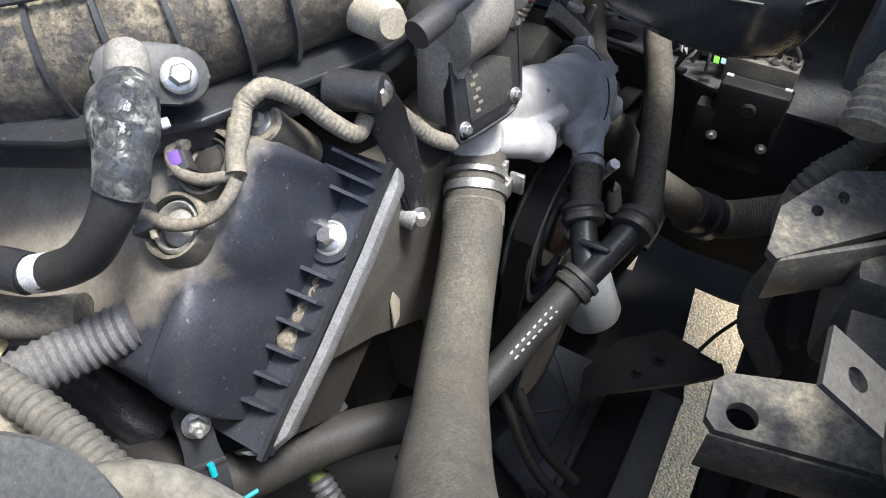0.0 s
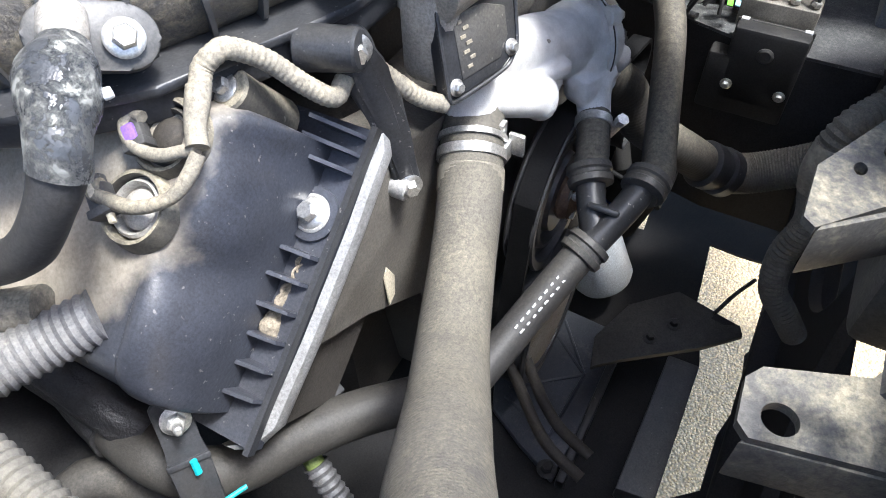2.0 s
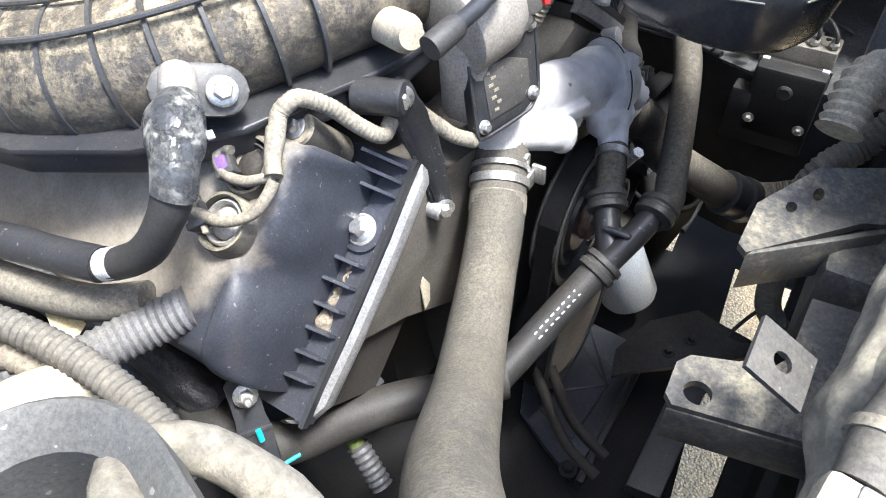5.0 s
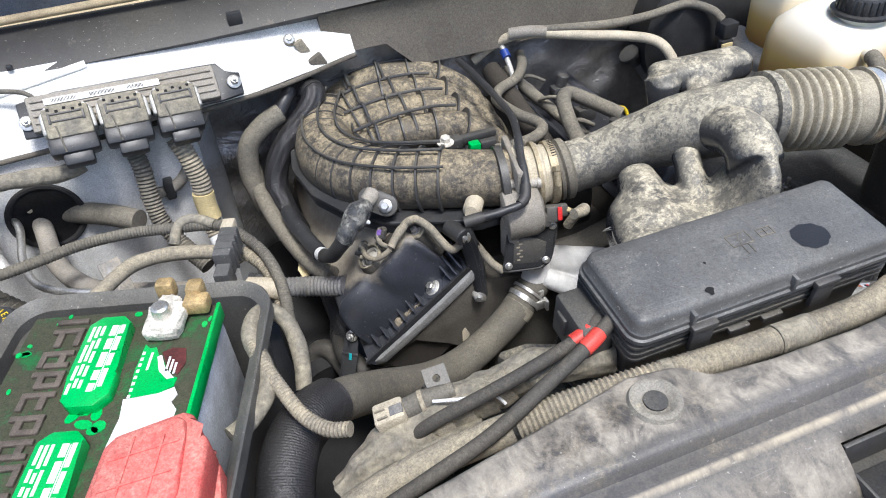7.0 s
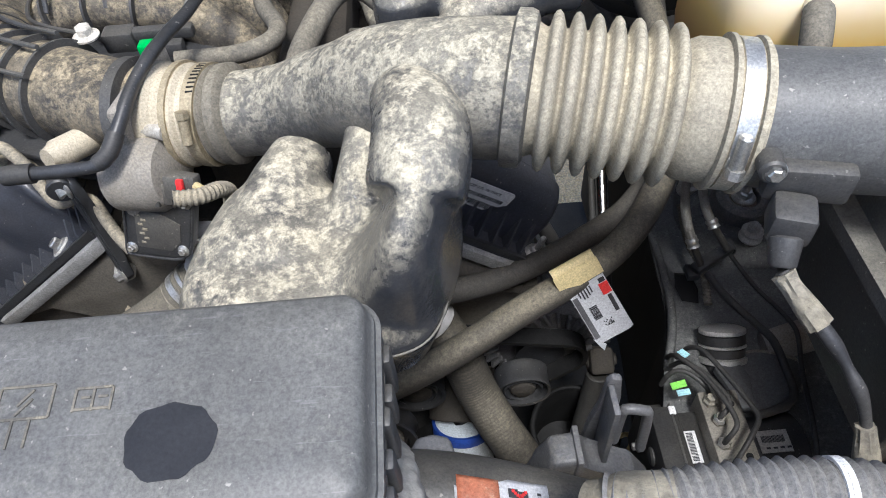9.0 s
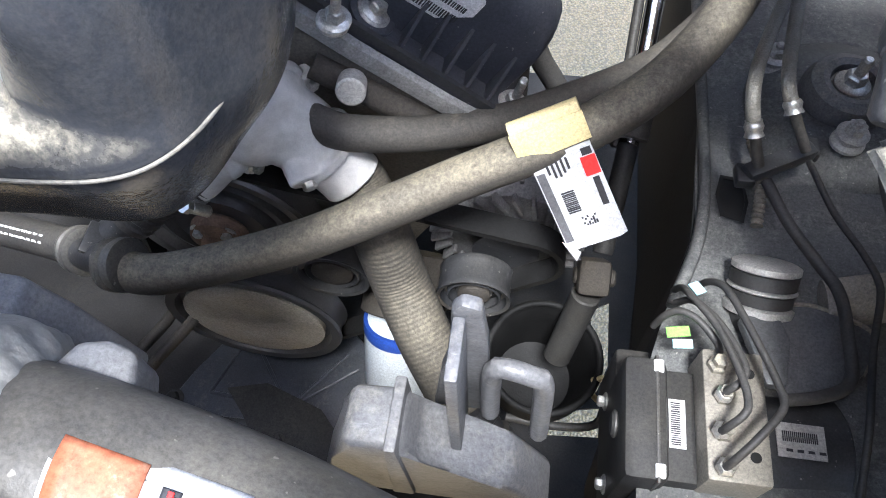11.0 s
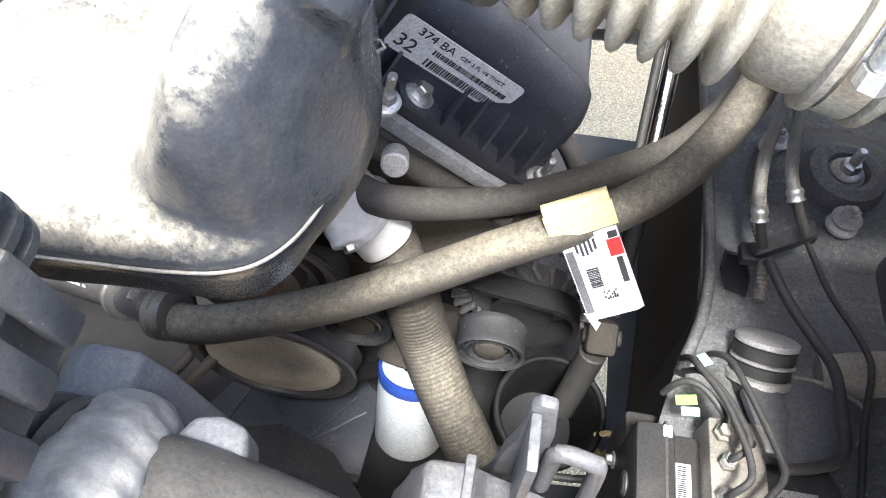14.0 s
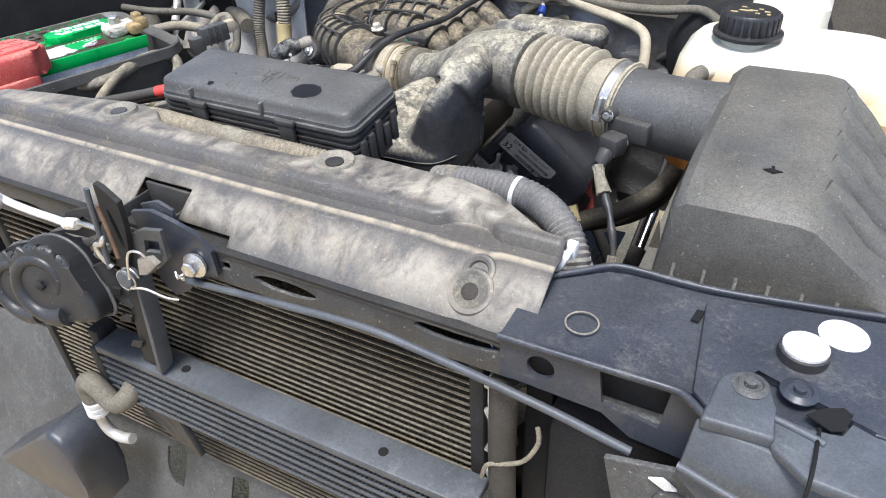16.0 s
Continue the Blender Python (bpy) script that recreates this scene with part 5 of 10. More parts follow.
for which_side in (-1, 1):
    at = bank(which_side)
    part("cylinder_head", loft([[at(s, h, y) for s, h in ((-0.005, -0.002), (0.19, -0.002), (0.17, -0.09), (0.01, -0.09))] for y in (0.470, 0.88)]), ENGINE, engine)
    edge = loft([[at(s, h, y + dy) for s, dy, h in ((s0, 0.0, 0.0070), (s0, -0.0055, 0.0055), (s0, -0.007, -0.001), (s0, -0.005, -0.0075), (s0, 0.002, -0.009))] for s0, y in ((-0.010, 0.468), (0.0, 0.463), (0.05, 0.461), (0.12, 0.461), (0.155 if which_side > 0 else 0.175, 0.463), (0.170 if which_side > 0 else 0.192, 0.472), (0.176 if which_side > 0 else 0.198, 0.482))])
    part("gasket_edge", edge, GASKET, engine, "mottled aluminium gasket edge")
part("casting_boss", cyl((-0.128, 0.475, 0.845), (-0.126, 0.452, 0.842), 0.010), ALU, engine)
leaf = prism([(0, 0), (0.008, 0.004), (0.012, 0.020), (0.006, 0.034), (0.001, 0.028)], 0.0012)
leaf.transform(Matrix.Translation((-0.156, 0.459, 0.748)) @ Matrix.Rotation(radians(85), 4, "X"))
piece("dry_leaf", leaf, TAN, "dry brown leaf stuck on the timing cover", "leaf")

# strap from the manifold to the timing cover
strap = thing("support_bracket", (-0.133, 0.46, 0.84), "black steel strap bolted between manifold and timing cover", "bracket")
st_a, st_b = Vector((-0.1413, 0.4700, 0.9456)), Vector((-0.1293, 0.4490, 0.8451))
st_n = Vector((-0.64, -0.50, 0.58)).normalized()
st_u = (st_b - st_a).normalized()
st_n = (st_n - st_u * st_n.dot(st_u)).normalized()
st_m = Matrix.Translation(st_a) @ Matrix((st_u, st_n.cross(st_u), st_n)).transposed().to_4x4()
bow = [(-0.011, 0.004), (-0.009, -0.007), (0.0, -0.0115), (0.022, -0.0125), (0.045, -0.0085), (0.070, -0.0075), (0.098, -0.0095), (0.109, -0.006), (0.111, 0.003), (0.104, 0.0085), (0.085, 0.0095), (0.062, 0.013), (0.040, 0.0155), (0.018, 0.011), (0.0, 0.0115), (-0.008, 0.009)]
part("strap", join(prism(bow, 0.009, st_m @ Matrix.Translation((0, 0, -0.013)), 0.003, 3), prism([(a * 0.96 + 0.002, b * 0.55) for a, b in bow], 0.003, st_m @ Matrix.Translation((0, 0, -0.006)), 0.0012)), PLASTIC_CLEAN, strap)
bolt(st_a - st_n * 0.003, st_n, 0.0062, strap)
bolt(st_b - st_n * 0.004, st_n, 0.0052, strap)

# belt drive
drive = thing("belt_drive", (0.07, 0.41, 0.60), "black ribbed belt over steel pulleys on the engine front", "belt drive")


def pulley(name, x, y, z, r, dish, mat=PULLEY, label=""):
    d = (0, -1, 0)
    p = part(name, lathe([(r * 0.98, -0.012), (r, -0.010), (r * 0.965, -0.006), (r * 0.965, 0.010), (r, 0.013), (r * 0.98, 0.016), (r * 0.88, 0.015), (r * 0.85, 0.006), (r * 0.74, 0.005), (r * 0.71, 0.012), (r * 0.66, 0.013), (r * 0.62, 0.003), (r * 0.53, 0.002), (r * 0.48, dish), (r * 0.2, dish), (r * 0.18, dish + 0.006), (0.001, dish + 0.006)], (x, y, z), d, 48), mat, drive, label)
    return p


pulley("water_pump_pulley", 0.058, 0.418, 0.700, 0.078, 0.014)
hub = join(lathe([(0.022, 0), (0.024, 0.003), (0.022, 0.012), (0.012, 0.016), (0.010, 0.022), (0.001, 0.024)], (0.058, 0.404, 0.700), (0, -1, 0), 30))
part("pulley_hub", hub, RUSTY, drive, "rusty brown pulley hub")
for k in range(4):
    a = radians(45 + 90 * k)
    bolt((0.058 + 0.0165 * math.cos(a), 0.394, 0.700 + 0.0165 * math.sin(a)), (0, -1, 0), 0.0045, drive)
pulley("crank_pulley", 0.045, 0.405, 0.545, 0.088, 0.004)
part("crank_face", lathe([(0.070, 0), (0.070, 0.010), (0.066, 0.012), (0.030, 0.0115), (0.028, 0.010), (0.001, 0.010)], (0.045, 0.402, 0.545), (0, -1, 0), 48), ALU_DUSTY, drive, "dusty flat pulley face")
pulley("idler_pulley", 0.140, 0.412, 0.648, 0.034, 0.008, PLASTIC_CLEAN)
part("idler_cap", lathe([(0.018, 0), (0.018, 0.004), (0.013, 0.007)], (0.140, 0.404, 0.648), (0, -1, 0), 24), ENGINE, drive)
pulley("tensioner_pulley", 0.262, 0.410, 0.640, 0.032, 0.008, PLASTIC_CLEAN)
part("tensioner_cap", lathe([(0.014, 0), (0.014, 0.004), (0.010, 0.007)], (0.262, 0.402, 0.640), (0, -1, 0), 24), ENGINE, drive)


def belt(points):
    rings = []
    for k, p in enumerate(points):
        a, b = Vector(points[k - 1]), Vector(points[(k + 1) % len(points)])
        d = (b - a).normalized()
        n = Vector((-d.y, d.x))
        q = Vector(p)
        rings.append([Vector((v.x, y, v.y)) for v, y in ((q - n * 0.0025, 0.404), (q + n * 0.0025, 0.404), (q + n * 0.0025, 0.424), (q - n * 0.0025, 0.424))])
    rings.append(rings[0])
    return loft(rings)


wrap = []
for cx, cz, r, a0, a1 in ((0.058, 0.700, 0.079, 150, 80), (0.30, 0.690, 0.03, 70, -60), (0.045, 0.545, 0.089, -60, -190)):
    wrap += [(cx + r * math.cos(radians(a0 + (a1 - a0) * k / 10)), cz + r * math.sin(radians(a0 + (a1 - a0) * k / 10))) for k in range(11)]
part("ribbed_belt", belt(wrap), BELT, drive)

alt = thing("alternator", (0.295, 0.48, 0.60), "grey finned alternator low on the engine's driver side", "alternator")
part("housing", lathe([(0.030, 0), (0.060, 0.004), (0.066, 0.012), (0.067, 0.075), (0.060, 0.085), (0.02, 0.09)], (0.285, 0.440, 0.665), (0, 1, 0), 40), ALT, alt)
for k in range(26):
    a = radians(360 / 26 * k)
    fin = box(0.285 + 0.055 * math.cos(a), 0.440, 0.665 + 0.055 * math.sin(a), 0.020, 0.009, 0.0038, 0.001, Matrix.Rotation(-a - 0.5, 4, "Y"))
    part("vent_fin", fin, ALT, alt)
    rib = box(0.285 + 0.0665 * math.cos(a), 0.485, 0.665 + 0.0665 * math.sin(a), 0.008, 0.066, 0.0034, 0.001, Matrix.Rotation(-a, 4, "Y"))
    part("cooling_rib", rib, ALT, alt)
part("hub", lathe([(0.028, 0), (0.028, 0.012), (0.010, 0.014)], (0.285, 0.440, 0.665), (0, -1, 0), 28), PLASTIC_CLEAN, alt)

filt = thing("oil_filter", (0.17, 0.42, 0.50), "white painted canister oil filter with a blue label", "oil filter")
part("canister", lathe([(0.030, 0), (0.038, 0.004), (0.038, 0.100), (0.034, 0.108), (0.020, 0.112)], (0.1896, 0.4158, 0.545), (-0.02, -0.42, -0.9), 40), FILTER_WHITE, filt)
part("printed_band", lathe([(0.0383, 0), (0.0385, 0.0005), (0.0385, 0.013), (0.0383, 0.0135)], (0.1896, 0.4148, 0.5430), (-0.02, -0.42, -0.9), 40), BLUE_LABEL, filt)
part("adapter", cyl((0.195, 0.47, 0.58), (0.1896, 0.4158, 0.545), 0.042), ENGINE, filt)


# ---- throttle body and thermostat housing ----
thr = thing("throttle", (-0.03, 0.49, 0.93), "cast aluminium throttle body with a black motor cover", "throttle body")
d = Vector((-0.95, 0.2, -0.05)).normalized()
part("bore", lathe([(0.037, 0), (0.040, 0.002), (0.040, 0.018), (0.0435, 0.021), (0.0435, 0.026), (0.0405, 0.030), (0.0405, 0.040), (0.045, 0.044), (0.045, 0.054), (0.042, 0.058)], (0.006, 0.498, 0.990), d, 48), TAN, thr, "dusty tan throttle bore")
clamp_band((0.000, 0.4995, 0.990), d, 0.0425, 0.0105, thr, CLAMP, screw=(0.15, -0.85, 0.35))
clamp_band((-0.020, 0.5035, 0.9895), d, 0.0440, 0.0055, thr, CLAMP)
for k in range(9):
    a = radians(64 + 5.5 * k)
    q = Vector((0.000, 0.4995, 0.990)) + Vector((0.2, 0.95, 0)).normalized() * (-0.0438 * math.cos(a)) + Vector((0, 0, 0.0438 * math.sin(a)))
    slot = box(0, 0, 0, 0.0062, 0.0013, 0.0009, 0)
    slot.transform(aim(q, q - Vector((0.000, 0.4995, 0.990))) @ Matrix.Rotation(radians(8), 4, "Z"))
    # Black strips paint shade into the slots of the band.
    part("clamp_slot", slot, HOLE_SHADE_AND_MARKS, thr)
part("flange", box(-0.052, 0.508, 0.986, 0.010, 0.098, 0.090, 0.012, Matrix.Rotation(radians(-12), 4, "Z")), ALU_DUSTY, thr)
part("manifold_lip", lathe([(0.040, -0.006), (0.0475, -0.005), (0.0475, 0.005), (0.040, 0.006)], (-0.066, 0.5135, 0.988), d, 44), PLASTIC, thr)
# motor housing: a squat drum under the bore, with its black front cover
part("motor_housing", join(lathe([(0.030, 0.0), (0.034, 0.003), (0.0345, 0.040), (0.030, 0.050), (0.016, 0.055), (0.002, 0.056)], (-0.083, 0.470, 0.962), (0.95, -0.22, 0.10), 40), box(-0.062, 0.462, 0.925, 0.050, 0.036, 0.070, 0.010)), ALU_DUSTY, thr, "dusty cast motor housing")
A, B, C, D = Vector((-0.0945, 0.4375, 0.897)), Vector((-0.0745, 0.4545, 0.957)), Vector((-0.0400, 0.4215, 0.897)), Vector((-0.0270, 0.4140, 0.9535))
mu = (C - A).normalized()
mn = mu.cross((B - A).normalized()).normalized()
mv = mn.cross(mu)
mcov = Matrix.Translation(A) @ Matrix((mu, mv, mn)).transposed().to_4x4()
poly = [(-0.003, 0.000), (0.002, -0.004), (0.044, -0.003), (0.056, 0.002), (0.063, 0.012), (0.071, 0.050), (0.070, 0.060), (0.062, 0.068), (0.022, 0.071), (0.012, 0.066), (0.006, 0.055)]
cov = part("motor_cover", prism(poly, 0.013, mcov @ Matrix.Translation((0, 0, -0.012)), 0.003, 3), PLASTIC_CLEAN, thr, "black plastic motor cover with moulded ribs")
part("cover_rim", tube([mcov @ Vector((x, y, 0.0005)) for x, y in (*poly, poly[0])], 0.0014, n=8, step=0.003), PLASTIC_CLEAN, cov)
part("raised_field", prism([(0.010, 0.006), (0.044, 0.006), (0.054, 0.016), (0.057, 0.034), (0.040, 0.042), (0.014, 0.044)], 0.002, mcov, 0.0008), PLASTIC, cov)
for x, y in ((0.004, 0.004), (0.055, 0.008), (0.066, 0.056), (0.016, 0.064)):
    bolt(mcov @ Vector((x, y, 0.001)), mn, 0.0034, thr)
rng = random.Random(5)
for k in range(7):
    mark = box(0.018 + 0.0036 * (k % 2), 0.012 + 0.0045 * k, 0.0024, 0.0030 + 0.002 * rng.random(), 0.0020, 0.0006, 0)
    mark.transform(mcov)
    part("moulded_mark", mark, LOOM, cov)
# plug on the cover's upper edge
plug = join(box(0.040, 0.068, 0.004, 0.044, 0.020, 0.018, 0.003), *[box(0.024 + 0.0085 * k, 0.068, 0.0145, 0.0045, 0.021, 0.004, 0.001) for k in range(4)], box(0.066, 0.075, 0.006, 0.020, 0.022, 0.016, 0.003), box(0.079, 0.079, 0.007, 0.012, 0.016, 0.012, 0.0025))
plug.transform(mcov)
tp = part("throttle_plug", plug, PLASTIC, thr, "ribbed black throttle plug")
lock = box(0.0735, 0.0765, 0.0150, 0.006, 0.018, 0.004, 0.001)
lock.transform(mcov)
part("red_lock", lock, RED_INK, tp, "red connector lock tab")
tail = [mcov @ Vector((0.083 + 0.003 * k, 0.078 + 0.002 * math.sin(k * 2.0), 0.009 + 0.002 * (k % 2))) for k in range(4)]
part("plug_wire", tube(tail, 0.0032, n=10, step=0.002, lump=0.001), YELLOW_PAPER, tp)
for a, b in (((-0.070, 0.4800, 1.0025), (-0.030, 0.4665, 1.0025)), ((-0.040, 0.550, 1.002), (0.002, 0.5390, 1.002))):
    a, b = Vector(a), Vector(b)
    part("fastener", join(lathe([(0.0052, 0), (0.0060, 0.002), (0.0060, (b - a).length - 0.006), (0.0072, (b - a).length - 0.005), (0.0072, (b - a).length), (0.0030, (b - a).length + 0.0005)], a, b - a, 20), box(*(a.lerp(b, 0.1)), 0.012, 0.010, 0.012, 0.002)), SOLENOID, thr, "pale grey vacuum fitting")
part("neck", tube([(-0.030, 0.462, 0.885), (-0.040, 0.452, 0.858), (-0.049, 0.447, 0.838)], 0.0195, n=26), CASTING, thr)

tst = thing("thermostat_housing", (0.07, 0.43, 0.76), "silver cast aluminium coolant outlet with hose necks", "thermostat housing")
dome_d = Vector((0.62, -0.42, -0.10)).normalized()
dome_c = Vector((0.112, 0.426, 0.822))
th = join(
    tube([(-0.030, 0.462, 0.872), (0.02, 0.450, 0.858), (0.070, 0.438, 0.838), (0.100, 0.430, 0.826)], 0.0255, n=32, radii=[0.80, 0.86, 1.05, 1.15]),
    lathe([(0.001, -0.030), (0.020, -0.029), (0.0320, -0.022), (0.0350, -0.012), (0.0350, 0.006), (0.0365, 0.007), (0.0365, 0.013), (0.0335, 0.016), (0.028, 0.026), (0.016, 0.032), (0.001, 0.034)], dome_c, dome_d, 44),
    lathe([(0.0195, 0.0), (0.0195, 0.012), (0.0175, 0.016), (0.001, 0.016)], dome_c + dome_d * 0.016, (0.30, -0.85, 0.25), 28),
    box(0.088, 0.404, 0.804, 0.046, 0.030, 0.030, 0.010, Matrix.Rotation(radians(-20), 4, "Z")),
    tube([(0.100, 0.415, 0.815), (0.088, 0.402, 0.798), (0.076, 0.3935, 0.784), (0.066, 0.390, 0.779)], 0.0175, n=26, radii=[1.5, 1.1, 0.82, 0.80]),
    tube([(-0.015, 0.466, 0.872), (-0.030, 0.460, 0.850), (-0.048, 0.447, 0.838)], 0.0195, n=24),
    lathe([(0.0150, -0.055), (0.0150, -0.008), (0.0168, -0.006), (0.0168, 0.0), (0.0128, 0.0), (0.0122, -0.026), (0.001, -0.026)], (0.010, 0.4165, 0.834), (0.78, -0.46, -0.40), 36),
    lathe([(0.0095, -0.045), (0.0095, -0.006), (0.0108, -0.005), (0.0108, 0.0), (0.0072, 0.0), (0.0068, -0.016), (0.001, -0.016)], (0.040, 0.4200, 0.8310), (0.80, -0.48, -0.34), 28),
    prism([(-0.02, -0.010), (0.05, -0.012), (0.055, 0.008), (-0.02, 0.010)], 0.012, Matrix.Translation((0.000, 0.436, 0.838)) @ Matrix.Rotation(radians(-22), 4, "Z"), 0.003),
    cyl((0.140, 0.412, 0.800), (0.151, 0.394, 0.790), 0.0135, 0.0125),
    tube([(0.112, 0.424, 0.825), (0.140, 0.426, 0.802), (0.160, 0.424, 0.778), (0.172, 0.420, 0.762)], 0.0245, n=28, radii=[1.2, 1.15, 1.0, 0.95]),
    lathe([(0.024, -0.004), (0.031, -0.003), (0.031, 0.004), (0.024, 0.005)], (0.150, 0.425, 0.790), (0.5, 0.05, -0.85), 32),
)
remeshed(part("casting", th, CASTING, tst), 0.0013, 1)
bolt((0.150, 0.3955, 0.791), (0.5, -0.8, -0.4), 0.0050, tst)
part("flange", lathe([(0.030, -0.004), (0.0405, -0.0035), (0.0415, -0.001), (0.0415, 0.0035), (0.0400, 0.005), (0.030, 0.006)], dome_c + dome_d * 0.004, dome_d, 48), CASTING, tst, "bolted joint flange of the outlet")
part("gasket_line", lathe([(0.0400, -0.0006), (0.0420, -0.0006), (0.0420, 0.0006), (0.0400, 0.0006)], dome_c + dome_d * 0.0045, dome_d, 48), ENGINE, tst)
for turn_deg in (40, 160, 280):
    side_v = Matrix.Rotation(radians(turn_deg), 3, dome_d) @ Vector((0.1, 0.05, 1.0))
    side_v = (side_v - dome_d * side_v.dot(dome_d)).normalized()
    ear_p = dome_c + dome_d * 0.001 + side_v * 0.040
    part("flange_ear", cyl(ear_p, ear_p + dome_d * 0.011, 0.0085, n=20), CASTING, tst)
    bolt(ear_p + dome_d * 0.011, dome_d, 0.0042, tst)
part("port_bore", lathe([(0.001, 0), (0.0120, 0), (0.0120, 0.001)], Vector((0.010, 0.4165, 0.834)) - Vector((0.78, -0.46, -0.40)) * 0.024, (0.78, -0.46, -0.40), 24), ENGINE, tst)
for k in range(9):
    part("cast_mark", box(0.036 + 0.0055 * k, 0.4265 - 0.0014 * k, 0.8655 - 0.0021 * k, 0.0034, 0.001, 0.0042, 0.0004, Matrix.Rotation(radians(-50), 4, "X")), ALU_DUSTY, tst)
clamp_band((-0.026, 0.461, 0.852), (-0.5, -0.35, -0.75), 0.0215, 0.006, tst, ALU)


# ---- intake manifold ----
man = thing("intake_manifold", (-0.13, 0.70, 0.92), "mud-dusted black plastic intake manifold with curved runners", "intake manifold")
log_path = [(-0.045, 0.510, 0.988), (-0.085, 0.524, 0.990), (-0.140, 0.550, 0.990), (-0.195, 0.585, 0.984), (-0.240, 0.635, 0.975), (-0.262, 0.700, 0.968), (-0.255, 0.770, 0.965), (-0.225, 0.84, 0.965)]
bodies = [tube(log_path, 0.042, n=28, radii=[0.92, 0.95, 1.0, 1.05, 1.12, 1.15, 1.1, 1.0])]
runners = []
for y, x0, x1, lift in ((0.690, -0.225, -0.012, 0.0), (0.748, -0.235, 0.0, 0.004), (0.806, -0.232, 0.006, 0.006), (0.866, -0.215, 0.01, 0.008)):
    p = [(x0, y + 0.01, 0.965), (x0 + 0.06, y + 0.008, 0.982 + lift), (x0 + 0.12, y, 0.984 + lift), (x0 + 0.17, y - 0.006, 0.975 + lift), (x1, y - 0.02, 0.948), (x1 + 0.02, y - 0.03, 0.915)]
    runners.append(p)
    bodies.append(tube(p, 0.0265, n=24, radii=[1.05, 1, 1, 1, 0.95, 0.9]))
bodies.append(box(-0.12, 0.72, 0.925, 0.24, 0.30, 0.05, 0.015))
skin = part("shell", join(*bodies), MANIFOLD, man)
remeshed(skin, 0.0036, 4)


def rings_along(path, r, count, first, last, thick, width):
    pts = spline(path, 0.004)
    out = []
    for k in range(count):
        u = first + (last - first) * k / max(1, count - 1)
        i = min(int(u * (len(pts) - 1)), len(pts) - 2)
        d = (pts[i + 1] - pts[max(0, i - 1)]).normalized()
        out.append(lathe([(r - 0.004, -width / 2), (r + thick, -width / 2), (r + thick, width / 2), (r - 0.004, width / 2)], pts[i], d, 40))
    return out


for bm in rings_along(log_path, 0.0435, 13, 0.22, 0.97, 0.0038, 0.0028):
    part("rib", bm, PLASTIC, man)
for p in runners:
    for bm in rings_along(p, 0.0305, 4, 0.14, 0.66, 0.0032, 0.0026):
        part("rib", bm, PLASTIC, man)
# ribs that run along the curved plenum
for off, up in ((-0.030, 0.040), (-0.004, 0.0505), (0.022, 0.047), (0.046, 0.030)):
    pts = []
    for i, p in enumerate(spline(log_path, 0.02)):
        if i < 5:
            continue
        c = Vector((-0.09, 0.70, p.z))
        out = (Vector((p.x, p.y, 0)) - Vector((-0.09, 0.70, 0))).normalized()
        pts.append(p + out * -off + Vector((0, 0, up)))
    part("rib", tube(pts, 0.0022, n=8, step=0.006), PLASTIC, man)
for y in (0.70, 0.76, 0.82, 0.88):
    part("rib", tube([(-0.22, y + 0.006, 1.004), (-0.16, y, 1.017), (-0.10, y - 0.005, 1.020), (-0.06, y - 0.01, 1.015)], 0.0026, n=8, step=0.006), PLASTIC, man)
for x in (-0.19, -0.13):
    part("rib", tube([(x, 0.672, 0.998), (x, 0.69, 1.015), (x, 0.72, 1.006), (x, 0.75, 1.019), (x, 0.78, 1.009), (x, 0.81, 1.021), (x, 0.84, 1.011), (x, 0.87, 1.022), (x, 0.90, 1.005)], 0.0026, n=8, step=0.005), PLASTIC, man)
# lower flange with lugs
flange = [(-0.050, 0.480), (-0.110, 0.486), (-0.135, 0.492), (-0.170, 0.508), (-0.222, 0.528), (-0.270, 0.575), (-0.305, 0.64), (-0.318, 0.72), (-0.305, 0.80), (-0.25, 0.86), (-0.05, 0.86), (-0.02, 0.60)]
part("lower_flange", prism(flange, 0.022, Matrix.Translation((0, 0, 0.935)), 0.004), PLASTIC_CLEAN, man)
part("flange_ridge", prism([(x * 1.012, (y - 0.7) * 1.012 + 0.7) for x, y in flange], 0.006, Matrix.Translation((0, 0, 0.952)), 0.002), PLASTIC_CLEAN, man)
ear_n = Vector((-0.35, -0.72, 0.60)).normalized()
ear_u = (Vector((0.019, -0.014, -0.008)) - ear_n * ear_n.dot(Vector((0.019, -0.014, -0.008)))).normalized()
ear = Matrix.Translation((-0.236, 0.538, 0.9895)) @ Matrix((ear_u, ear_n.cross(ear_u), ear_n)).transposed().to_4x4()
part("mount_lug", join(prism(rounded(0.056, 0.030, 0.0148, 8), 0.010, ear @ Matrix.Translation((0, 0, -0.012)), 0.002), prism(rounded(0.048, 0.024, 0.0115, 8), 0.030, ear @ Matrix.Translation((0, 0, -0.040)), 0.002)), PLASTIC, man)
bolt((-0.2276, 0.5303, 0.985), ear_n, 0.0058, man)
part("mount_lug", cyl((-0.150, 0.50, 0.945), (-0.141, 0.466, 0.948), 0.013, 0.012), PLASTIC_CLEAN, man)
part("port_stub", lathe([(0.0105, -0.010), (0.0105, 0.004), (0.0092, 0.006), (0.0088, 0.016)], (-0.2446, 0.5443, 0.9945), (-0.62, -0.66, -0.12), 24), ALU_DUSTY, man, "dull aluminium port stub")
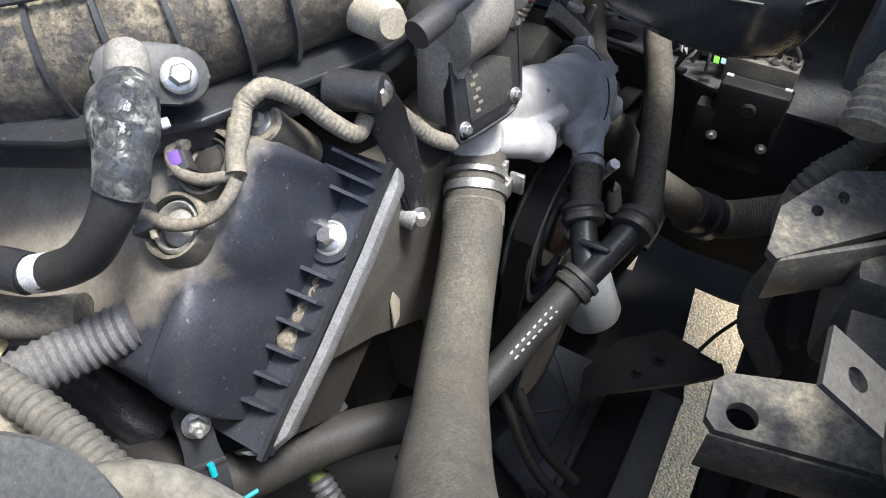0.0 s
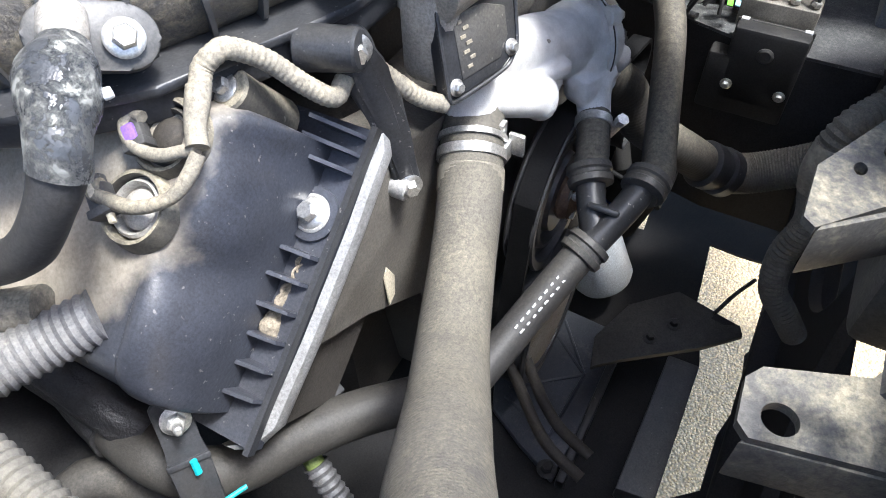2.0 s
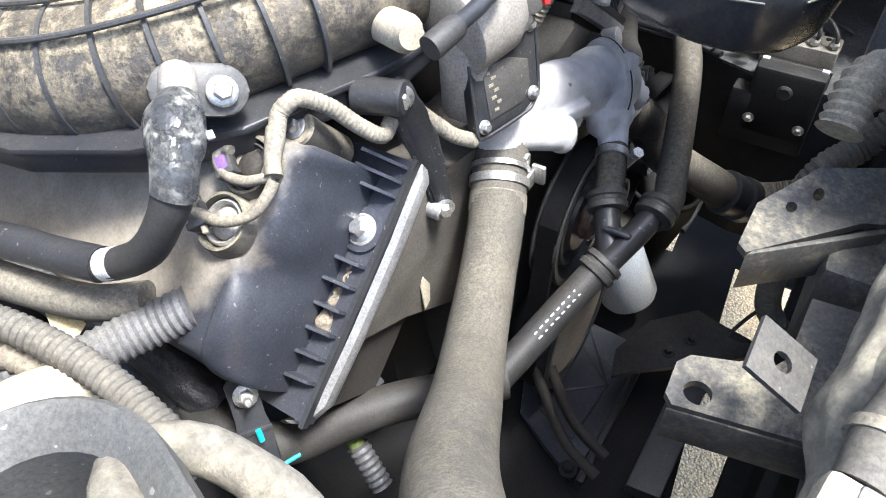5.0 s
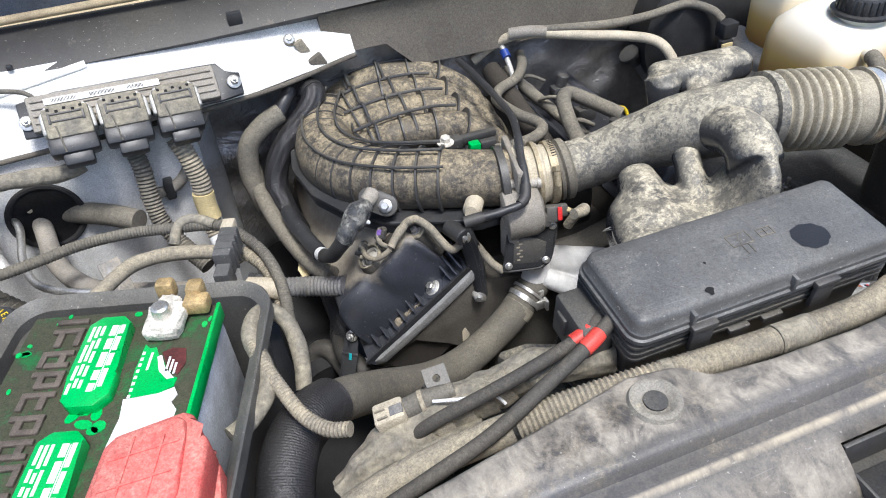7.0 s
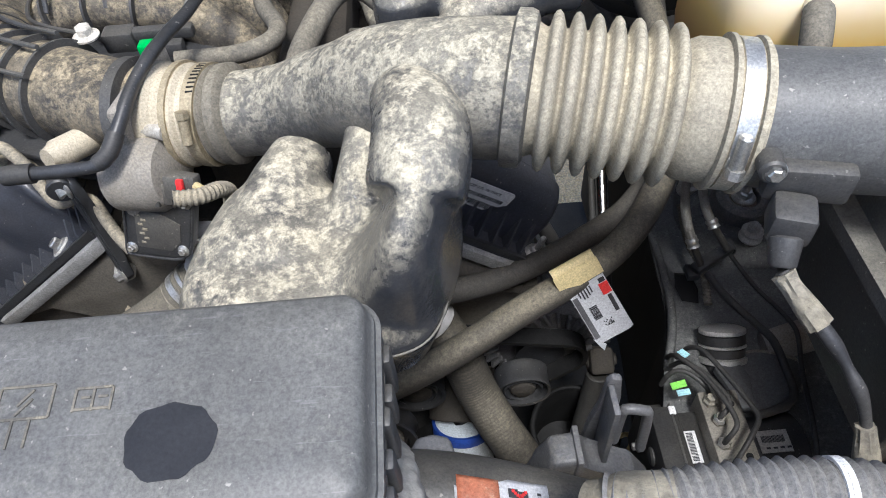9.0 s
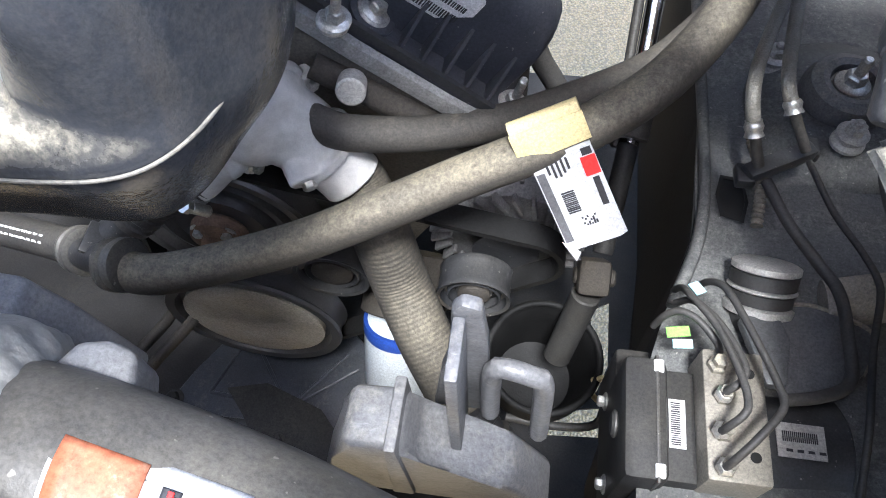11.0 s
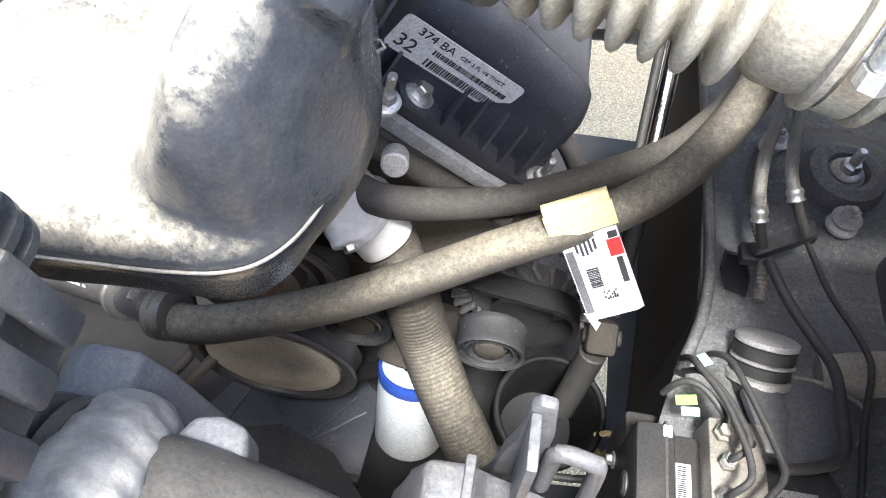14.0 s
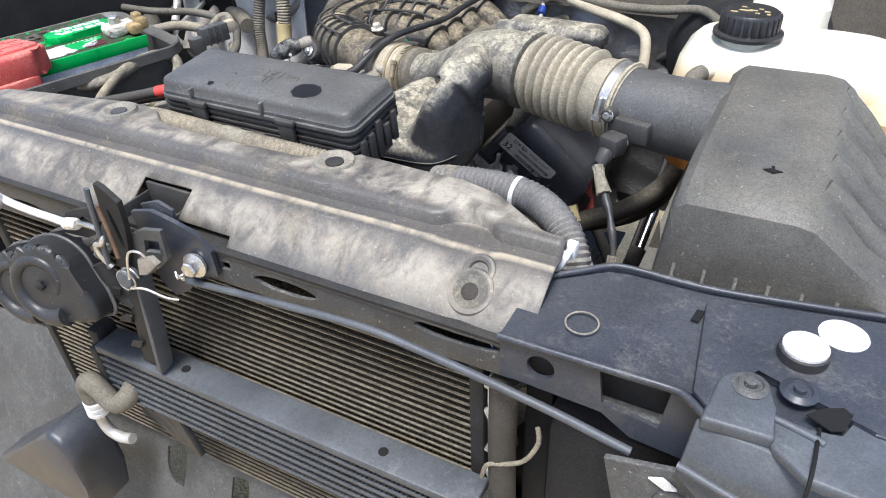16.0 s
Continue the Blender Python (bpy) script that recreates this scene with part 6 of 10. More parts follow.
part("vacuum_port", join(lathe([(0.0115, 0), (0.0125, 0.004), (0.0125, 0.040), (0.0105, 0.043), (0.0085, 0.050)], (-0.108, 0.505, 0.975), (-0.45, -0.80, 0.25), 26)), TAN, man, "dusty tan vacuum valve")
bolt((-0.117, 0.587, 1.020), (0, 0, 1), 0.0075, man, CORRODED)
# ---- hoses ----
def hose(name, points, r, mat, label, category="hose", **kw):
    return piece(name, tube(points, r, **kw), mat, label, category)


upper = thing("upper_radiator_hose", (-0.2, 0.38, 0.76), "thick dusty grey rubber radiator hose with a spring clamp", "hose")
part("hose", tube([(-0.036, 0.452, 0.845), (-0.062, 0.440, 0.830), (-0.095, 0.425, 0.812), (-0.140, 0.408, 0.797), (-0.190, 0.388, 0.795), (-0.245, 0.362, 0.820), (-0.310, 0.330, 0.872), (-0.352, 0.300, 0.915), (-0.385, 0.275, 0.942)], 0.0228, n=28, step=0.005, radii=[1.0, 1.0, 0.98, 1.0, 1.02, 1.05, 1.08, 1.08, 1.08], ridge=0.00009, pitch=0.0030), RUBBER_RIB, upper)
part("braided_sleeve", tube([(-0.372, 0.286, 0.934), (-0.395, 0.266, 0.948), (-0.418, 0.240, 0.952), (-0.435, 0.205, 0.945), (-0.448, 0.160, 0.925)], 0.0285, n=40, ridge=0.0002, pitch=0.0024, spiral=True), BRAID, upper, "black braided hose sleeve")
part("hose_end", tube([(-0.440, 0.185, 0.938), (-0.452, 0.14, 0.915), (-0.458, 0.08, 0.88)], 0.026, n=24), RUBBER, upper)
cd = Vector((-0.62, -0.28, -0.42)).normalized()
cp = Vector((-0.066, 0.438, 0.8275))
band = clamp_band(cp, cd, 0.0236, 0.007, upper, STEEL, name="spring_clamp")
clamp_band(cp - cd * 0.012, cd, 0.0236, 0.004, upper, STEEL, name="spring_clamp")
part("clamp_ear", join(box(-0.050, 0.420, 0.826, 0.014, 0.006, 0.016, 0.001), box(-0.043, 0.414, 0.830, 0.004, 0.012, 0.018, 0.001), box(-0.046, 0.424, 0.842, 0.008, 0.004, 0.012, 0.001)), STEEL, band)
part("tape_band", tube([cp + cd * 0.010, cp + cd * 0.026], 0.0236, n=28), TAPE, upper)

for end, d, r, back in (((0.0223, 0.4283, 0.8247), (0.80, -0.56, -0.18), 0.0112, 0.045), ((0.0351, 0.4189, 0.8295), (0.80, -0.50, -0.10), 0.0062, 0.030)):
    part("open_port", lathe([(r * 0.9, -back), (r * 0.9, -0.008), (r * 0.98, -0.006), (r, -0.001), (r * 0.97, 0.0), (r * 0.72, 0.0), (r * 0.70, -0.002), (r * 0.68, -0.02), (0.0, -0.022)], end, Vector(d).normalized(), 28), CASTING, tst)
# heater circuit with its Y connector
heat = thing("heater_hose", (0.15, 0.36, 0.75), "dusty rubber heater hose running from a Y connector to the firewall", "hose")
part("hose", tube([(0.022, 0.331, 0.762), (0.050, 0.3265, 0.762), (0.085, 0.335, 0.764), (0.150, 0.352, 0.780), (0.205, 0.369, 0.801), (0.254, 0.390, 0.815), (0.333, 0.420, 0.842), (0.385, 0.470, 0.850), (0.425, 0.540, 0.870), (0.440, 0.64, 0.90), (0.43, 0.80, 0.95)], 0.0142, n=24, step=0.006), HEATER, heat)
part("hose", tube([(0.074, 0.3925, 0.7830), (0.062, 0.388, 0.778), (0.044, 0.381, 0.771), (0.020, 0.373, 0.761)], 0.0140, n=28, ridge=0.00022, pitch=0.0042), HEATER, heat)
part("hose", tube([(-0.030, 0.358, 0.7265), (-0.075, 0.371, 0.712), (-0.140, 0.388, 0.693), (-0.220, 0.410, 0.672)], 0.0140, n=24, step=0.006), RUBBER_CLEAN, heat)
yj = join(tube([(0.034, 0.3295, 0.767), (0.010, 0.338, 0.752), (-0.030, 0.356, 0.728)], 0.0120, n=22), tube([(0.030, 0.3765, 0.766), (0.010, 0.367, 0.752), (-0.012, 0.353, 0.736)], 0.0120, n=22), box(0.006, 0.352, 0.7500, 0.034, 0.026, 0.005, 0.002, Matrix.Rotation(radians(38), 4, "Y")))
part("y_connector", yj, PLASTIC_CLEAN, heat, "black plastic Y connector")
for p, q in (((0.031, 0.3300, 0.7650), (0.9, -0.1, 0.30)), ((0.024, 0.3745, 0.7620), (0.70, 0.45, 0.45)), ((-0.025, 0.3560, 0.7290), (-0.80, 0.35, -0.48))):
    part("collar", lathe([(0.0160, -0.009), (0.0184, -0.008), (0.0190, -0.003), (0.0172, -0.0015), (0.0172, 0.0015), (0.0190, 0.003), (0.0184, 0.008), (0.0160, 0.009)], p, q, 36), PLASTIC, heat)
clamp_band((0.0665, 0.3898, 0.7800), (-0.80, -0.30, -0.33), 0.0146, 0.0075, heat, STEEL, screw=(0.6, -0.7, -0.2), name="spring_clamp")
rng = random.Random(3)
marks = []
for row in range(2):
    for k in range(8):
        p = Vector((-0.060, 0.3668, 0.7166)).lerp(Vector((-0.115, 0.3814, 0.7003)), k / 8)
        b = box(0, 0, 0, 0.0035 + 0.003 * rng.random(), 0.0016, 0.0006, 0)
        b.transform(aim(p + Vector((-0.002, -0.008, 0.0118)) + Vector((0, 0.005 * row, 0.002 * row)), (0, -0.4, 0.9)) @ Matrix.Rotation(radians(-10), 4, "Z"))
        marks.append(b)
part("printed_mark", join(*marks), LABEL, heat)

rh = hose("heater_return_hose", [(0.120, 0.440, 0.815), (0.150, 0.426, 0.816), (0.181, 0.423, 0.810), (0.245, 0.450, 0.790), (0.319, 0.480, 0.795), (0.392, 0.519, 0.815), (0.43, 0.58, 0.86), (0.45, 0.80, 0.96)], 0.0125, RUBBER_DARK, "black rubber hose curving past the alternator", n=22, step=0.006)
part("hose_clamp", tube([(0.1235, 0.4385, 0.8151), (0.131, 0.4350, 0.8153)], 0.0138, n=24, step=0.003), STEEL, rh)
low_h = thing("lower_radiator_hose", (0.22, 0.34, 0.68), "thick ribbed grey rubber hose from thermostat to lower radiator", "hose")
part("hose", tube([(0.166, 0.427, 0.768), (0.176, 0.420, 0.752), (0.192, 0.398, 0.733), (0.207, 0.379, 0.690), (0.228, 0.350, 0.658), (0.249, 0.325, 0.632), (0.266, 0.304, 0.610)], 0.0225, n=36, ridge=0.00016, pitch=0.004), HEATER, low_h)
part("coupling", join(lathe([(0.024, 0), (0.028, 0.003), (0.028, 0.016), (0.025, 0.018), (0.025, 0.028), (0.029, 0.030), (0.029, 0.044), (0.025, 0.046)], (0.262, 0.308, 0.614), (0.45, -0.52, -0.45), 32)), PLASTIC_CLEAN, low_h, "ridged black hose coupling")
part("hose", tube([(0.283, 0.284, 0.592), (0.305, 0.255, 0.585), (0.318, 0.215, 0.600), (0.318, 0.17, 0.63), (0.31, 0.10, 0.66)], 0.024, n=30, ridge=0.0005, pitch=0.004), RUBBER, low_h)

# hanging maker's tag on the heater hose
def parts_tag():
    tg = thing("parts_tag", (0.32, 0.385, 0.80), "white paper parts tag with red mark and barcodes on the hose", "tag")
    a, b, c, d = Vector((0.2855, 0.397, 0.845)), Vector((0.3235, 0.407, 0.861)), Vector((0.363, 0.383, 0.784)), Vector((0.327, 0.374, 0.768))
    x = (b - a).normalized()
    y = ((c + d - a - b) / 2)
    ln = y.length
    y = (y - x * y.dot(x)).normalized()
    n = x.cross(y)
    w = (b - a).length
    m = Matrix.Translation(a) @ Matrix((x, y, n)).transposed().to_4x4()
    part("fold", prism([(-0.001, -0.006), (w + 0.001, -0.006), (w + 0.001, 0.013), (-0.001, 0.015)], 0.0012, m @ Matrix.Translation((0, 0, -0.0022)), 0.0003), YELLOW_PAPER, tg, "yellowed sticky fold")
    part("fold", tube([m @ Vector((0, -0.006, 0.004)), m @ Vector((w, -0.006, 0.004))], 0.0055, n=14), YELLOW_PAPER, tg)
    part("paper", prism([(0.004, 0.016), (w - 0.001, 0.015), (w + 0.001, ln - 0.002), (w - 0.004, ln), (0.010, ln), (0.009, ln + 0.004), (0.004, ln - 0.006)], 0.0010, m @ Matrix.Translation((0, 0, -0.0012))), TAG_PAPER, tg)
    part("corner_curl", prism([(0.003, ln - 0.012), (0.012, ln - 0.001), (0.007, ln + 0.006)], 0.0008, m @ Matrix.Translation((0, 0, -0.004)) @ Matrix.Rotation(radians(14), 4, "Y")), TAG_PAPER, tg)
    def mark(mat, name, *rects):
        bms = []
        for x0, y0, x1, y1 in rects:
            b = prism([(x0, y0), (x1, y0), (x1, y1), (x0, y1)], 0.0005, m @ Matrix.Translation((0, 0, -0.0017)))
            bms.append(b)
        part(name, join(*bms), mat, tg)
    mark(RED_INK, "red_mark", (w - 0.010, 0.024, w - 0.001, 0.038))
    mark(INK, "black_mark", (w - 0.008, 0.018, w - 0.002, 0.023), (w - 0.007, 0.040, w - 0.003, 0.062))
    rng = random.Random(6)
    bars = []
    yy = 0.044
    while yy < 0.060:
        h = 0.0004 + 0.0007 * rng.random()
        bars.append((0.014, yy, 0.022, yy + h))
        yy += h + 0.0004 + 0.0005 * rng.random()
    mark(INK, "barcode", *bars)
    mark(GREY_FIELD, "grey_field", (0.0048, 0.026, 0.0100, ln - 0.008))
    mark(INK, "text_bar", *[(0.012 + 0.003 * k, 0.020, 0.0135 + 0.003 * k, 0.020 + 0.008 + 0.005 * rng.random()) for k in range(5)])
    mark(INK, "code_block", *[(0.020 + 0.0016 * (k % 6), 0.066 + 0.0016 * (k // 6), 0.0212 + 0.0016 * (k % 6), 0.0672 + 0.0016 * (k // 6)) for k in range(30) if rng.random() < 0.55])


parts_tag()

def oriented(sx, sy, sz, at, d, roll=0.0, bevel=0.002):
    b = box(0, 0, 0, sx, sy, sz, bevel)
    x = Vector(d).normalized()
    y = Vector((0, 0, 1)).cross(x).normalized()
    z = x.cross(y)
    b.transform(Matrix.Translation(at) @ Matrix((x, y, z)).transposed().to_4x4() @ Matrix.Rotation(radians(roll), 4, "X"))
    return b


# passenger side lower hose with foam and strap
lowp = thing("lower_coolant_hose", (-0.30, 0.47, 0.70), "black foam-wrapped hose strapped below the valve cover", "hose")
part("hose", tube([(-0.15, 0.385, 0.69), (-0.187, 0.421, 0.692), (-0.219, 0.450, 0.697), (-0.255, 0.474, 0.703), (-0.293, 0.490, 0.714), (-0.313, 0.505, 0.726), (-0.321, 0.525, 0.734), (-0.321, 0.545, 0.737), (-0.318, 0.566, 0.734), (-0.312, 0.590, 0.728)], 0.0172, n=28, step=0.005), LOWER_HOSE, lowp)
part("braided_sleeve", tube([(-0.3175, 0.568, 0.7335), (-0.312, 0.592, 0.728), (-0.302, 0.635, 0.724), (-0.287, 0.700, 0.724), (-0.268, 0.77, 0.728)], 0.0196, n=80, step=0.002, folds=0.0008), BRAID, lowp, "frayed black braided sleeve")
lowpipe = thing("elbow_pipe", (-0.345, 0.58, 0.70), "dusty dark pipe elbow under the strapped hose", "pipe")
part("pipe", tube([(-0.385, 0.585, 0.66), (-0.368, 0.592, 0.685), (-0.351, 0.588, 0.698), (-0.337, 0.570, 0.697), (-0.325, 0.535, 0.685), (-0.315, 0.50, 0.67)], 0.0155, n=24), RUBBER_DARK, lowpipe)
sens = thing("green_banded_sensor", (-0.258, 0.465, 0.66), "grey sensor plug with a green band below the hose", "sensor")
part("band", cyl((-0.2535, 0.476, 0.672), (-0.257, 0.467, 0.662), 0.0075, n=20), GREEN_WIRE, sens)
part("body", tube([(-0.256, 0.469, 0.664), (-0.260, 0.458, 0.654), (-0.266, 0.44, 0.636)], 0.0095, n=20, ridge=0.0008, pitch=0.006), ALT, sens)
blk = thing("black_wire_plug", (-0.225, 0.49, 0.69), "black wire plug clipped beside the timing cover", "plug")
part("shell", join(oriented(0.034, 0.020, 0.018, (-0.224, 0.490, 0.686), (0.7, -0.15, -0.1), 20, 0.003), oriented(0.020, 0.024, 0.012, (-0.212, 0.487, 0.692), (0.7, -0.15, -0.1), 20, 0.002)), PLASTIC_CLEAN, blk)
part("ridge", join(*[oriented(0.003, 0.022, 0.003, (-0.230 + 0.006 * k, 0.491 - 0.001 * k, 0.6965 - 0.0005 * k), (0.7, -0.15, -0.1), 20, 0.0005) for k in range(4)]), PLASTIC, blk)
ls_u = Vector((-0.35, -0.42, -0.84)).normalized()
ls_n = (Vector((-0.30, -0.60, 0.70)) - ls_u * ls_u.dot(Vector((-0.30, -0.60, 0.70)))).normalized()
ls_m = Matrix.Translation((-0.311, 0.503, 0.797)) @ Matrix((ls_u, ls_n.cross(ls_u), ls_n)).transposed().to_4x4()
part("strap", join(prism([(-0.012, -0.006), (-0.008, -0.011), (0.020, -0.0105), (0.030, -0.012), (0.070, -0.012), (0.070, 0.012), (0.030, 0.012), (0.020, 0.0105), (-0.008, 0.011), (-0.012, 0.006)], 0.005, ls_m @ Matrix.Translation((0, 0, -0.008)), 0.0015)), PLASTIC_CLEAN, lowp)
part("strap_ridge", prism([(0.028, -0.0125), (0.032, -0.0125), (0.032, 0.0125), (0.028, 0.0125)], 0.003, ls_m @ Matrix.Translation((0, 0, -0.004)), 0.0008), PLASTIC_CLEAN, lowp)
bolt((-0.3105, 0.5015, 0.7965), ls_n, 0.0055, lowp, STEEL, stud=0.018)
part("paint_mark", tube([(-0.320, 0.4875, 0.776), (-0.3225, 0.484, 0.768)], 0.0022, n=8), TEAL, lowp)
part("paint_mark", tube([(-0.330, 0.470, 0.752), (-0.312, 0.462, 0.752)], 0.0016, n=8), TEAL, lowp)
hose("dipstick_pipe", [(-0.245, 0.484, 0.708), (-0.265, 0.488, 0.715), (-0.2788, 0.4921, 0.7204), (-0.296, 0.500, 0.726)], 0.0075, TAN, "short pale aluminium pipe below the gasket edge", "pipe")

# breather hose from the manifold port
br = thing("breather_hose", (-0.27, 0.56, 0.88), "oily black breather hose hanging from the manifold", "hose")
part("elbow", tube([(-0.252, 0.536, 0.993), (-0.262, 0.527, 0.991), (-0.274, 0.517, 0.986), (-0.286, 0.510, 0.978), (-0.294, 0.510, 0.967)], 0.0138, n=28, step=0.0025, radii=[0.80, 1.12, 1.12, 0.95, 0.90], lump=0.0034), OILY, br, "shiny oil-soaked elbow")
part("valve_nub", lathe([(0.0026, 0), (0.0028, 0.002), (0.0024, 0.004)], (-0.2590, 0.5125, 0.981), (0.75, -0.5, 0.1), 16), LABEL, br)
part("hose", tube([(-0.290, 0.509, 0.972), (-0.300, 0.513, 0.955), (-0.310, 0.527, 0.932), (-0.318, 0.552, 0.914), (-0.324, 0.575, 0.904)], 0.0104, n=24, step=0.004, radii=[1.1, 1.0, 1.0, 0.95, 0.95], lump=0.0010), RUBBER_CLEAN, br)
part("paint_mark", tube([(-0.3185, 0.5545, 0.9125), (-0.3215, 0.565, 0.908)], 0.0104, n=18), LABEL, br)
part("pipe", tube([(-0.322, 0.570, 0.906), (-0.333, 0.615, 0.905), (-0.342, 0.66, 0.905), (-0.345, 0.69, 0.905)], 0.0115, n=18, lump=0.001), PLASTIC_CLEAN, br)

# grey conduits of the passenger side
hose("ribbed_conduit", [(-0.300, 0.536, 0.862), (-0.325, 0.552, 0.858), (-0.355, 0.565, 0.858), (-0.392, 0.572, 0.865), (-0.43, 0.585, 0.88)], 0.0145, CONDUIT, "thick ribbed grey conduit entering the valve cover side", "conduit", n=22, ridge=0.0008, pitch=0.0056)
hose("grey_pipe", [(-0.312, 0.56, 0.868), (-0.335, 0.60, 0.866), (-0.36, 0.68, 0.88), (-0.375, 0.77, 0.90), (-0.37, 0.86, 0.92)], 0.0125, RUBBER, "dusty grey hose running back along the engine", n=20)
bh = hose("black_braided_hose", [(-0.262, 0.845, 1.022), (-0.252, 0.822, 1.022), (-0.268, 0.806, 1.000), (-0.318, 0.790, 0.960), (-0.345, 0.775, 0.915), (-0.345, 0.745, 0.875), (-0.330, 0.70, 0.835), (-0.315, 0.63, 0.79), (-0.31, 0.55, 0.74)], 0.0185, BRAID, "black braided hose bending down behind the manifold", n=72, step=0.002, lump=0.0008, folds=0.0007)
part("hose_clamp", tube([(-0.2535, 0.826, 1.0222), (-0.252, 0.8185, 1.0215)], 0.0200, n=30, step=0.002), PLASTIC_CLEAN, bh)
part("quick_connector", tube([(-0.275, 0.862, 1.018), (-0.262, 0.845, 1.022), (-0.256, 0.832, 1.0225)], 0.0165, n=24, radii=[0.8, 1.1, 1.0]), PLASTIC, bh, "ribbed black quick connector")
hose("brake_vacuum_elbow", [(-0.285, 0.842, 1.025), (-0.300, 0.828, 1.015), (-0.315, 0.820, 1.000), (-0.335, 0.815, 0.995)], 0.0115, PLASTIC_CLEAN, "black plastic vacuum elbow at the firewall", "fitting", n=18)
hose("fat_grey_hose", [(-0.310, 0.822, 1.000), (-0.340, 0.815, 0.990), (-0.372, 0.805, 0.965), (-0.382, 0.79, 0.92), (-0.372, 0.77, 0.87)], 0.0165, RUBBER, "fat dusty hose behind the manifold", n=20)

# throttle and sensor wiring
hose("sensor_loom", [(-0.215, 0.5085, 0.956), (-0.207, 0.512, 0.962), (-0.200, 0.509, 0.967), (-0.1926, 0.506, 0.967), (-0.179, 0.497, 0.955), (-0.168, 0.485, 0.937), (-0.157, 0.476, 0.925), (-0.141, 0.479, 0.926), (-0.125, 0.473, 0.926), (-0.116, 0.462, 0.913), (-0.1075, 0.452, 0.900), (-0.096, 0.441, 0.891)], 0.0056, LOOM, "ribbed pale grey wiring loom over the valve cover", "wiring loom", n=16, ridge=0.0002, pitch=0.0034)
hose("loom_tape", [(-0.214, 0.509, 0.957), (-0.2216, 0.5053, 0.952), (-0.229, 0.5026, 0.9465), (-0.2361, 0.4975, 0.941)], 0.0064, LOOM, "torn pale tape where the loom splits", "tape", n=16, step=0.002, lump=0.0022, radii=[1.0, 1.05, 1.0, 0.9])
hose("solenoid_wire", [(-0.2354, 0.498, 0.940), (-0.239, 0.506, 0.938), (-0.243, 0.5156, 0.935), (-0.2444, 0.528, 0.934), (-0.2415, 0.538, 0.936), (-0.2365, 0.543, 0.940), (-0.232, 0.541, 0.943), (-0.232, 0.535, 0.943)], 0.0036, LOOM, "taped pale wire looping round the plug well", "wire", n=12, step=0.002, lump=0.0012)
hose("solenoid_wire", [(-0.2375, 0.496, 0.939), (-0.246, 0.496, 0.933), (-0.255, 0.4995, 0.926), (-0.261, 0.508, 0.921), (-0.266, 0.520, 0.918), (-0.267, 0.534, 0.917), (-0.267, 0.544, 0.917), (-0.265, 0.547, 0.9185), (-0.2625, 0.5426, 0.920)], 0.0036, LOOM, "taped pale wire looping round the lower plug well", "wire", n=12, step=0.002, lump=0.0012)
hose("throttle_loom", [(-0.016, 0.402, 0.990), (0.002, 0.408, 0.985), (0.012, 0.424, 0.975), (0.012, 0.440, 0.955), (0.005, 0.450, 0.93)], 0.0065, LOOM, "short grey loom from the throttle plug", "wiring loom", n=14, ridge=0.0005, pitch=0.004)
vacuum = hose("vacuum_line", [(-0.011, 0.800, 1.030), (-0.010, 0.720, 1.034), (-0.010, 0.650, 1.034), (-0.018, 0.582, 1.040), (-0.034, 0.530, 1.042), (-0.048, 0.490, 1.034), (-0.058, 0.455, 1.020), (-0.0695, 0.4345, 1.0055), (-0.098, 0.433, 1.001), (-0.125, 0.434, 1.000), (-0.143, 0.434, 1.000)], 0.0055, PLASTIC_CLEAN, "thin black vacuum line over the throttle body", "hose", n=12, lump=0.0008)
part("end_cap", tube([(-0.128, 0.434, 1.000), (-0.140, 0.434, 1.000), (-0.152, 0.436, 0.998)], 0.0080, n=16), RUBBER_CLEAN, vacuum)
part("sleeve", tube([(-0.060, 0.452, 1.018), (-0.066, 0.439, 1.009), (-0.076, 0.4335, 1.004)], 0.0068, n=14, lump=0.001), RUBBER_CLEAN, vacuum)
# ---- front end ----
def upright(y):
    """A plane that faces forward at depth y: outline points are (x, z)."""
    return Matrix(((1, 0, 0, 0), (0, 0, -1, y), (0, 1, 0, 0), (0, 0, 0, 1)))


support = thing("core_support", (0, 0.13, 0.75), "black upper radiator support with dusty brackets", "radiator support", kind="structure")
part("crossbar", box(-0.0, 0.040, 1.040, 0.80, 0.070, 0.026, 0.006), BLACK_STEEL, support)
part("rear_flange", box(-0.0, 0.100, 0.955, 0.80, 0.010, 0.050, 0.003), APRON, support)
part("fan_shroud", sheet([(-0.36, 0.52), (0.40, 0.52), (0.40, 0.925), (-0.36, 0.925)], [oval(-0.17, 0.75, 0.165, 0.165, 40), oval(0.20, 0.75, 0.165, 0.165, 40)], 0.012, Matrix(((1, 0, 0, 0), (0, 0, 1, 0.165), (0, 1, 0, 0), (0, 0, 0, 1)))), DARK, support)
part("shroud_rim", box(0.02, 0.155, 0.51, 0.76, 0.07, 0.02, 0.004), DARK, support)
for sx in (-1, 1):
    part("end_post", box(sx * 0.415, 0.07, 0.755, 0.03, 0.13, 0.43, 0.006), DARK, support)

# brackets behind the cover
bk = thing("mounting_bracket", (-0.27, 0.20, 0.93), "dust-caked black steel bracket with a round hole", "bracket", "support brackets")
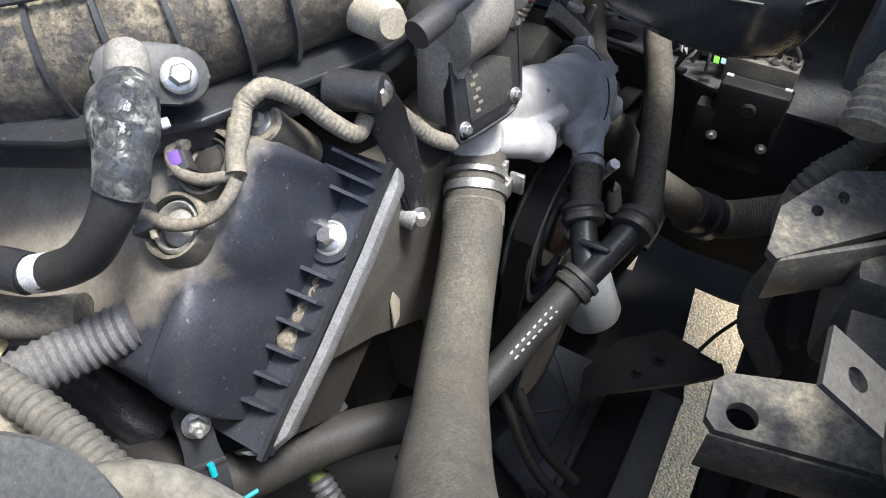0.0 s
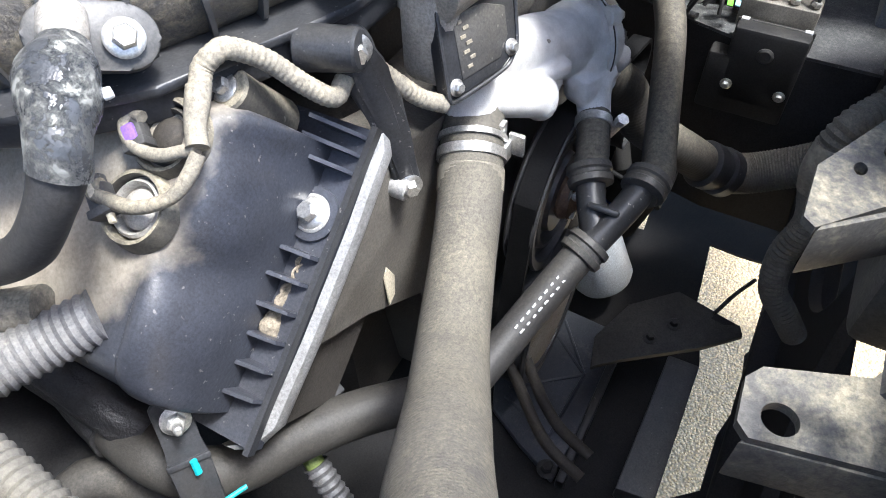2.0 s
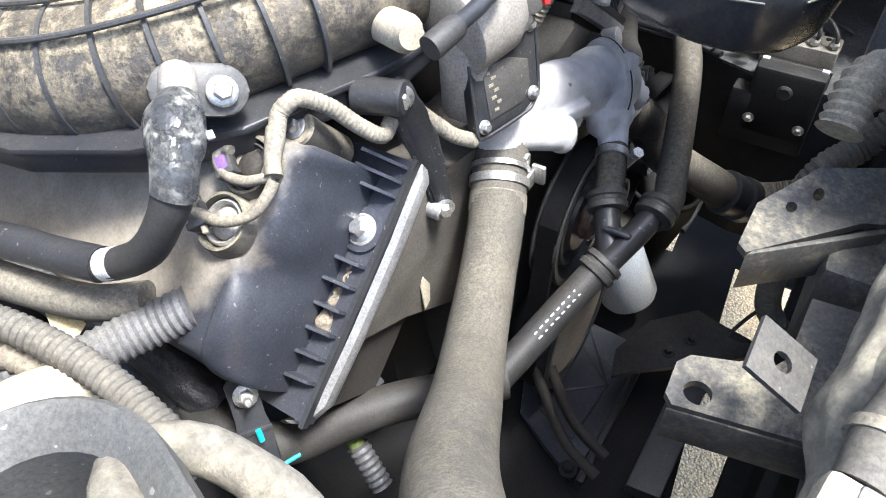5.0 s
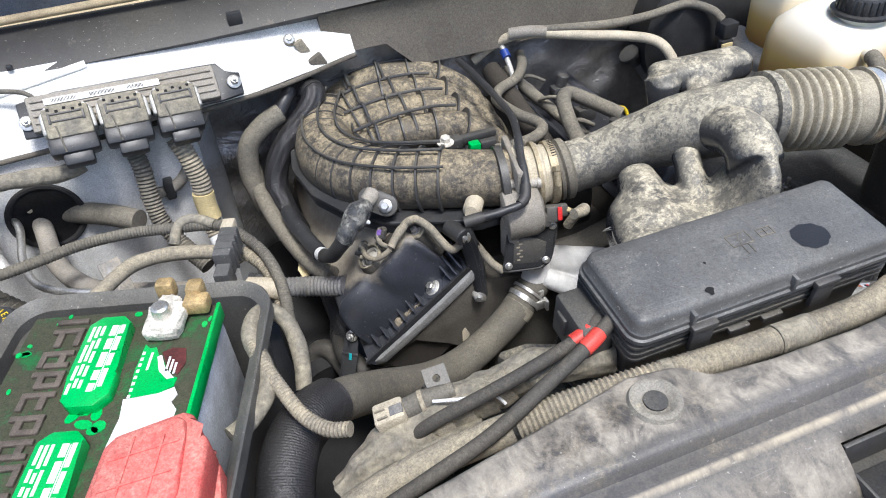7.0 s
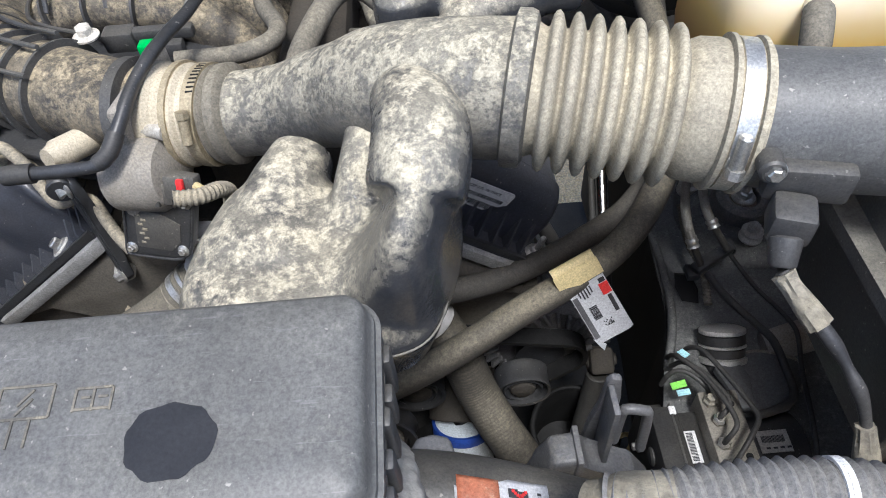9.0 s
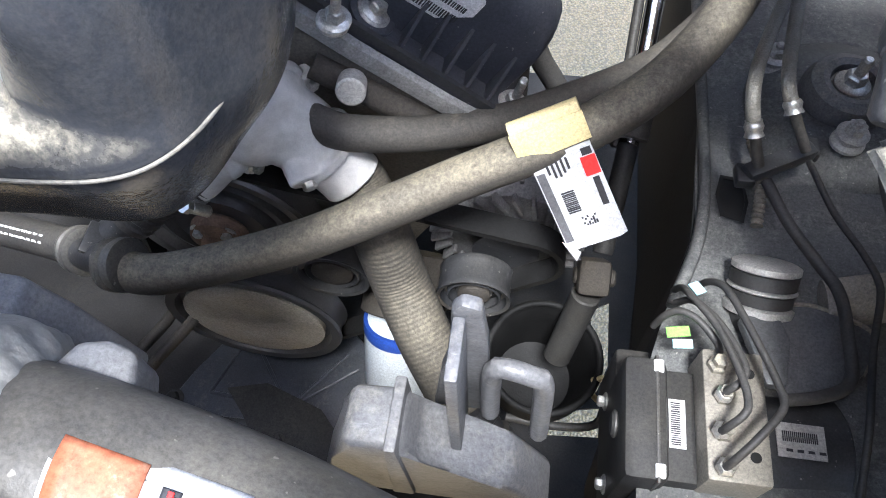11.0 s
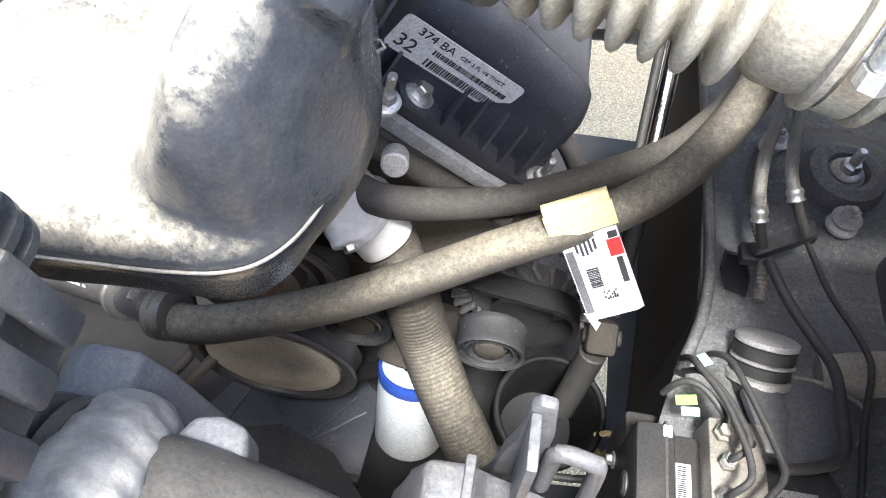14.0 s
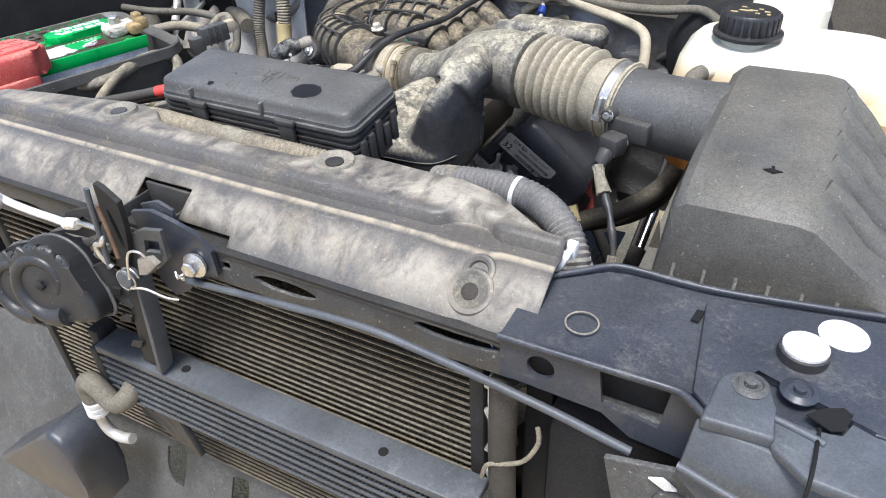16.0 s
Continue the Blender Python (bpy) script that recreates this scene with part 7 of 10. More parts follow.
plate = sheet([(-0.280, 0.243), (-0.276, 0.247), (-0.260, 0.248), (-0.254, 0.244), (-0.243, 0.214), (-0.236, 0.210), (-0.200, 0.209), (-0.195, 0.16), (-0.262, 0.160), (-0.269, 0.187)], [oval(-0.270, 0.236, 0.0055, 0.0055, 20)], 0.004, Matrix.Translation((0, 0, 0.965)))
part("plate", plate, CAKED, bk)
part("edge", prism([(-0.281, 0.245), (-0.278, 0.243), (-0.262, 0.163), (-0.266, 0.163)], 0.022, Matrix.Translation((0, 0, 0.940)), 0.001), CAKED, bk)
bk2 = thing("mounting_bracket", (-0.15, 0.20, 0.93), "dust-caked black steel bracket with slots behind the radiator", "bracket", "support brackets")
plate = sheet([(-0.194, 0.241), (-0.190, 0.2455), (-0.160, 0.2455), (-0.120, 0.226), (-0.090, 0.17), (-0.135, 0.16), (-0.150, 0.200)], [oval(-0.155, 0.231, 0.004, 0.0025, 14), oval(-0.140, 0.222, 0.005, 0.0025, 14)], 0.004, Matrix.Translation((0, 0, 0.972)))
part("plate", plate, CAKED, bk2)
part("edge", prism([(-0.196, 0.241), (-0.191, 0.239), (-0.147, 0.190), (-0.152, 0.190)], 0.024, Matrix.Translation((0, 0, 0.948)), 0.001), CAKED, bk2)
part("arm", box(-0.155, 0.185, 0.935, 0.05, 0.05, 0.06, 0.006), CAKED, bk2)
bk3 = thing("hose_bracket", (0.285, 0.20, 0.93), "grey aluminium bracket with an open loop behind the radiator", "bracket", "support brackets")
part("post", prism([(0.268, 0.90), (0.272, 0.935), (0.276, 0.955), (0.277, 0.985), (0.280, 0.990), (0.286, 0.988), (0.288, 0.965), (0.290, 0.90)], 0.005, upright(0.224), 0.0015), BRACKET, bk3)
part("post_web", prism([(0.2775, 0.90), (0.2775, 0.984), (0.2815, 0.984), (0.2815, 0.90)], 0.020, upright(0.219), 0.001), BRACKET, bk3)
part("loop", tube([(0.290, 0.216, 0.910), (0.290, 0.216, 0.948), (0.293, 0.216, 0.955), (0.303, 0.215, 0.953), (0.307, 0.215, 0.946), (0.309, 0.213, 0.90)], 0.0036, n=10, step=0.003), BRACKET, bk3)
part("foot", prism([(0.226, 0.88), (0.236, 0.915), (0.243, 0.938), (0.262, 0.940), (0.267, 0.922), (0.276, 0.915), (0.30, 0.905), (0.318, 0.87), (0.226, 0.87)], 0.022, upright(0.212), 0.004, 3), BRACKET, bk3)
part("foot_rib", prism([(0.255, 0.88), (0.258, 0.943), (0.262, 0.943), (0.264, 0.88)], 0.026, upright(0.214), 0.001), BRACKET, bk3)
part("foot", prism([(0.09, 0.90), (0.10, 0.96), (0.112, 0.968), (0.132, 0.966), (0.138, 0.945), (0.15, 0.90)], 0.024, upright(0.225), 0.003), BRACKET, bk3)

# shroud pipe with the fan warning label
sp = thing("fan_shroud_duct", (0.2, 0.165, 0.93), "black plastic fan shroud top with a faded warning label", "fan shroud")
part("duct", tube([(0.085, 0.170, 0.965), (0.16, 0.166, 0.962), (0.22, 0.156, 0.950), (0.28, 0.140, 0.938), (0.38, 0.12, 0.92)], 0.030, n=28, radii=[0.9, 1, 1, 1, 1]), PLASTIC, sp)
part("duct", tube([(-0.35, 0.160, 0.93), (-0.1, 0.168, 0.945), (0.085, 0.170, 0.955)], 0.026, n=24), PLASTIC, sp)
for k in range(3):
    part("collar", lathe([(0.030, 0), (0.034, 0.002), (0.034, 0.008), (0.030, 0.010)], (0.098 + 0.012 * k, 0.170, 0.964), (1, 0, -0.05), 32), PLASTIC, sp)


def curved_label(x0, x1, a0, a1, mat, name, lift, parent):
    n = 12
    bm = bmesh.new()
    rows = []
    for i in range(7):
        x = x0 + (x1 - x0) * i / 6
        c = Vector((x, 0.166 - 0.165 * max(0, x - 0.16), 0.9625 - 0.2 * max(0, x - 0.16)))
        rows.append([bm.verts.new(c + Vector((0, -math.cos(radians(a0 + (a1 - a0) * k / n)), math.sin(radians(a0 + (a1 - a0) * k / n)))) * (0.0304 + lift)) for k in range(n + 1)])
    for p, q in zip(rows, rows[1:]):
        for k in range(n):
            bm.faces.new((p[k], p[k + 1], q[k + 1], q[k]))
    ob = part(name, bm, mat, parent)
    mod = ob.modifiers.new("thickness", "SOLIDIFY")
    mod.thickness = 0.0006
    return ob


wl = curved_label(0.181, 0.2325, 55, 109, TAG_PAPER, "warning_label", 0.0004, sp)
curved_label(0.1825, 0.2055, 57, 106, ORANGE_INK, "warning_field", 0.0010, wl)
for mid in (90, 70):
    for k in range(3):
        spin = radians(120 * k + 20)
        x, a = 0.2155 + 0.0032 * math.cos(spin), mid + 6.2 * math.sin(spin)
        curved_label(x - 0.0026, x + 0.0026, a - 4.6, a + 4.6, INK, "warning_symbol", 0.0010, wl)
for k in range(7):
    for sgn in (-1, 1):
        x, a = 0.2165 + 0.0011 * (k - 3), 90 + sgn * 2.0 * (k - 3)
        curved_label(x - 0.0008, x + 0.0008, a - 1.4, a + 1.4, RED_INK, "warning_symbol", 0.0016, wl)
for k in range(9):
    curved_label(0.2262, 0.2282, 60 + 4.4 * k, 62.4 + 4.4 * k, INK, "small_print", 0.0010, wl)

# conduits along the radiator support
tc = thing("taped_conduit", (0.02, 0.088, 1.05), "pale ribbed conduit lying in front of the fuse box", "conduit")
lie = [(-0.235, 0.112, 1.040), (-0.190, 0.106, 1.052), (-0.140, 0.096, 1.064), (-0.105, 0.089, 1.070), (-0.069, 0.086, 1.071), (0.009, 0.083, 1.070), (0.084, 0.083, 1.069), (0.130, 0.092, 1.063), (0.16, 0.105, 1.05)]
part("conduit", tube(lie, 0.0125, n=22, ridge=0.0009, pitch=0.0046), LOOM, tc)
part("tape", tube([(-0.004, 0.0835, 1.0702), (0.016, 0.083, 1.070), (0.034, 0.083, 1.0698)], 0.0134, n=22, lump=0.0012), TAPE, tc, "crinkled pale tape round the conduit")
part("tape", tube([(-0.112, 0.090, 1.0692), (-0.104, 0.089, 1.070)], 0.0134, n=22, lump=0.0010), TAPE, tc)
rc = thing("ribbed_conduit", (0.30, 0.13, 1.02), "thick ribbed grey conduit taped at both ends behind the cover", "conduit")
part("conduit", tube([(0.148, 0.110, 1.046), (0.175, 0.116, 1.036), (0.205, 0.120, 1.034), (0.240, 0.123, 1.037), (0.262, 0.124, 1.043)], 0.0085, n=40, step=0.003, lump=0.002, folds=0.0009), WRAP, rc)
part("conduit", tube([(0.250, 0.124, 1.050), (0.268, 0.121, 1.056), (0.300, 0.121, 1.060), (0.335, 0.119, 1.062), (0.365, 0.113, 1.060), (0.395, 0.096, 1.052), (0.416, 0.076, 1.034), (0.424, 0.060, 1.005)], 0.0158, n=24, ridge=0.0011, pitch=0.0052), CONDUIT, rc)
part("tape", tube([(0.243, 0.127, 1.043), (0.256, 0.123, 1.051), (0.278, 0.121, 1.057)], 0.0170, n=24, lump=0.0022, radii=[0.75, 1.0, 1.0]), TAPE, rc)
part("tape", tube([(0.340, 0.1185, 1.0618), (0.3445, 0.118, 1.0617)], 0.0170, n=24), LABEL, rc)
part("wrap", tube([(0.130, 0.200, 0.940), (0.137, 0.192, 0.962), (0.142, 0.174, 0.982), (0.146, 0.154, 0.994), (0.158, 0.136, 0.998), (0.184, 0.124, 1.000), (0.208, 0.122, 1.004), (0.232, 0.124, 1.013), (0.256, 0.124, 1.028)], 0.0180, n=64, ridge=0.0005, pitch=0.012, spiral=True, lump=0.0016, folds=0.0007, radii=[0.85, 1.05, 1.1, 1.1, 1.05, 0.98, 0.9, 0.85, 0.8]), WRAP, rc, "crumpled grey tape wrap")
part("wrap_end", tube([(0.141, 0.172, 0.956), (0.150, 0.169, 0.968), (0.160, 0.167, 0.972), (0.164, 0.166, 0.970)], 0.0165, n=28, lump=0.002), TAPE, rc, "dark tape end")
part("stay", prism([(0.150, 0.180), (0.154, 0.194), (0.160, 0.204), (0.170, 0.206), (0.180, 0.203), (0.185, 0.186), (0.172, 0.178)], 0.022, Matrix.Translation((0, 0, 0.945)), 0.003, 3), BRACKET, rc, "dusty grey stay")

# taped harness with plugs beside the battery
hn = thing("taped_harness", (-0.28, 0.18, 0.97), "bundle of dusty taped wiring with grey plugs beside the battery", "wiring harness")
part("wrapped_cable", tube([(-0.385, 0.165, 0.955), (-0.350, 0.170, 0.978), (-0.317, 0.176, 0.990), (-0.279, 0.180, 0.998), (-0.232, 0.178, 1.010), (-0.195, 0.172, 1.025), (-0.16, 0.16, 1.035), (-0.12, 0.15, 1.035)], 0.019, n=56, step=0.0025, lump=0.0045, folds=0.0011, radii=[0.8, 1, 1.05, 1.0, 1.0, 0.9, 0.9]), TAPE, hn)
part("wrapped_cable", tube([(-0.395, 0.140, 0.94), (-0.36, 0.148, 0.968), (-0.31, 0.150, 0.985), (-0.25, 0.145, 1.0)], 0.012, n=40, step=0.0025, lump=0.003, folds=0.0008), TAPE, hn)
part("rail", tube([(-0.400, 0.120, 0.985), (-0.360, 0.122, 1.005), (-0.300, 0.118, 1.025), (-0.24, 0.112, 1.04)], 0.014, n=18, lump=0.001), LOOM, hn)
dd = (0.085, -0.012, 0.022)
part("wrapped_cable", tube([(-0.352, 0.166, 0.930), (-0.356, 0.170, 0.955), (-0.346, 0.174, 0.978), (-0.320, 0.176, 0.992), (-0.288, 0.176, 1.002), (-0.250, 0.172, 1.012), (-0.214, 0.168, 1.022)], 0.0180, n=28, step=0.003, lump=0.006, radii=[0.85, 1.0, 1.05, 1.0, 1.06, 1.0, 0.85]), TAPE, hn, "thick tape-wrapped cable bundle")
for k in range(7):
    u = k / 6
    p = Vector((-0.340, 0.175, 0.982)).lerp(Vector((-0.222, 0.169, 1.020)), u)
    part("tape_turn", tube([p + Vector((-0.008, 0.001, -0.003)), p + Vector((0.008, -0.001, 0.003))], 0.0186 - 0.001 * abs(u - 0.5) + 0.0006 * (k % 2), n=26, step=0.003, lump=0.0055, radii=[0.97, 1.0, 1.0, 0.97]), TAPE if k % 3 else LOOM, hn)
plug = part("plug", oriented(0.030, 0.024, 0.018, (-0.327, 0.187, 1.011), dd, 0, 0.0035), TAN, hn, "pale grey wiring plug")
part("plug_lock", oriented(0.013, 0.011, 0.004, (-0.322, 0.184, 1.0205), dd, 0, 0.0012), CONDUIT, plug, "blue-grey lock")
part("plug_latch", join(oriented(0.010, 0.002, 0.004, (-0.336, 0.181, 1.0185), dd, 0, 0.0006), oriented(0.010, 0.002, 0.004, (-0.336, 0.190, 1.0185), dd, 0, 0.0006)), LOOM, plug)
part("plug_half", tube([(-0.312, 0.186, 1.014), (-0.298, 0.184, 1.018), (-0.282, 0.182, 1.022), (-0.266, 0.180, 1.026)], 0.0108, n=20, step=0.003, radii=[1.0, 1.05, 0.9, 0.7], flat=0.85, lump=0.0012), LOOM_DARK, hn, "dark mating half of the plug")
part("plug_band", tube([(-0.298, 0.184, 1.018), (-0.294, 0.1835, 1.019)], 0.0120, n=20), LOOM, hn)
part("white_tie", tube([(-0.290, 0.172, 1.030), (-0.262, 0.160, 1.034), (-0.238, 0.158, 1.030), (-0.228, 0.150, 1.020)], 0.0016, n=8), LABEL, hn)
part("clip_plate", sheet([(-0.012, -0.012), (0.012, -0.012), (0.012, 0.012), (-0.012, 0.012)], [oval(0, 0, 0.004, 0.004, 14)], 0.002, Matrix.Translation((-0.272, 0.215, 1.005)) @ Matrix.Rotation(radians(30), 4, "X")), PLASTIC, hn)

for name, pts in (("power_cable", [(-0.112, 0.172, 1.078), (-0.150, 0.156, 1.070), (-0.200, 0.150, 1.058), (-0.250, 0.152, 1.040), (-0.290, 0.160, 1.018), (-0.320, 0.170, 0.990)]), ("power_cable", [(-0.110, 0.158, 1.088), (-0.150, 0.139, 1.081), (-0.200, 0.122, 1.070), (-0.260, 0.102, 1.058), (-0.310, 0.092, 1.050), (-0.37, 0.088, 1.03)])):
    cb = thing(name, pts[1], "black battery cable with a red tape band at the fuse box", "cable", "battery cables")
    part("sheath", tube(pts, 0.0066, n=18, step=0.005), RUBBER_DARK, cb)
    a, b = Vector(pts[0]).lerp(Vector(pts[1]), 0.80), Vector(pts[1]).lerp(Vector(pts[2]), 0.22)
    part("red_band", tube([a, Vector(pts[1]), b], 0.0074, n=18, step=0.004), RED_TAPE, cb, "bright red tape band")
hose("ribbed_grey_conduit", [(-0.120, 0.225, 0.995), (-0.098, 0.222, 1.012), (-0.082, 0.205, 1.010), (-0.085, 0.180, 1.0), (-0.09, 0.15, 0.99)], 0.0105, LOOM, "short ribbed grey conduit under the fuse box", "conduit", n=18, ridge=0.0009, pitch=0.005)

# cable loop beside the battery
hose("battery_cable_loop", [(-0.470, 0.232, 1.000), (-0.448, 0.245, 1.000), (-0.430, 0.265, 1.004), (-0.425, 0.292, 1.008), (-0.432, 0.335, 1.010), (-0.425, 0.368, 1.008), (-0.408, 0.384, 1.000), (-0.392, 0.372, 0.985), (-0.388, 0.340, 0.965), (-0.395, 0.31, 0.94)], 0.0092, TAPE, "taped grey cable looping up beside the battery tray", "cable", n=16, lump=0.0012)
hose("battery_cable_loop", [(-0.432, 0.330, 1.012), (-0.426, 0.300, 1.012), (-0.415, 0.262, 1.006), (-0.402, 0.228, 1.000), (-0.384, 0.204, 1.000), (-0.365, 0.192, 1.005)], 0.0072, LOOM, "grey ribbed cable running to the taped harness", "cable", n=16, ridge=0.0004, pitch=0.004)

# condenser, radiator and cooler
def core(name, label, x0, x1, z0, z1, y, rows, cat, depth=0.02, tube_mat=None, fin_mat=None, thick=0.15):
    c = thing(name, ((x0 + x1) / 2, y, z0), label, cat)
    part("core", box((x0 + x1) / 2, y + depth * 0.6, (z0 + z1) / 2, x1 - x0, depth * 0.8, z1 - z0, 0.001), CORE, c)
    step = (z1 - z0) / rows
    tubes = []
    verts, faces = [], []
    for r in range(rows):
        z = z0 + step * (r + 0.5)
        tubes.append(box((x0 + x1) / 2, y + 0.0012, z, x1 - x0, 0.0024, step * thick, 0))
        n = int((x1 - x0) / 0.0028)
        for k in range(n):
            xa, xb = x0 + (x1 - x0) * k / n, x0 + (x1 - x0) * (k + 1) / n
            za, zb = (z + step * 0.15, z + step * 0.85) if k % 2 else (z + step * 0.85, z + step * 0.15)
            i = len(verts)
            verts += [(xa, y + 0.001, za), (xb, y + 0.001, zb), (xb, y + 0.010, zb), (xa, y + 0.010, za)]
            faces.append((i, i + 1, i + 2, i + 3))
    for b in tubes:
        part("cooling_tube", b, tube_mat, c)
    data = bpy.data.meshes.new("fin_pack")
    data.from_pydata(verts, [], faces)
    data.materials.append(fin_mat)
    ob = new("fin_pack", data)
    ob.parent = c
    ob.matrix_parent_inverse = Matrix.Translation(c.location).inverted()
    tagged(ob, kind="stuff")
    return c


cond = core("condenser", "dusty dark finned condenser in front of the radiator", -0.33, 0.358, 0.58, 0.985, -0.030, 40, "condenser", 0.02, CORE_TUBE, FIN)
part("end_tank", box(0.367, -0.024, 0.78, 0.016, 0.022, 0.41, 0.004), BLACK_STEEL, cond)
part("end_tank", box(-0.338, -0.024, 0.78, 0.016, 0.022, 0.41, 0.004), BLACK_STEEL, cond)
part("end_bracket", box(0.384, -0.030, 0.86, 0.010, 0.012, 0.20, 0.002), ALU, cond, "bare aluminium end bracket")
for k in range(5):
    part("bracket_tab", box(0.386, -0.036, 0.78 + 0.045 * k, 0.014, 0.006, 0.020, 0.002, Matrix.Rotation(radians(20 * (-1) ** k), 4, "Y")), ALU, cond)
cool = core("transmission_cooler", "black finned oil cooler bar across the condenser", -0.135, 0.385, 0.745, 0.822, -0.086, 6, "oil cooler", 0.03, COOLER, COOLER, 0.28)
part("top_tank", box(0.125, -0.066, 0.829, 0.524, 0.040, 0.012, 0.003), COOLER, cool)
part("end_cap", box(-0.142, -0.070, 0.785, 0.016, 0.036, 0.085, 0.004), BLACK_STEEL, cool)
part("end_cap", box(0.392, -0.070, 0.785, 0.016, 0.036, 0.085, 0.004), BLACK_STEEL, cool)
for x in (0.0, 0.275):
    # Black disc: the rivet hole's inner shade as colour.
    part("rivet_hole", lathe([(0.001, 0), (0.0055, 0), (0.0055, 0.0008)], (x, -0.066, 0.8352), (0, 0, 1), 18), HOLE_SHADE_AND_MARKS, cool)
part("bracket", box(-0.150, -0.060, 0.800, 0.020, 0.030, 0.09, 0.004), BLACK_STEEL, cool)
hose("cooler_pipe", [(-0.100, -0.075, 0.775), (-0.104, -0.092, 0.760), (-0.120, -0.100, 0.752), (-0.140, -0.100, 0.768), (-0.156, -0.100, 0.776), (-0.168, -0.100, 0.762), (-0.166, -0.100, 0.738)], 0.0135, RUBBER, "bent rubber cooler hose below the horns", n=18)
fit = thing("cooler_fitting", (-0.168, -0.1, 0.70), "bare aluminium ringed pipe fitting", "fitting")
part("ferrule", lathe([(0.0125, 0), (0.0145, 0.002), (0.0145, 0.008), (0.0125, 0.010), (0.0145, 0.012), (0.0145, 0.018), (0.0125, 0.020), (0.0145, 0.022), (0.0145, 0.028), (0.010, 0.030)], (-0.166, -0.100, 0.740), (-0.12, 0.0, -1), 24), LABEL, fit)
part("pipe", tube([(-0.169, -0.100, 0.712), (-0.172, -0.100, 0.690), (-0.166, -0.099, 0.672), (-0.150, -0.097, 0.664), (-0.130, -0.094, 0.668)], 0.0075, n=14), ALU, fit)
hose("support_rod", [(0.058, -0.068, 0.991), (0.151, -0.070, 1.003), (0.268, -0.070, 1.013), (0.319, -0.070, 1.010), (0.378, -0.072, 1.005), (0.414, -0.074, 1.002), (0.462, -0.075, 0.995), (0.517, -0.076, 0.984)], 0.0038, COOLER, "thin black rod below the radiator cover", "rod", n=14)
beam = thing("latch_beam", (0.1, -0.05, 1.0), "black steel beam with oval slots behind the latch", "beam")
slots = [oval(0.178, 1.014, 0.037, 0.008, 24, 0.0), oval(0.362, 1.024, 0.043, 0.008, 24, 0.03), oval(-0.20, 1.004, 0.036, 0.010, 24), [(0.100, 1.012), (0.112, 1.012), (0.112, 1.022), (0.100, 1.022)]]
part("web", sheet([(-0.36, 0.990), (0.41, 0.996), (0.41, 1.038), (-0.36, 1.034)], slots, 0.004, Matrix(((1, 0, 0, 0), (0, 0, 1, -0.052), (0, 1, 0, 0), (0, 0, 0, 1)))), APRON, beam)
part("upper_lip", box(0.025, -0.045, 1.036, 0.77, 0.03, 0.004, 0.001), BLACK_STEEL, beam)

# hood latch
la = thing("hood_latch", (0.01, -0.09, 0.95), "greasy black steel hood latch with bright spring on a bracket", "latch")
part("lever", sheet([(-0.002, 1.104), (0.006, 1.102), (0.024, 1.089), (0.022, 1.060), (0.013, 1.026), (-0.004, 0.996), (-0.014, 1.005), (-0.008, 1.040), (-0.005, 1.074)], [oval(0.008, 1.055, 0.0030, 0.022, 16, 0.12)], 0.006, upright(-0.090)), BLACK_STEEL, la)
part("lever_edge", tube([(-0.003, -0.097, 1.102), (-0.006, -0.098, 1.074), (-0.010, -0.098, 1.040), (-0.014, -0.098, 1.006)], 0.0028, n=8, step=0.006), COOLER, la)
part("lever_rib", tube([(0.004, -0.0975, 1.085), (0.008, -0.0985, 1.055), (0.006, -0.0975, 1.025)], 0.0022, n=8, step=0.004), RUSTY, la)
part("catch", sheet([(-0.017, 1.016), (0.004, 1.030), (0.018, 1.048), (0.033, 1.057), (0.062, 1.063), (0.060, 1.029), (0.044, 1.014), (0.027, 1.001), (-0.011, 0.989)], [[(0.030, 1.030), (0.052, 1.034), (0.055, 1.049), (0.034, 1.045)]], 0.005, upright(-0.083)), APRON, la)
part("catch_tongue", prism([(0.024, 1.006), (0.036, 1.010), (0.058, 1.030), (0.050, 1.036), (0.030, 1.028)], 0.006, upright(-0.089), 0.001), ALU_DUSTY, la)
part("back_plate", sheet([(0.000, 1.058), (0.030, 1.066), (0.057, 1.061), (0.084, 1.054), (0.100, 1.037), (0.101, 1.009), (0.066, 0.991), (0.050, 0.972), (0.027, 0.958), (0.011, 0.972), (0.006, 1.010)], [oval(0.052, 0.985, 0.0025, 0.0035, 10)], 0.005, upright(-0.064)), BLUE_PAINT, la)
part("pocket_cheek", prism([(0.004, 1.062), (0.030, 1.072), (0.050, 1.066), (0.046, 1.040), (0.012, 1.034)], 0.004, upright(-0.050), 0.001), BLUE_PAINT, la)
part("side_arm", sheet([(-0.098, 1.016), (-0.096, 1.027), (-0.080, 1.046), (-0.065, 1.053), (-0.024, 1.067), (-0.020, 1.056), (-0.034, 1.042), (-0.044, 1.028), (-0.059, 1.020)], [oval(-0.050, 1.045, 0.010, 0.004, 14, 0.25)], 0.005, upright(-0.082)), BLACK_STEEL, la)
part("guide_post", prism([(-0.053, 0.840), (-0.018, 0.840), (-0.010, 0.900), (0.002, 0.985), (-0.022, 0.985), (-0.036, 0.930)], 0.006, upright(-0.074), 0.001), BLACK_STEEL, la)
part("guide_post_flange", prism([(-0.021, 0.840), (-0.015, 0.840), (-0.006, 0.900), (0.004, 0.985), (0.000, 0.985)], 0.020, upright(-0.068), 0.001), COOLER, la)
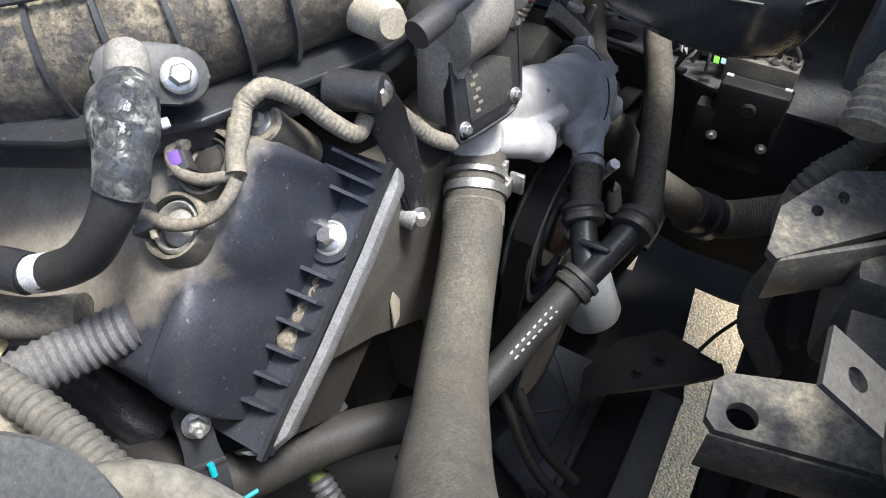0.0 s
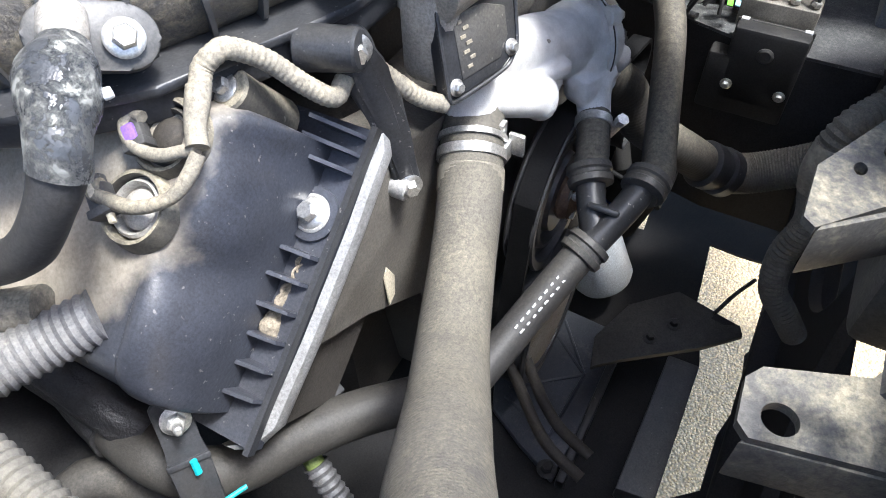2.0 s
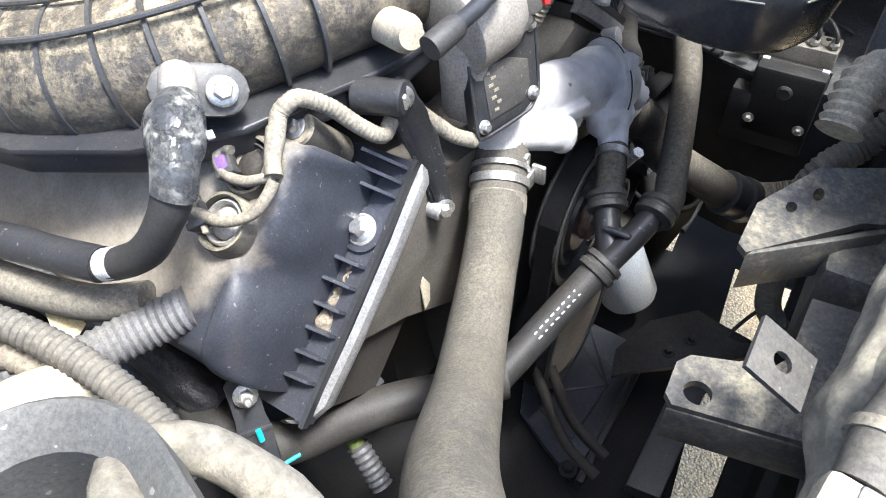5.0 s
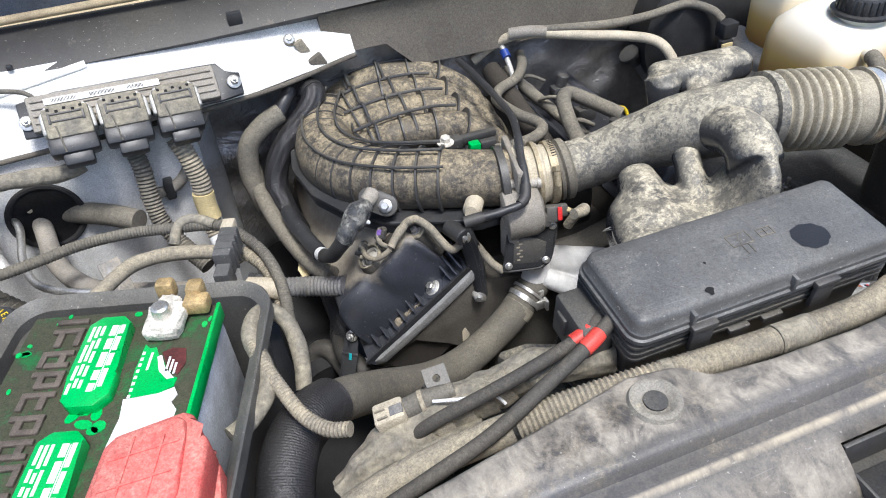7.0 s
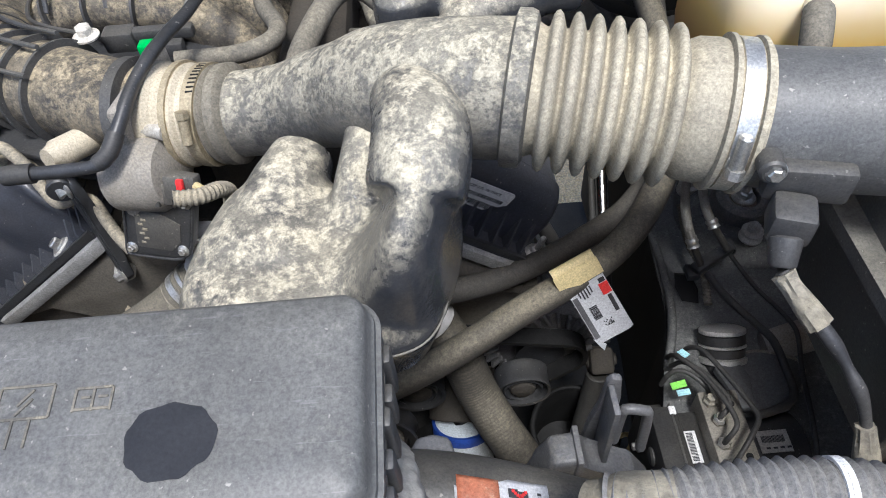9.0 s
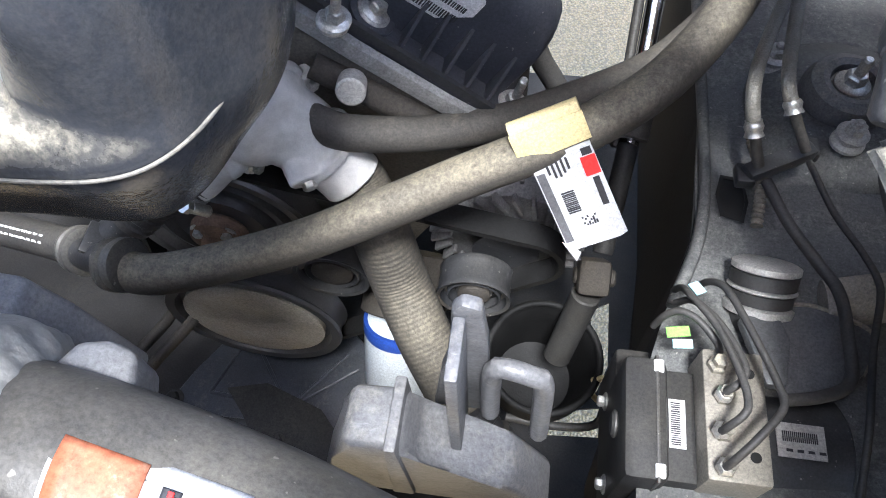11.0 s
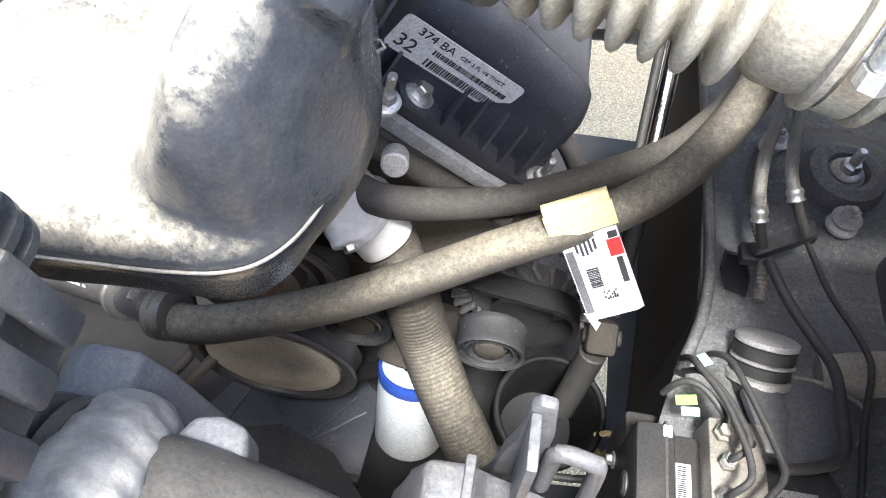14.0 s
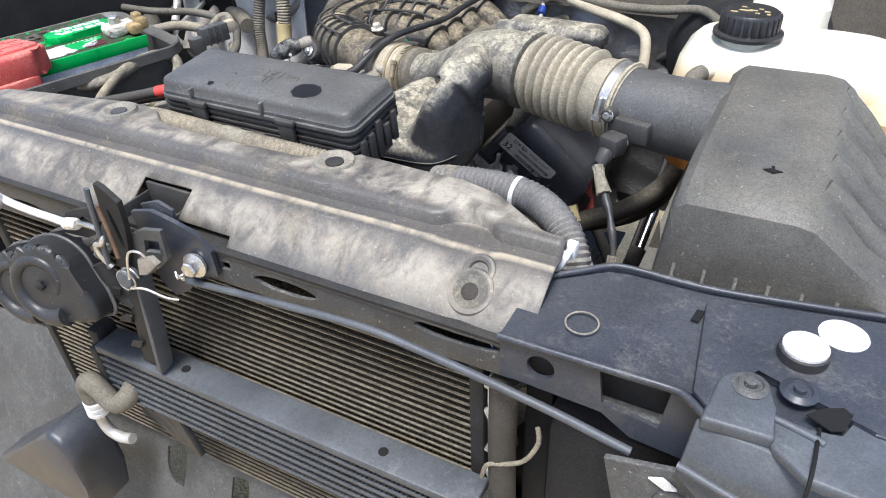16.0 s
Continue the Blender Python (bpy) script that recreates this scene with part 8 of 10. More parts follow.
for z in (0.865, 0.905, 0.945):
    part("guide_tab", prism([(-0.060, z), (-0.040, z + 0.004), (-0.034, z + 0.016), (-0.052, z + 0.012)], 0.004, upright(-0.081), 0.001), BLACK_STEEL, la)
part("pivot_roller", lathe([(0.0085, 0), (0.0095, 0.001), (0.0095, 0.013), (0.0085, 0.014), (0.003, 0.0145)], (0.005, -0.088, 0.997), (0.10, -1, 0.15), 24), COOLER, la, "grey steel pivot roller")
spring = [Vector((0.005 + 0.0105 * math.cos(a), -0.091 - 0.0009 * a, 0.997 + 0.0105 * math.sin(a))) for a in [k * 0.5 for k in range(24)]]
part("spring", tube(spring, 0.0011, n=8, step=0.002), STEEL, la)
part("spring_leg", tube([(0.014, -0.100, 1.002), (0.022, -0.099, 1.030), (0.030, -0.098, 1.040), (0.040, -0.096, 1.040), (0.043, -0.094, 1.034)], 0.0013, n=8, step=0.003), STEEL, la)
part("spring_leg", tube([(0.012, -0.101, 0.990), (0.030, -0.098, 0.993), (0.050, -0.092, 0.984), (0.060, -0.086, 0.980)], 0.0013, n=8, step=0.003), STEEL, la)
part("hook_rod", tube([(-0.050, -0.090, 1.046), (-0.020, -0.093, 1.050), (-0.008, -0.097, 1.046), (-0.010, -0.100, 1.038), (-0.020, -0.100, 1.034), (-0.018, -0.099, 1.018), (-0.010, -0.097, 1.008)], 0.0028, n=10, step=0.003), STEEL, la)
part("cable_end", lathe([(0.0045, 0), (0.0065, 0.002), (0.0065, 0.018), (0.005, 0.022)], (-0.076, -0.089, 1.038), (1, 0, 0.22), 20), CORRODED, la, "corroded cable end barrel")
bolt((0.078, -0.068, 1.018), (0.1, -1, 0.1), 0.0085, la)
part("bolt_collar", lathe([(0.0125, 0), (0.0125, 0.003), (0.010, 0.004)], (0.078, -0.0665, 1.018), (0.1, -1, 0.1), 20), STEEL, la)
part("return_spring", tube([(0.058, -0.078, 1.010), (0.064, -0.082, 1.006), (0.070, -0.080, 1.012), (0.064, -0.076, 1.000), (0.056, -0.076, 1.004)], 0.0012, n=8, step=0.002), STEEL, la)
rc2 = thing("latch_cable", (-0.19, -0.08, 1.04), "pale grey hood release cable with a bolted lug", "cable")
part("sheath", tube([(-0.072, -0.089, 1.039), (-0.100, -0.087, 1.037), (-0.140, -0.086, 1.036), (-0.187, -0.085, 1.040), (-0.26, -0.07, 1.045), (-0.34, -0.04, 1.04)], 0.0042, n=12), LABEL, rc2)
part("lug", lathe([(0.004, 0), (0.012, 0.0), (0.012, 0.003), (0.007, 0.006), (0.003, 0.006)], (-0.187, -0.090, 1.040), (0, -1, 0.3), 24), ALU, rc2)

# horns
for k, (x, y, z, r, tilt) in enumerate(((-0.112, -0.100, 0.966, 0.046, 0), (-0.190, -0.088, 0.928, 0.044, 4))):
    h = thing("horn", (x, y, z - 0.04), "black plastic snail horn mounted beside the latch", "horn", "horns")
    n = Vector((0.22, -0.95, 0.22)).normalized()
    u = Vector((0.974, 0.225, 0)).normalized()
    m = Matrix.Translation((x, y, z)) @ Matrix((u, n.cross(u), n)).transposed().to_4x4() @ Matrix.Rotation(radians(-tilt), 4, "Z")
    arc = [(r * math.cos(radians(a)), r * math.sin(radians(a))) for a in range(20, 271, 10)]
    snail = [*arc, (r * 0.45, -r * 0.98), (r * 0.9, -r * 0.98), (r * 1.35, -r * 0.85), (r * 1.30, -r * 0.35), (r * 1.12, 0.0)]
    part("body", prism(snail, 0.044, m @ Matrix.Translation((0, 0, -0.020)), 0.009, 4), PLASTIC_CLEAN, h)
    coil = [m @ Vector((r * (0.92 - 0.0016 * a) * math.cos(radians(300 - a)), r * (0.92 - 0.0016 * a) * math.sin(radians(300 - a)), 0.021)) for a in range(0, 331, 15)]
    part("spiral_channel", tube(coil, r * 0.17, n=14, step=0.005, radii=[1.5, 1.15, 1.0, 0.85, 0.6]), PLASTIC_CLEAN, h)
    part("rim", tube([m @ Vector((a * 1.005, b * 1.005, -0.004)) for a, b in snail] + [m @ Vector((snail[0][0] * 1.005, snail[0][1] * 1.005, -0.004))], 0.0022, n=8, step=0.005), LID, h)
    part("face_boss", lathe([(r * 0.62, 0), (r * 0.60, 0.003), (r * 0.3, 0.006), (r * 0.28, 0.010), (0.002, 0.011)], m @ Vector((0, 0, 0.014)), n, 36), PLASTIC_CLEAN, h)
    part("centre_nut", lathe([(0.006, 0), (0.006, 0.004), (0.003, 0.006)], m @ Vector((0, 0, 0.025)), n, 6), BLACK_STEEL, h)
    part("trumpet_mouth", prism([(r * 0.4, -r * 0.90), (r * 0.75, -r * 0.80), (r * 0.60, -r * 0.35), (r * 0.25, -r * 0.5)], 0.010, m @ Matrix.Translation((0, 0, 0.014)), 0.004, 2), PLASTIC_CLEAN, h)
    for q in range(2):
        part("terminal_disc", lathe([(r * 0.42, 0), (r * 0.44, 0.004), (r * 0.38, 0.009), (0.002, 0.010)], m @ Vector((r * (0.35 + 0.35 * q), r * 0.80 - 0.012 * q, -0.032)), Vector((0.1, -0.35, 1)), 30), ALU_DUSTY, h)
part("bracket", tube([(-0.060, -0.080, 0.985), (-0.048, -0.078, 0.950), (-0.030, -0.076, 0.935)], 0.009, n=10, flat=0.4), BLACK_STEEL, la)

# air dam under the condenser
dam = thing("air_dam", (0, -0.03, 0.5), "dark grey plastic air deflector with slots below the condenser", "air dam")
part("panel", sheet([(-0.95, -0.30), (-0.25, -0.30), (-0.25, -0.10), (0.62, -0.10), (0.62, 0.16), (-0.95, 0.16)], [[(-0.206, 0.047), (-0.186, 0.057), (-0.167, 0.060), (-0.163, 0.024), (-0.166, -0.012), (-0.183, -0.012), (-0.198, 0.002), (-0.204, 0.016)], [(-0.068, 0.047), (-0.052, 0.054), (-0.037, 0.053), (-0.033, 0.028), (-0.035, 0.006), (-0.050, -0.002), (-0.067, -0.003)], oval(0.10, 0.06, 0.012, 0.026, 16)], 0.004, Matrix.Translation((0, -0.03, 0.47)) @ Matrix.Rotation(radians(65), 4, "X")), APRON, dam)
part("bracket", prism([(-0.47, 0.49), (-0.30, 0.625), (-0.248, 0.672), (-0.220, 0.660), (-0.208, 0.630), (-0.215, 0.56), (-0.226, 0.49)], 0.070, Matrix(((1, 0, 0, 0), (0, 0, -1, -0.075), (0, 1, 0, 0), (0, 0, 0, 1))), 0.010, 3), BLUE_PAINT, dam)
for k in range(3):
    part("guide", prism([(-0.128 + 0.030 * k, 0.700 + 0.014 * k), (-0.106 + 0.030 * k, 0.722 + 0.014 * k), (-0.036 + 0.008 * k, 0.660 + 0.004 * k), (-0.046 + 0.008 * k, 0.655 + 0.004 * k)], 0.010, Matrix(((1, 0, 0, 0), (0, 0, -1, -0.060 - 0.003 * k), (0, 1, 0, 0), (0, 0, 0, 1))), 0.002), PLASTIC_CLEAN, dam)

# driver side panel next to the cover
sidep = thing("radiator_support", (0.58, 0.0, 1.0), "dark blue-black painted support panel beside the radiator cover", "panel")
bm = bmesh.new()
outline = [(0.405, 0.000), (0.418, 0.012), (0.443, 0.030), (0.458, 0.041), (0.475, 0.045), (0.541, 0.046), (0.62, 0.058), (0.70, 0.072), (0.82, 0.085), (0.82, -0.09), (0.70, -0.085), (0.563, -0.086), (0.545, -0.072), (0.535, -0.069), (0.483, -0.070), (0.405, -0.072)]
part("top", sheet(outline, [oval(0.612, -0.006, 0.016, 0.014, 22)], 0.004, Matrix.Translation((0, 0, 1.055))), BLUE_PAINT, sidep)
part("rear_lip", tube([(0.405, 0.002, 1.056), (0.418, 0.013, 1.058), (0.443, 0.031, 1.060), (0.458, 0.042, 1.061), (0.475, 0.046, 1.061), (0.541, 0.047, 1.060), (0.62, 0.059, 1.060), (0.70, 0.073, 1.060), (0.82, 0.086, 1.060)], 0.0028, n=10), BLUE_PAINT, sidep)
part("rear_skirt", tube([(0.405, 0.004, 1.046), (0.443, 0.036, 1.048), (0.475, 0.050, 1.048), (0.541, 0.051, 1.048), (0.70, 0.078, 1.048), (0.82, 0.09, 1.048)], 0.009, n=10, flat=0.6), BLUE_PAINT, sidep)
part("front_crease", tube([(0.405, -0.072, 1.057), (0.483, -0.071, 1.057), (0.535, -0.070, 1.057), (0.546, -0.073, 1.057), (0.563, -0.087, 1.057)], 0.0030, n=10), BLUE_PAINT, sidep)
part("front_face", sheet([(0.405, 1.056), (0.562, 1.056), (0.562, 0.985), (0.513, 0.990), (0.489, 1.007), (0.405, 1.011)], [oval(0.439, 1.033, 0.0115, 0.0115, 22), [(0.489, 1.016), (0.532, 1.010), (0.536, 1.050), (0.484, 1.053)]], 0.004, upright(-0.068)), BLUE_PAINT, sidep)
part("pocket_floor", box(0.511, -0.050, 1.027, 0.062, 0.004, 0.050, 0.001), DARK, sidep)
part("pocket_wall", join(box(0.482, -0.060, 1.030, 0.003, 0.014, 0.044, 0.0005), box(0.538, -0.060, 1.029, 0.003, 0.014, 0.044, 0.0005), box(0.510, -0.060, 1.0085, 0.052, 0.014, 0.003, 0.0005)), APRON, sidep)
# Dark sheet added behind the round hole, standing for its shade.
part("hole_backing", box(0.439, -0.055, 1.033, 0.034, 0.004, 0.034, 0.001), DARK, sidep)
part("ring_mark", tube([(0.459 + 0.0128 * math.cos(k * math.pi / 18), -0.034 + 0.0128 * math.sin(k * math.pi / 18), 1.0592) for k in range(37)], 0.0008, n=6, step=0.003), LOOM, sidep, "pale worn ring")
part("raised_panel", prism([(0.540, 0.028), (0.546, 0.036), (0.556, 0.030), (0.592, 0.044), (0.66, 0.054), (0.82, 0.075), (0.82, -0.07), (0.66, -0.06), (0.585, -0.030), (0.562, -0.082), (0.549, -0.070)], 0.006, Matrix.Translation((0, 0, 1.0560)), 0.002), BLUE_PAINT, sidep)
# A thin black slab puts the slot's shade on the surface.
part("step_slot", prism([(0.533, 0.006), (0.539, 0.006), (0.541, 0.020), (0.535, 0.020)], 0.002, Matrix.Translation((0, 0, 1.0562))), HOLE_SHADE_AND_MARKS, sidep)
capw = thing("plastic_cap", (0.637, 0.030, 1.058), "white round plastic cap on the painted panel", "cap", "panel caps")
part("disc", lathe([(0.0215, 0), (0.0215, 0.002), (0.016, 0.004), (0.010, 0.0045), (0.004, 0.006), (0.002, 0.006)], (0.637, 0.030, 1.0585), (0, 0, 1), 34), LABEL, capw)
capb = thing("plastic_cap", (0.612, -0.006, 1.05), "white cap in a black rubber sleeve", "cap", "panel caps")
part("sleeve", lathe([(0.0145, -0.012), (0.0172, -0.012), (0.0172, 0.012), (0.0150, 0.013)], (0.612, -0.006, 1.058), (0, 0, 1), 34), RUBBER_CLEAN, capb)
part("disc", lathe([(0.0155, 0.0), (0.0155, 0.003), (0.002, 0.005)], (0.612, -0.006, 1.070), (0, 0, 1), 30), LABEL, capb)
lamp = thing("headlamp_bracket", (0.62, -0.08, 1.0), "grey-blue plastic headlamp mounting bracket", "bracket")
part("pad", prism([(0.558, -0.094), (0.563, -0.050), (0.569, -0.043), (0.578, -0.038), (0.588, -0.038), (0.596, -0.046), (0.601, -0.066), (0.604, -0.092)], 0.012, Matrix.Translation((0, 0, 1.052)), 0.003, 3), COOLER, lamp)
part("plate", prism([(0.600, -0.068), (0.621, -0.068), (0.635, -0.072), (0.644, -0.070), (0.648, -0.052), (0.651, -0.041), (0.70, -0.036), (0.82, -0.036), (0.82, -0.14), (0.700, -0.116), (0.626, -0.112), (0.602, -0.094)], 0.010, Matrix.Translation((0, 0, 1.050)), 0.003, 3), COOLER, lamp)
part("ridge", tube([(0.596, -0.070, 1.0605), (0.620, -0.076, 1.0605), (0.632, -0.080, 1.0605)], 0.0028, n=10), COOLER, lamp)
part("skirt", prism([(0.556, 1.054), (0.628, 1.054), (0.82, 1.054), (0.82, 0.93), (0.628, 0.985), (0.60, 0.980), (0.552, 1.010)], 0.006, Matrix(((1, 0, 0, 0), (-0.10, 0.30, -1, -0.345), (0, 1, 0, 0), (0, 0, 0, 1))), 0.002), COOLER, lamp)
part("skirt_ridge", tube([(0.552, -0.110, 1.030), (0.600, -0.118, 1.024), (0.626, -0.122, 1.026), (0.72, -0.128, 1.03)], 0.003, n=10), COOLER, lamp)
part("seam", tube([(0.628, -0.068, 1.0605), (0.626, -0.112, 1.0605), (0.626, -0.124, 1.012)], 0.0013, n=8), HOLE_SHADE_AND_MARKS, lamp)
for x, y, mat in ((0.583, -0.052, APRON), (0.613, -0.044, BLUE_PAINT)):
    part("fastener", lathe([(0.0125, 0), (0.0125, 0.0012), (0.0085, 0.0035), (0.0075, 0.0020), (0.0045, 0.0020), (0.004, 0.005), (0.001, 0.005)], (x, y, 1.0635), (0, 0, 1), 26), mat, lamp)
# Flat black plate laid on top, painting the shade of a recess.
part("recess_shade", prism([(0.619, -0.062), (0.628, -0.052), (0.640, -0.046), (0.646, -0.050), (0.642, -0.066), (0.634, -0.070)], 0.001, Matrix.Translation((0, 0, 1.0625))), HOLE_SHADE_AND_MARKS, lamp)
part("lower_wall", prism([(0.50, 0.985), (0.56, 1.00), (0.82, 0.96), (0.82, 0.72), (0.56, 0.72)], 0.006, upright(-0.085), 0.002), APRON, lamp)
part("lower_boss", lathe([(0.016, 0), (0.016, 0.003), (0.007, 0.004), (0.004, 0.001)], (0.556, -0.092, 0.960), (0, -1, 0.1), 26), APRON, lamp)
part("white_chip", prism([(0.535, 0.985), (0.545, 0.990), (0.556, 0.982), (0.548, 0.978)], 0.002, upright(-0.0925)), LABEL, lamp)
hose("side_coolant_pipe", [(0.402, -0.050, 0.985), (0.404, -0.056, 0.955), (0.404, -0.058, 0.90), (0.406, -0.058, 0.82), (0.41, -0.055, 0.72)], 0.013, RUBBER_DARK, "vertical black hose beside the condenser", n=18)
hose("side_wire", [(0.440, -0.068, 0.962), (0.442, -0.070, 0.945), (0.430, -0.070, 0.915), (0.412, -0.070, 0.900), (0.395, -0.070, 0.890), (0.388, -0.068, 0.865)], 0.0022, LOOM, "thin pale wire beside the condenser", "wire", n=8)
part("lamp_housing", box(0.52, 0.0, 0.86, 0.17, 0.08, 0.18, 0.02), DARK, lamp)
clipw = join(box(0.415, 0.030, 1.062, 0.016, 0.020, 0.030, 0.003, Matrix.Rotation(radians(25), 4, "Y")), box(0.424, 0.042, 1.068, 0.010, 0.012, 0.014, 0.002))
piece("wiring_clip", clipw, LABEL, "white plastic wiring clip beside the cover", "clip")
# ---- driver side of the bay ----
apron = thing("fender_shelf", (0.55, 0.5, 0.6), "dusty dark steel shelf over the driver side wheel", "inner fender", kind="structure")
part("shelf", sheet([(0.438, 0.72), (0.437, 0.56), (0.432, 0.50), (0.430, 0.44), (0.405, 0.37), (0.385, 0.30), (0.385, 0.16), (0.80, 0.16), (0.80, 0.88), (0.45, 0.88)], [[(0.448, 0.478), (0.450, 0.462), (0.464, 0.458), (0.468, 0.474), (0.466, 0.492), (0.452, 0.494)], oval(0.60, 0.44, 0.02, 0.03, 14)], 0.004, Matrix.Translation((0, 0, 0.700))), APRON, apron)
part("rail", prism([(0.438, 0.72), (0.437, 0.56), (0.430, 0.44), (0.405, 0.37), (0.385, 0.30), (0.385, 0.16), (0.400, 0.16), (0.400, 0.30), (0.42, 0.37), (0.445, 0.44), (0.45, 0.56), (0.45, 0.88), (0.438, 0.88)], 0.26, Matrix.Translation((0, 0, 0.438)), 0.003), DARK, apron)
lip = [(0.448, 0.478), (0.450, 0.462), (0.464, 0.458), (0.468, 0.474), (0.466, 0.492), (0.452, 0.494)]
# Black sleeve gives the shelf hole its dark inside as colour.
part("hole_shade_sleeve", loft([[Vector((0.458 + (x - 0.458) * k, 0.476 + (y - 0.476) * k, z)) for x, y in lip] for k, z in ((1.25, 0.7045), (1.0, 0.7055), (0.97, 0.699), (0.95, 0.640), (0.90, 0.639))]), HOLE_SHADE_AND_MARKS, apron, "black sleeve that paints shade into the shelf hole")
part("foil_scrap", prism([(0.452, 0.476), (0.457, 0.487), (0.464, 0.484), (0.463, 0.474), (0.456, 0.471)], 0.002, Matrix.Translation((0, 0, 0.690))), LABEL, apron, "crumpled pale scrap")
part("crease", tube([(0.441, 0.80, 0.703), (0.440, 0.56, 0.703), (0.434, 0.45, 0.703), (0.41, 0.375, 0.703)], 0.005, n=10), APRON, apron)
part("tower", lathe([(0.10, -0.03), (0.085, 0.0), (0.060, 0.012), (0.048, 0.014), (0.002, 0.014)], (0.56, 0.58, 0.700), (0, 0, 1), 40), APRON, apron)
bush = thing("strut_mount", (0.553, 0.585, 0.715), "rounded rubber strut bushing with a bright nut", "strut mount")
part("rubber", lathe([(0.024, 0.0), (0.034, 0.001), (0.037, 0.008), (0.037, 0.018), (0.033, 0.027), (0.025, 0.031), (0.019, 0.029), (0.017, 0.022), (0.010, 0.020)], (0.553, 0.585, 0.704), (0.02, -0.05, 1), 40), CONDUIT, bush)
part("cup_washer", lathe([(0.004, 0.0), (0.0165, 0.0), (0.0165, 0.0025), (0.0125, 0.004)], (0.553, 0.584, 0.726), (0.02, -0.05, 1), 28), RIM, bush)
bolt((0.553, 0.584, 0.729), (0.02, -0.05, 1), 0.0090, bush, STEEL, stud=0.03)
for x, y, z in ((0.547, 0.532, 0.7165), (0.502, 0.626, 0.704)):
    sn = thing("shelf_bolt", (x, y, z), "flanged pale nut on the inner fender shelf", "bolt", "shelf bolts")
    part("washer", lathe([(0.0135, 0), (0.0135, 0.003), (0.0105, 0.006), (0.010, 0.012)], (x, y, z), (0, 0, 1), 24), ALU, sn)
    bolt((x, y, z + 0.010), (0, 0, 1), 0.0080, sn, ALU, stud=0.016)

# brake pressure unit
ab = thing("brake_pressure_unit", (0.41, 0.28, 0.70), "black brake control module with a bare aluminium valve block", "brake module")
part("module", box(0.378, 0.272, 0.722, 0.026, 0.074, 0.088, 0.005), BLACK_STEEL, ab)
part("module_skirt", box(0.377, 0.281, 0.698, 0.024, 0.092, 0.070, 0.004), BLACK_STEEL, ab)
part("coil_housing", box(0.400, 0.272, 0.716, 0.032, 0.068, 0.080, 0.004), BLACK_STEEL, ab)
part("edge_seam", box(0.3845, 0.272, 0.7225, 0.0022, 0.076, 0.0885, 0.001), PLASTIC, ab)
part("valve_block", box(0.4255, 0.2755, 0.738, 0.035, 0.077, 0.075, 0.0025), BLOCK_ALU, ab, "bare aluminium valve block")
part("motor", cyl((0.442, 0.272, 0.722), (0.496, 0.275, 0.720), 0.036, n=32), PLASTIC_CLEAN, ab)
part("module_label", box(0.3975, 0.272, 0.7565, 0.0095, 0.029, 0.0008, 0.0), LABEL, ab)
rng = random.Random(12)
part("barcode", join(*[box(0.3965, 0.2595 + 0.0013 * k, 0.7571, 0.0055, 0.0006 + 0.0004 * rng.random(), 0.0004, 0) for k in range(20)]), INK, ab)
part("motor_label", box(0.466, 0.270, 0.7585, 0.027, 0.020, 0.0006, 0), ALU, ab)
part("motor_print", join(*[box(0.456 + 0.0011 * k, 0.272, 0.7591, 0.0006, 0.006, 0.0004, 0) for k in range(18)], *[box(0.459 + 0.006 * k, 0.264, 0.7591, 0.0035, 0.0016, 0.0004, 0) for k in range(4)]), INK, ab)
part("face_cap", lathe([(0.0075, 0), (0.0085, 0.001), (0.0085, 0.002), (0.006, 0.0035), (0.002, 0.003)], (0.365, 0.272, 0.742), (-1, 0, 0), 24), PLASTIC, ab)
for y in (0.245, 0.300):
    bolt((0.365, y, 0.700), (-1, 0, 0), 0.004, ab)
for y, z in ((0.241, 0.764), (0.303, 0.764)):
    part("latch", box(0.3855, y, z, 0.006, 0.008, 0.006, 0.001), LABEL, ab)
for x, y in ((0.416, 0.303), (0.4185, 0.285), (0.4175, 0.264), (0.4175, 0.245)):
    part("port_nut", lathe([(0.0058, 0), (0.0058, 0.004), (0.0040, 0.0055), (0.0040, 0.010)], (x, y, 0.7755), (0, 0, 1), 6), RIM, ab)
for x, y in ((0.434, 0.300), (0.434, 0.252)):
    # Small black discs carry the shade of open ports.
    part("port_hole", lathe([(0.0, 0), (0.003, 0), (0.003, 0.0005)], (x, y, 0.7757), (0, 0, 1), 14), HOLE_SHADE_AND_MARKS, ab)
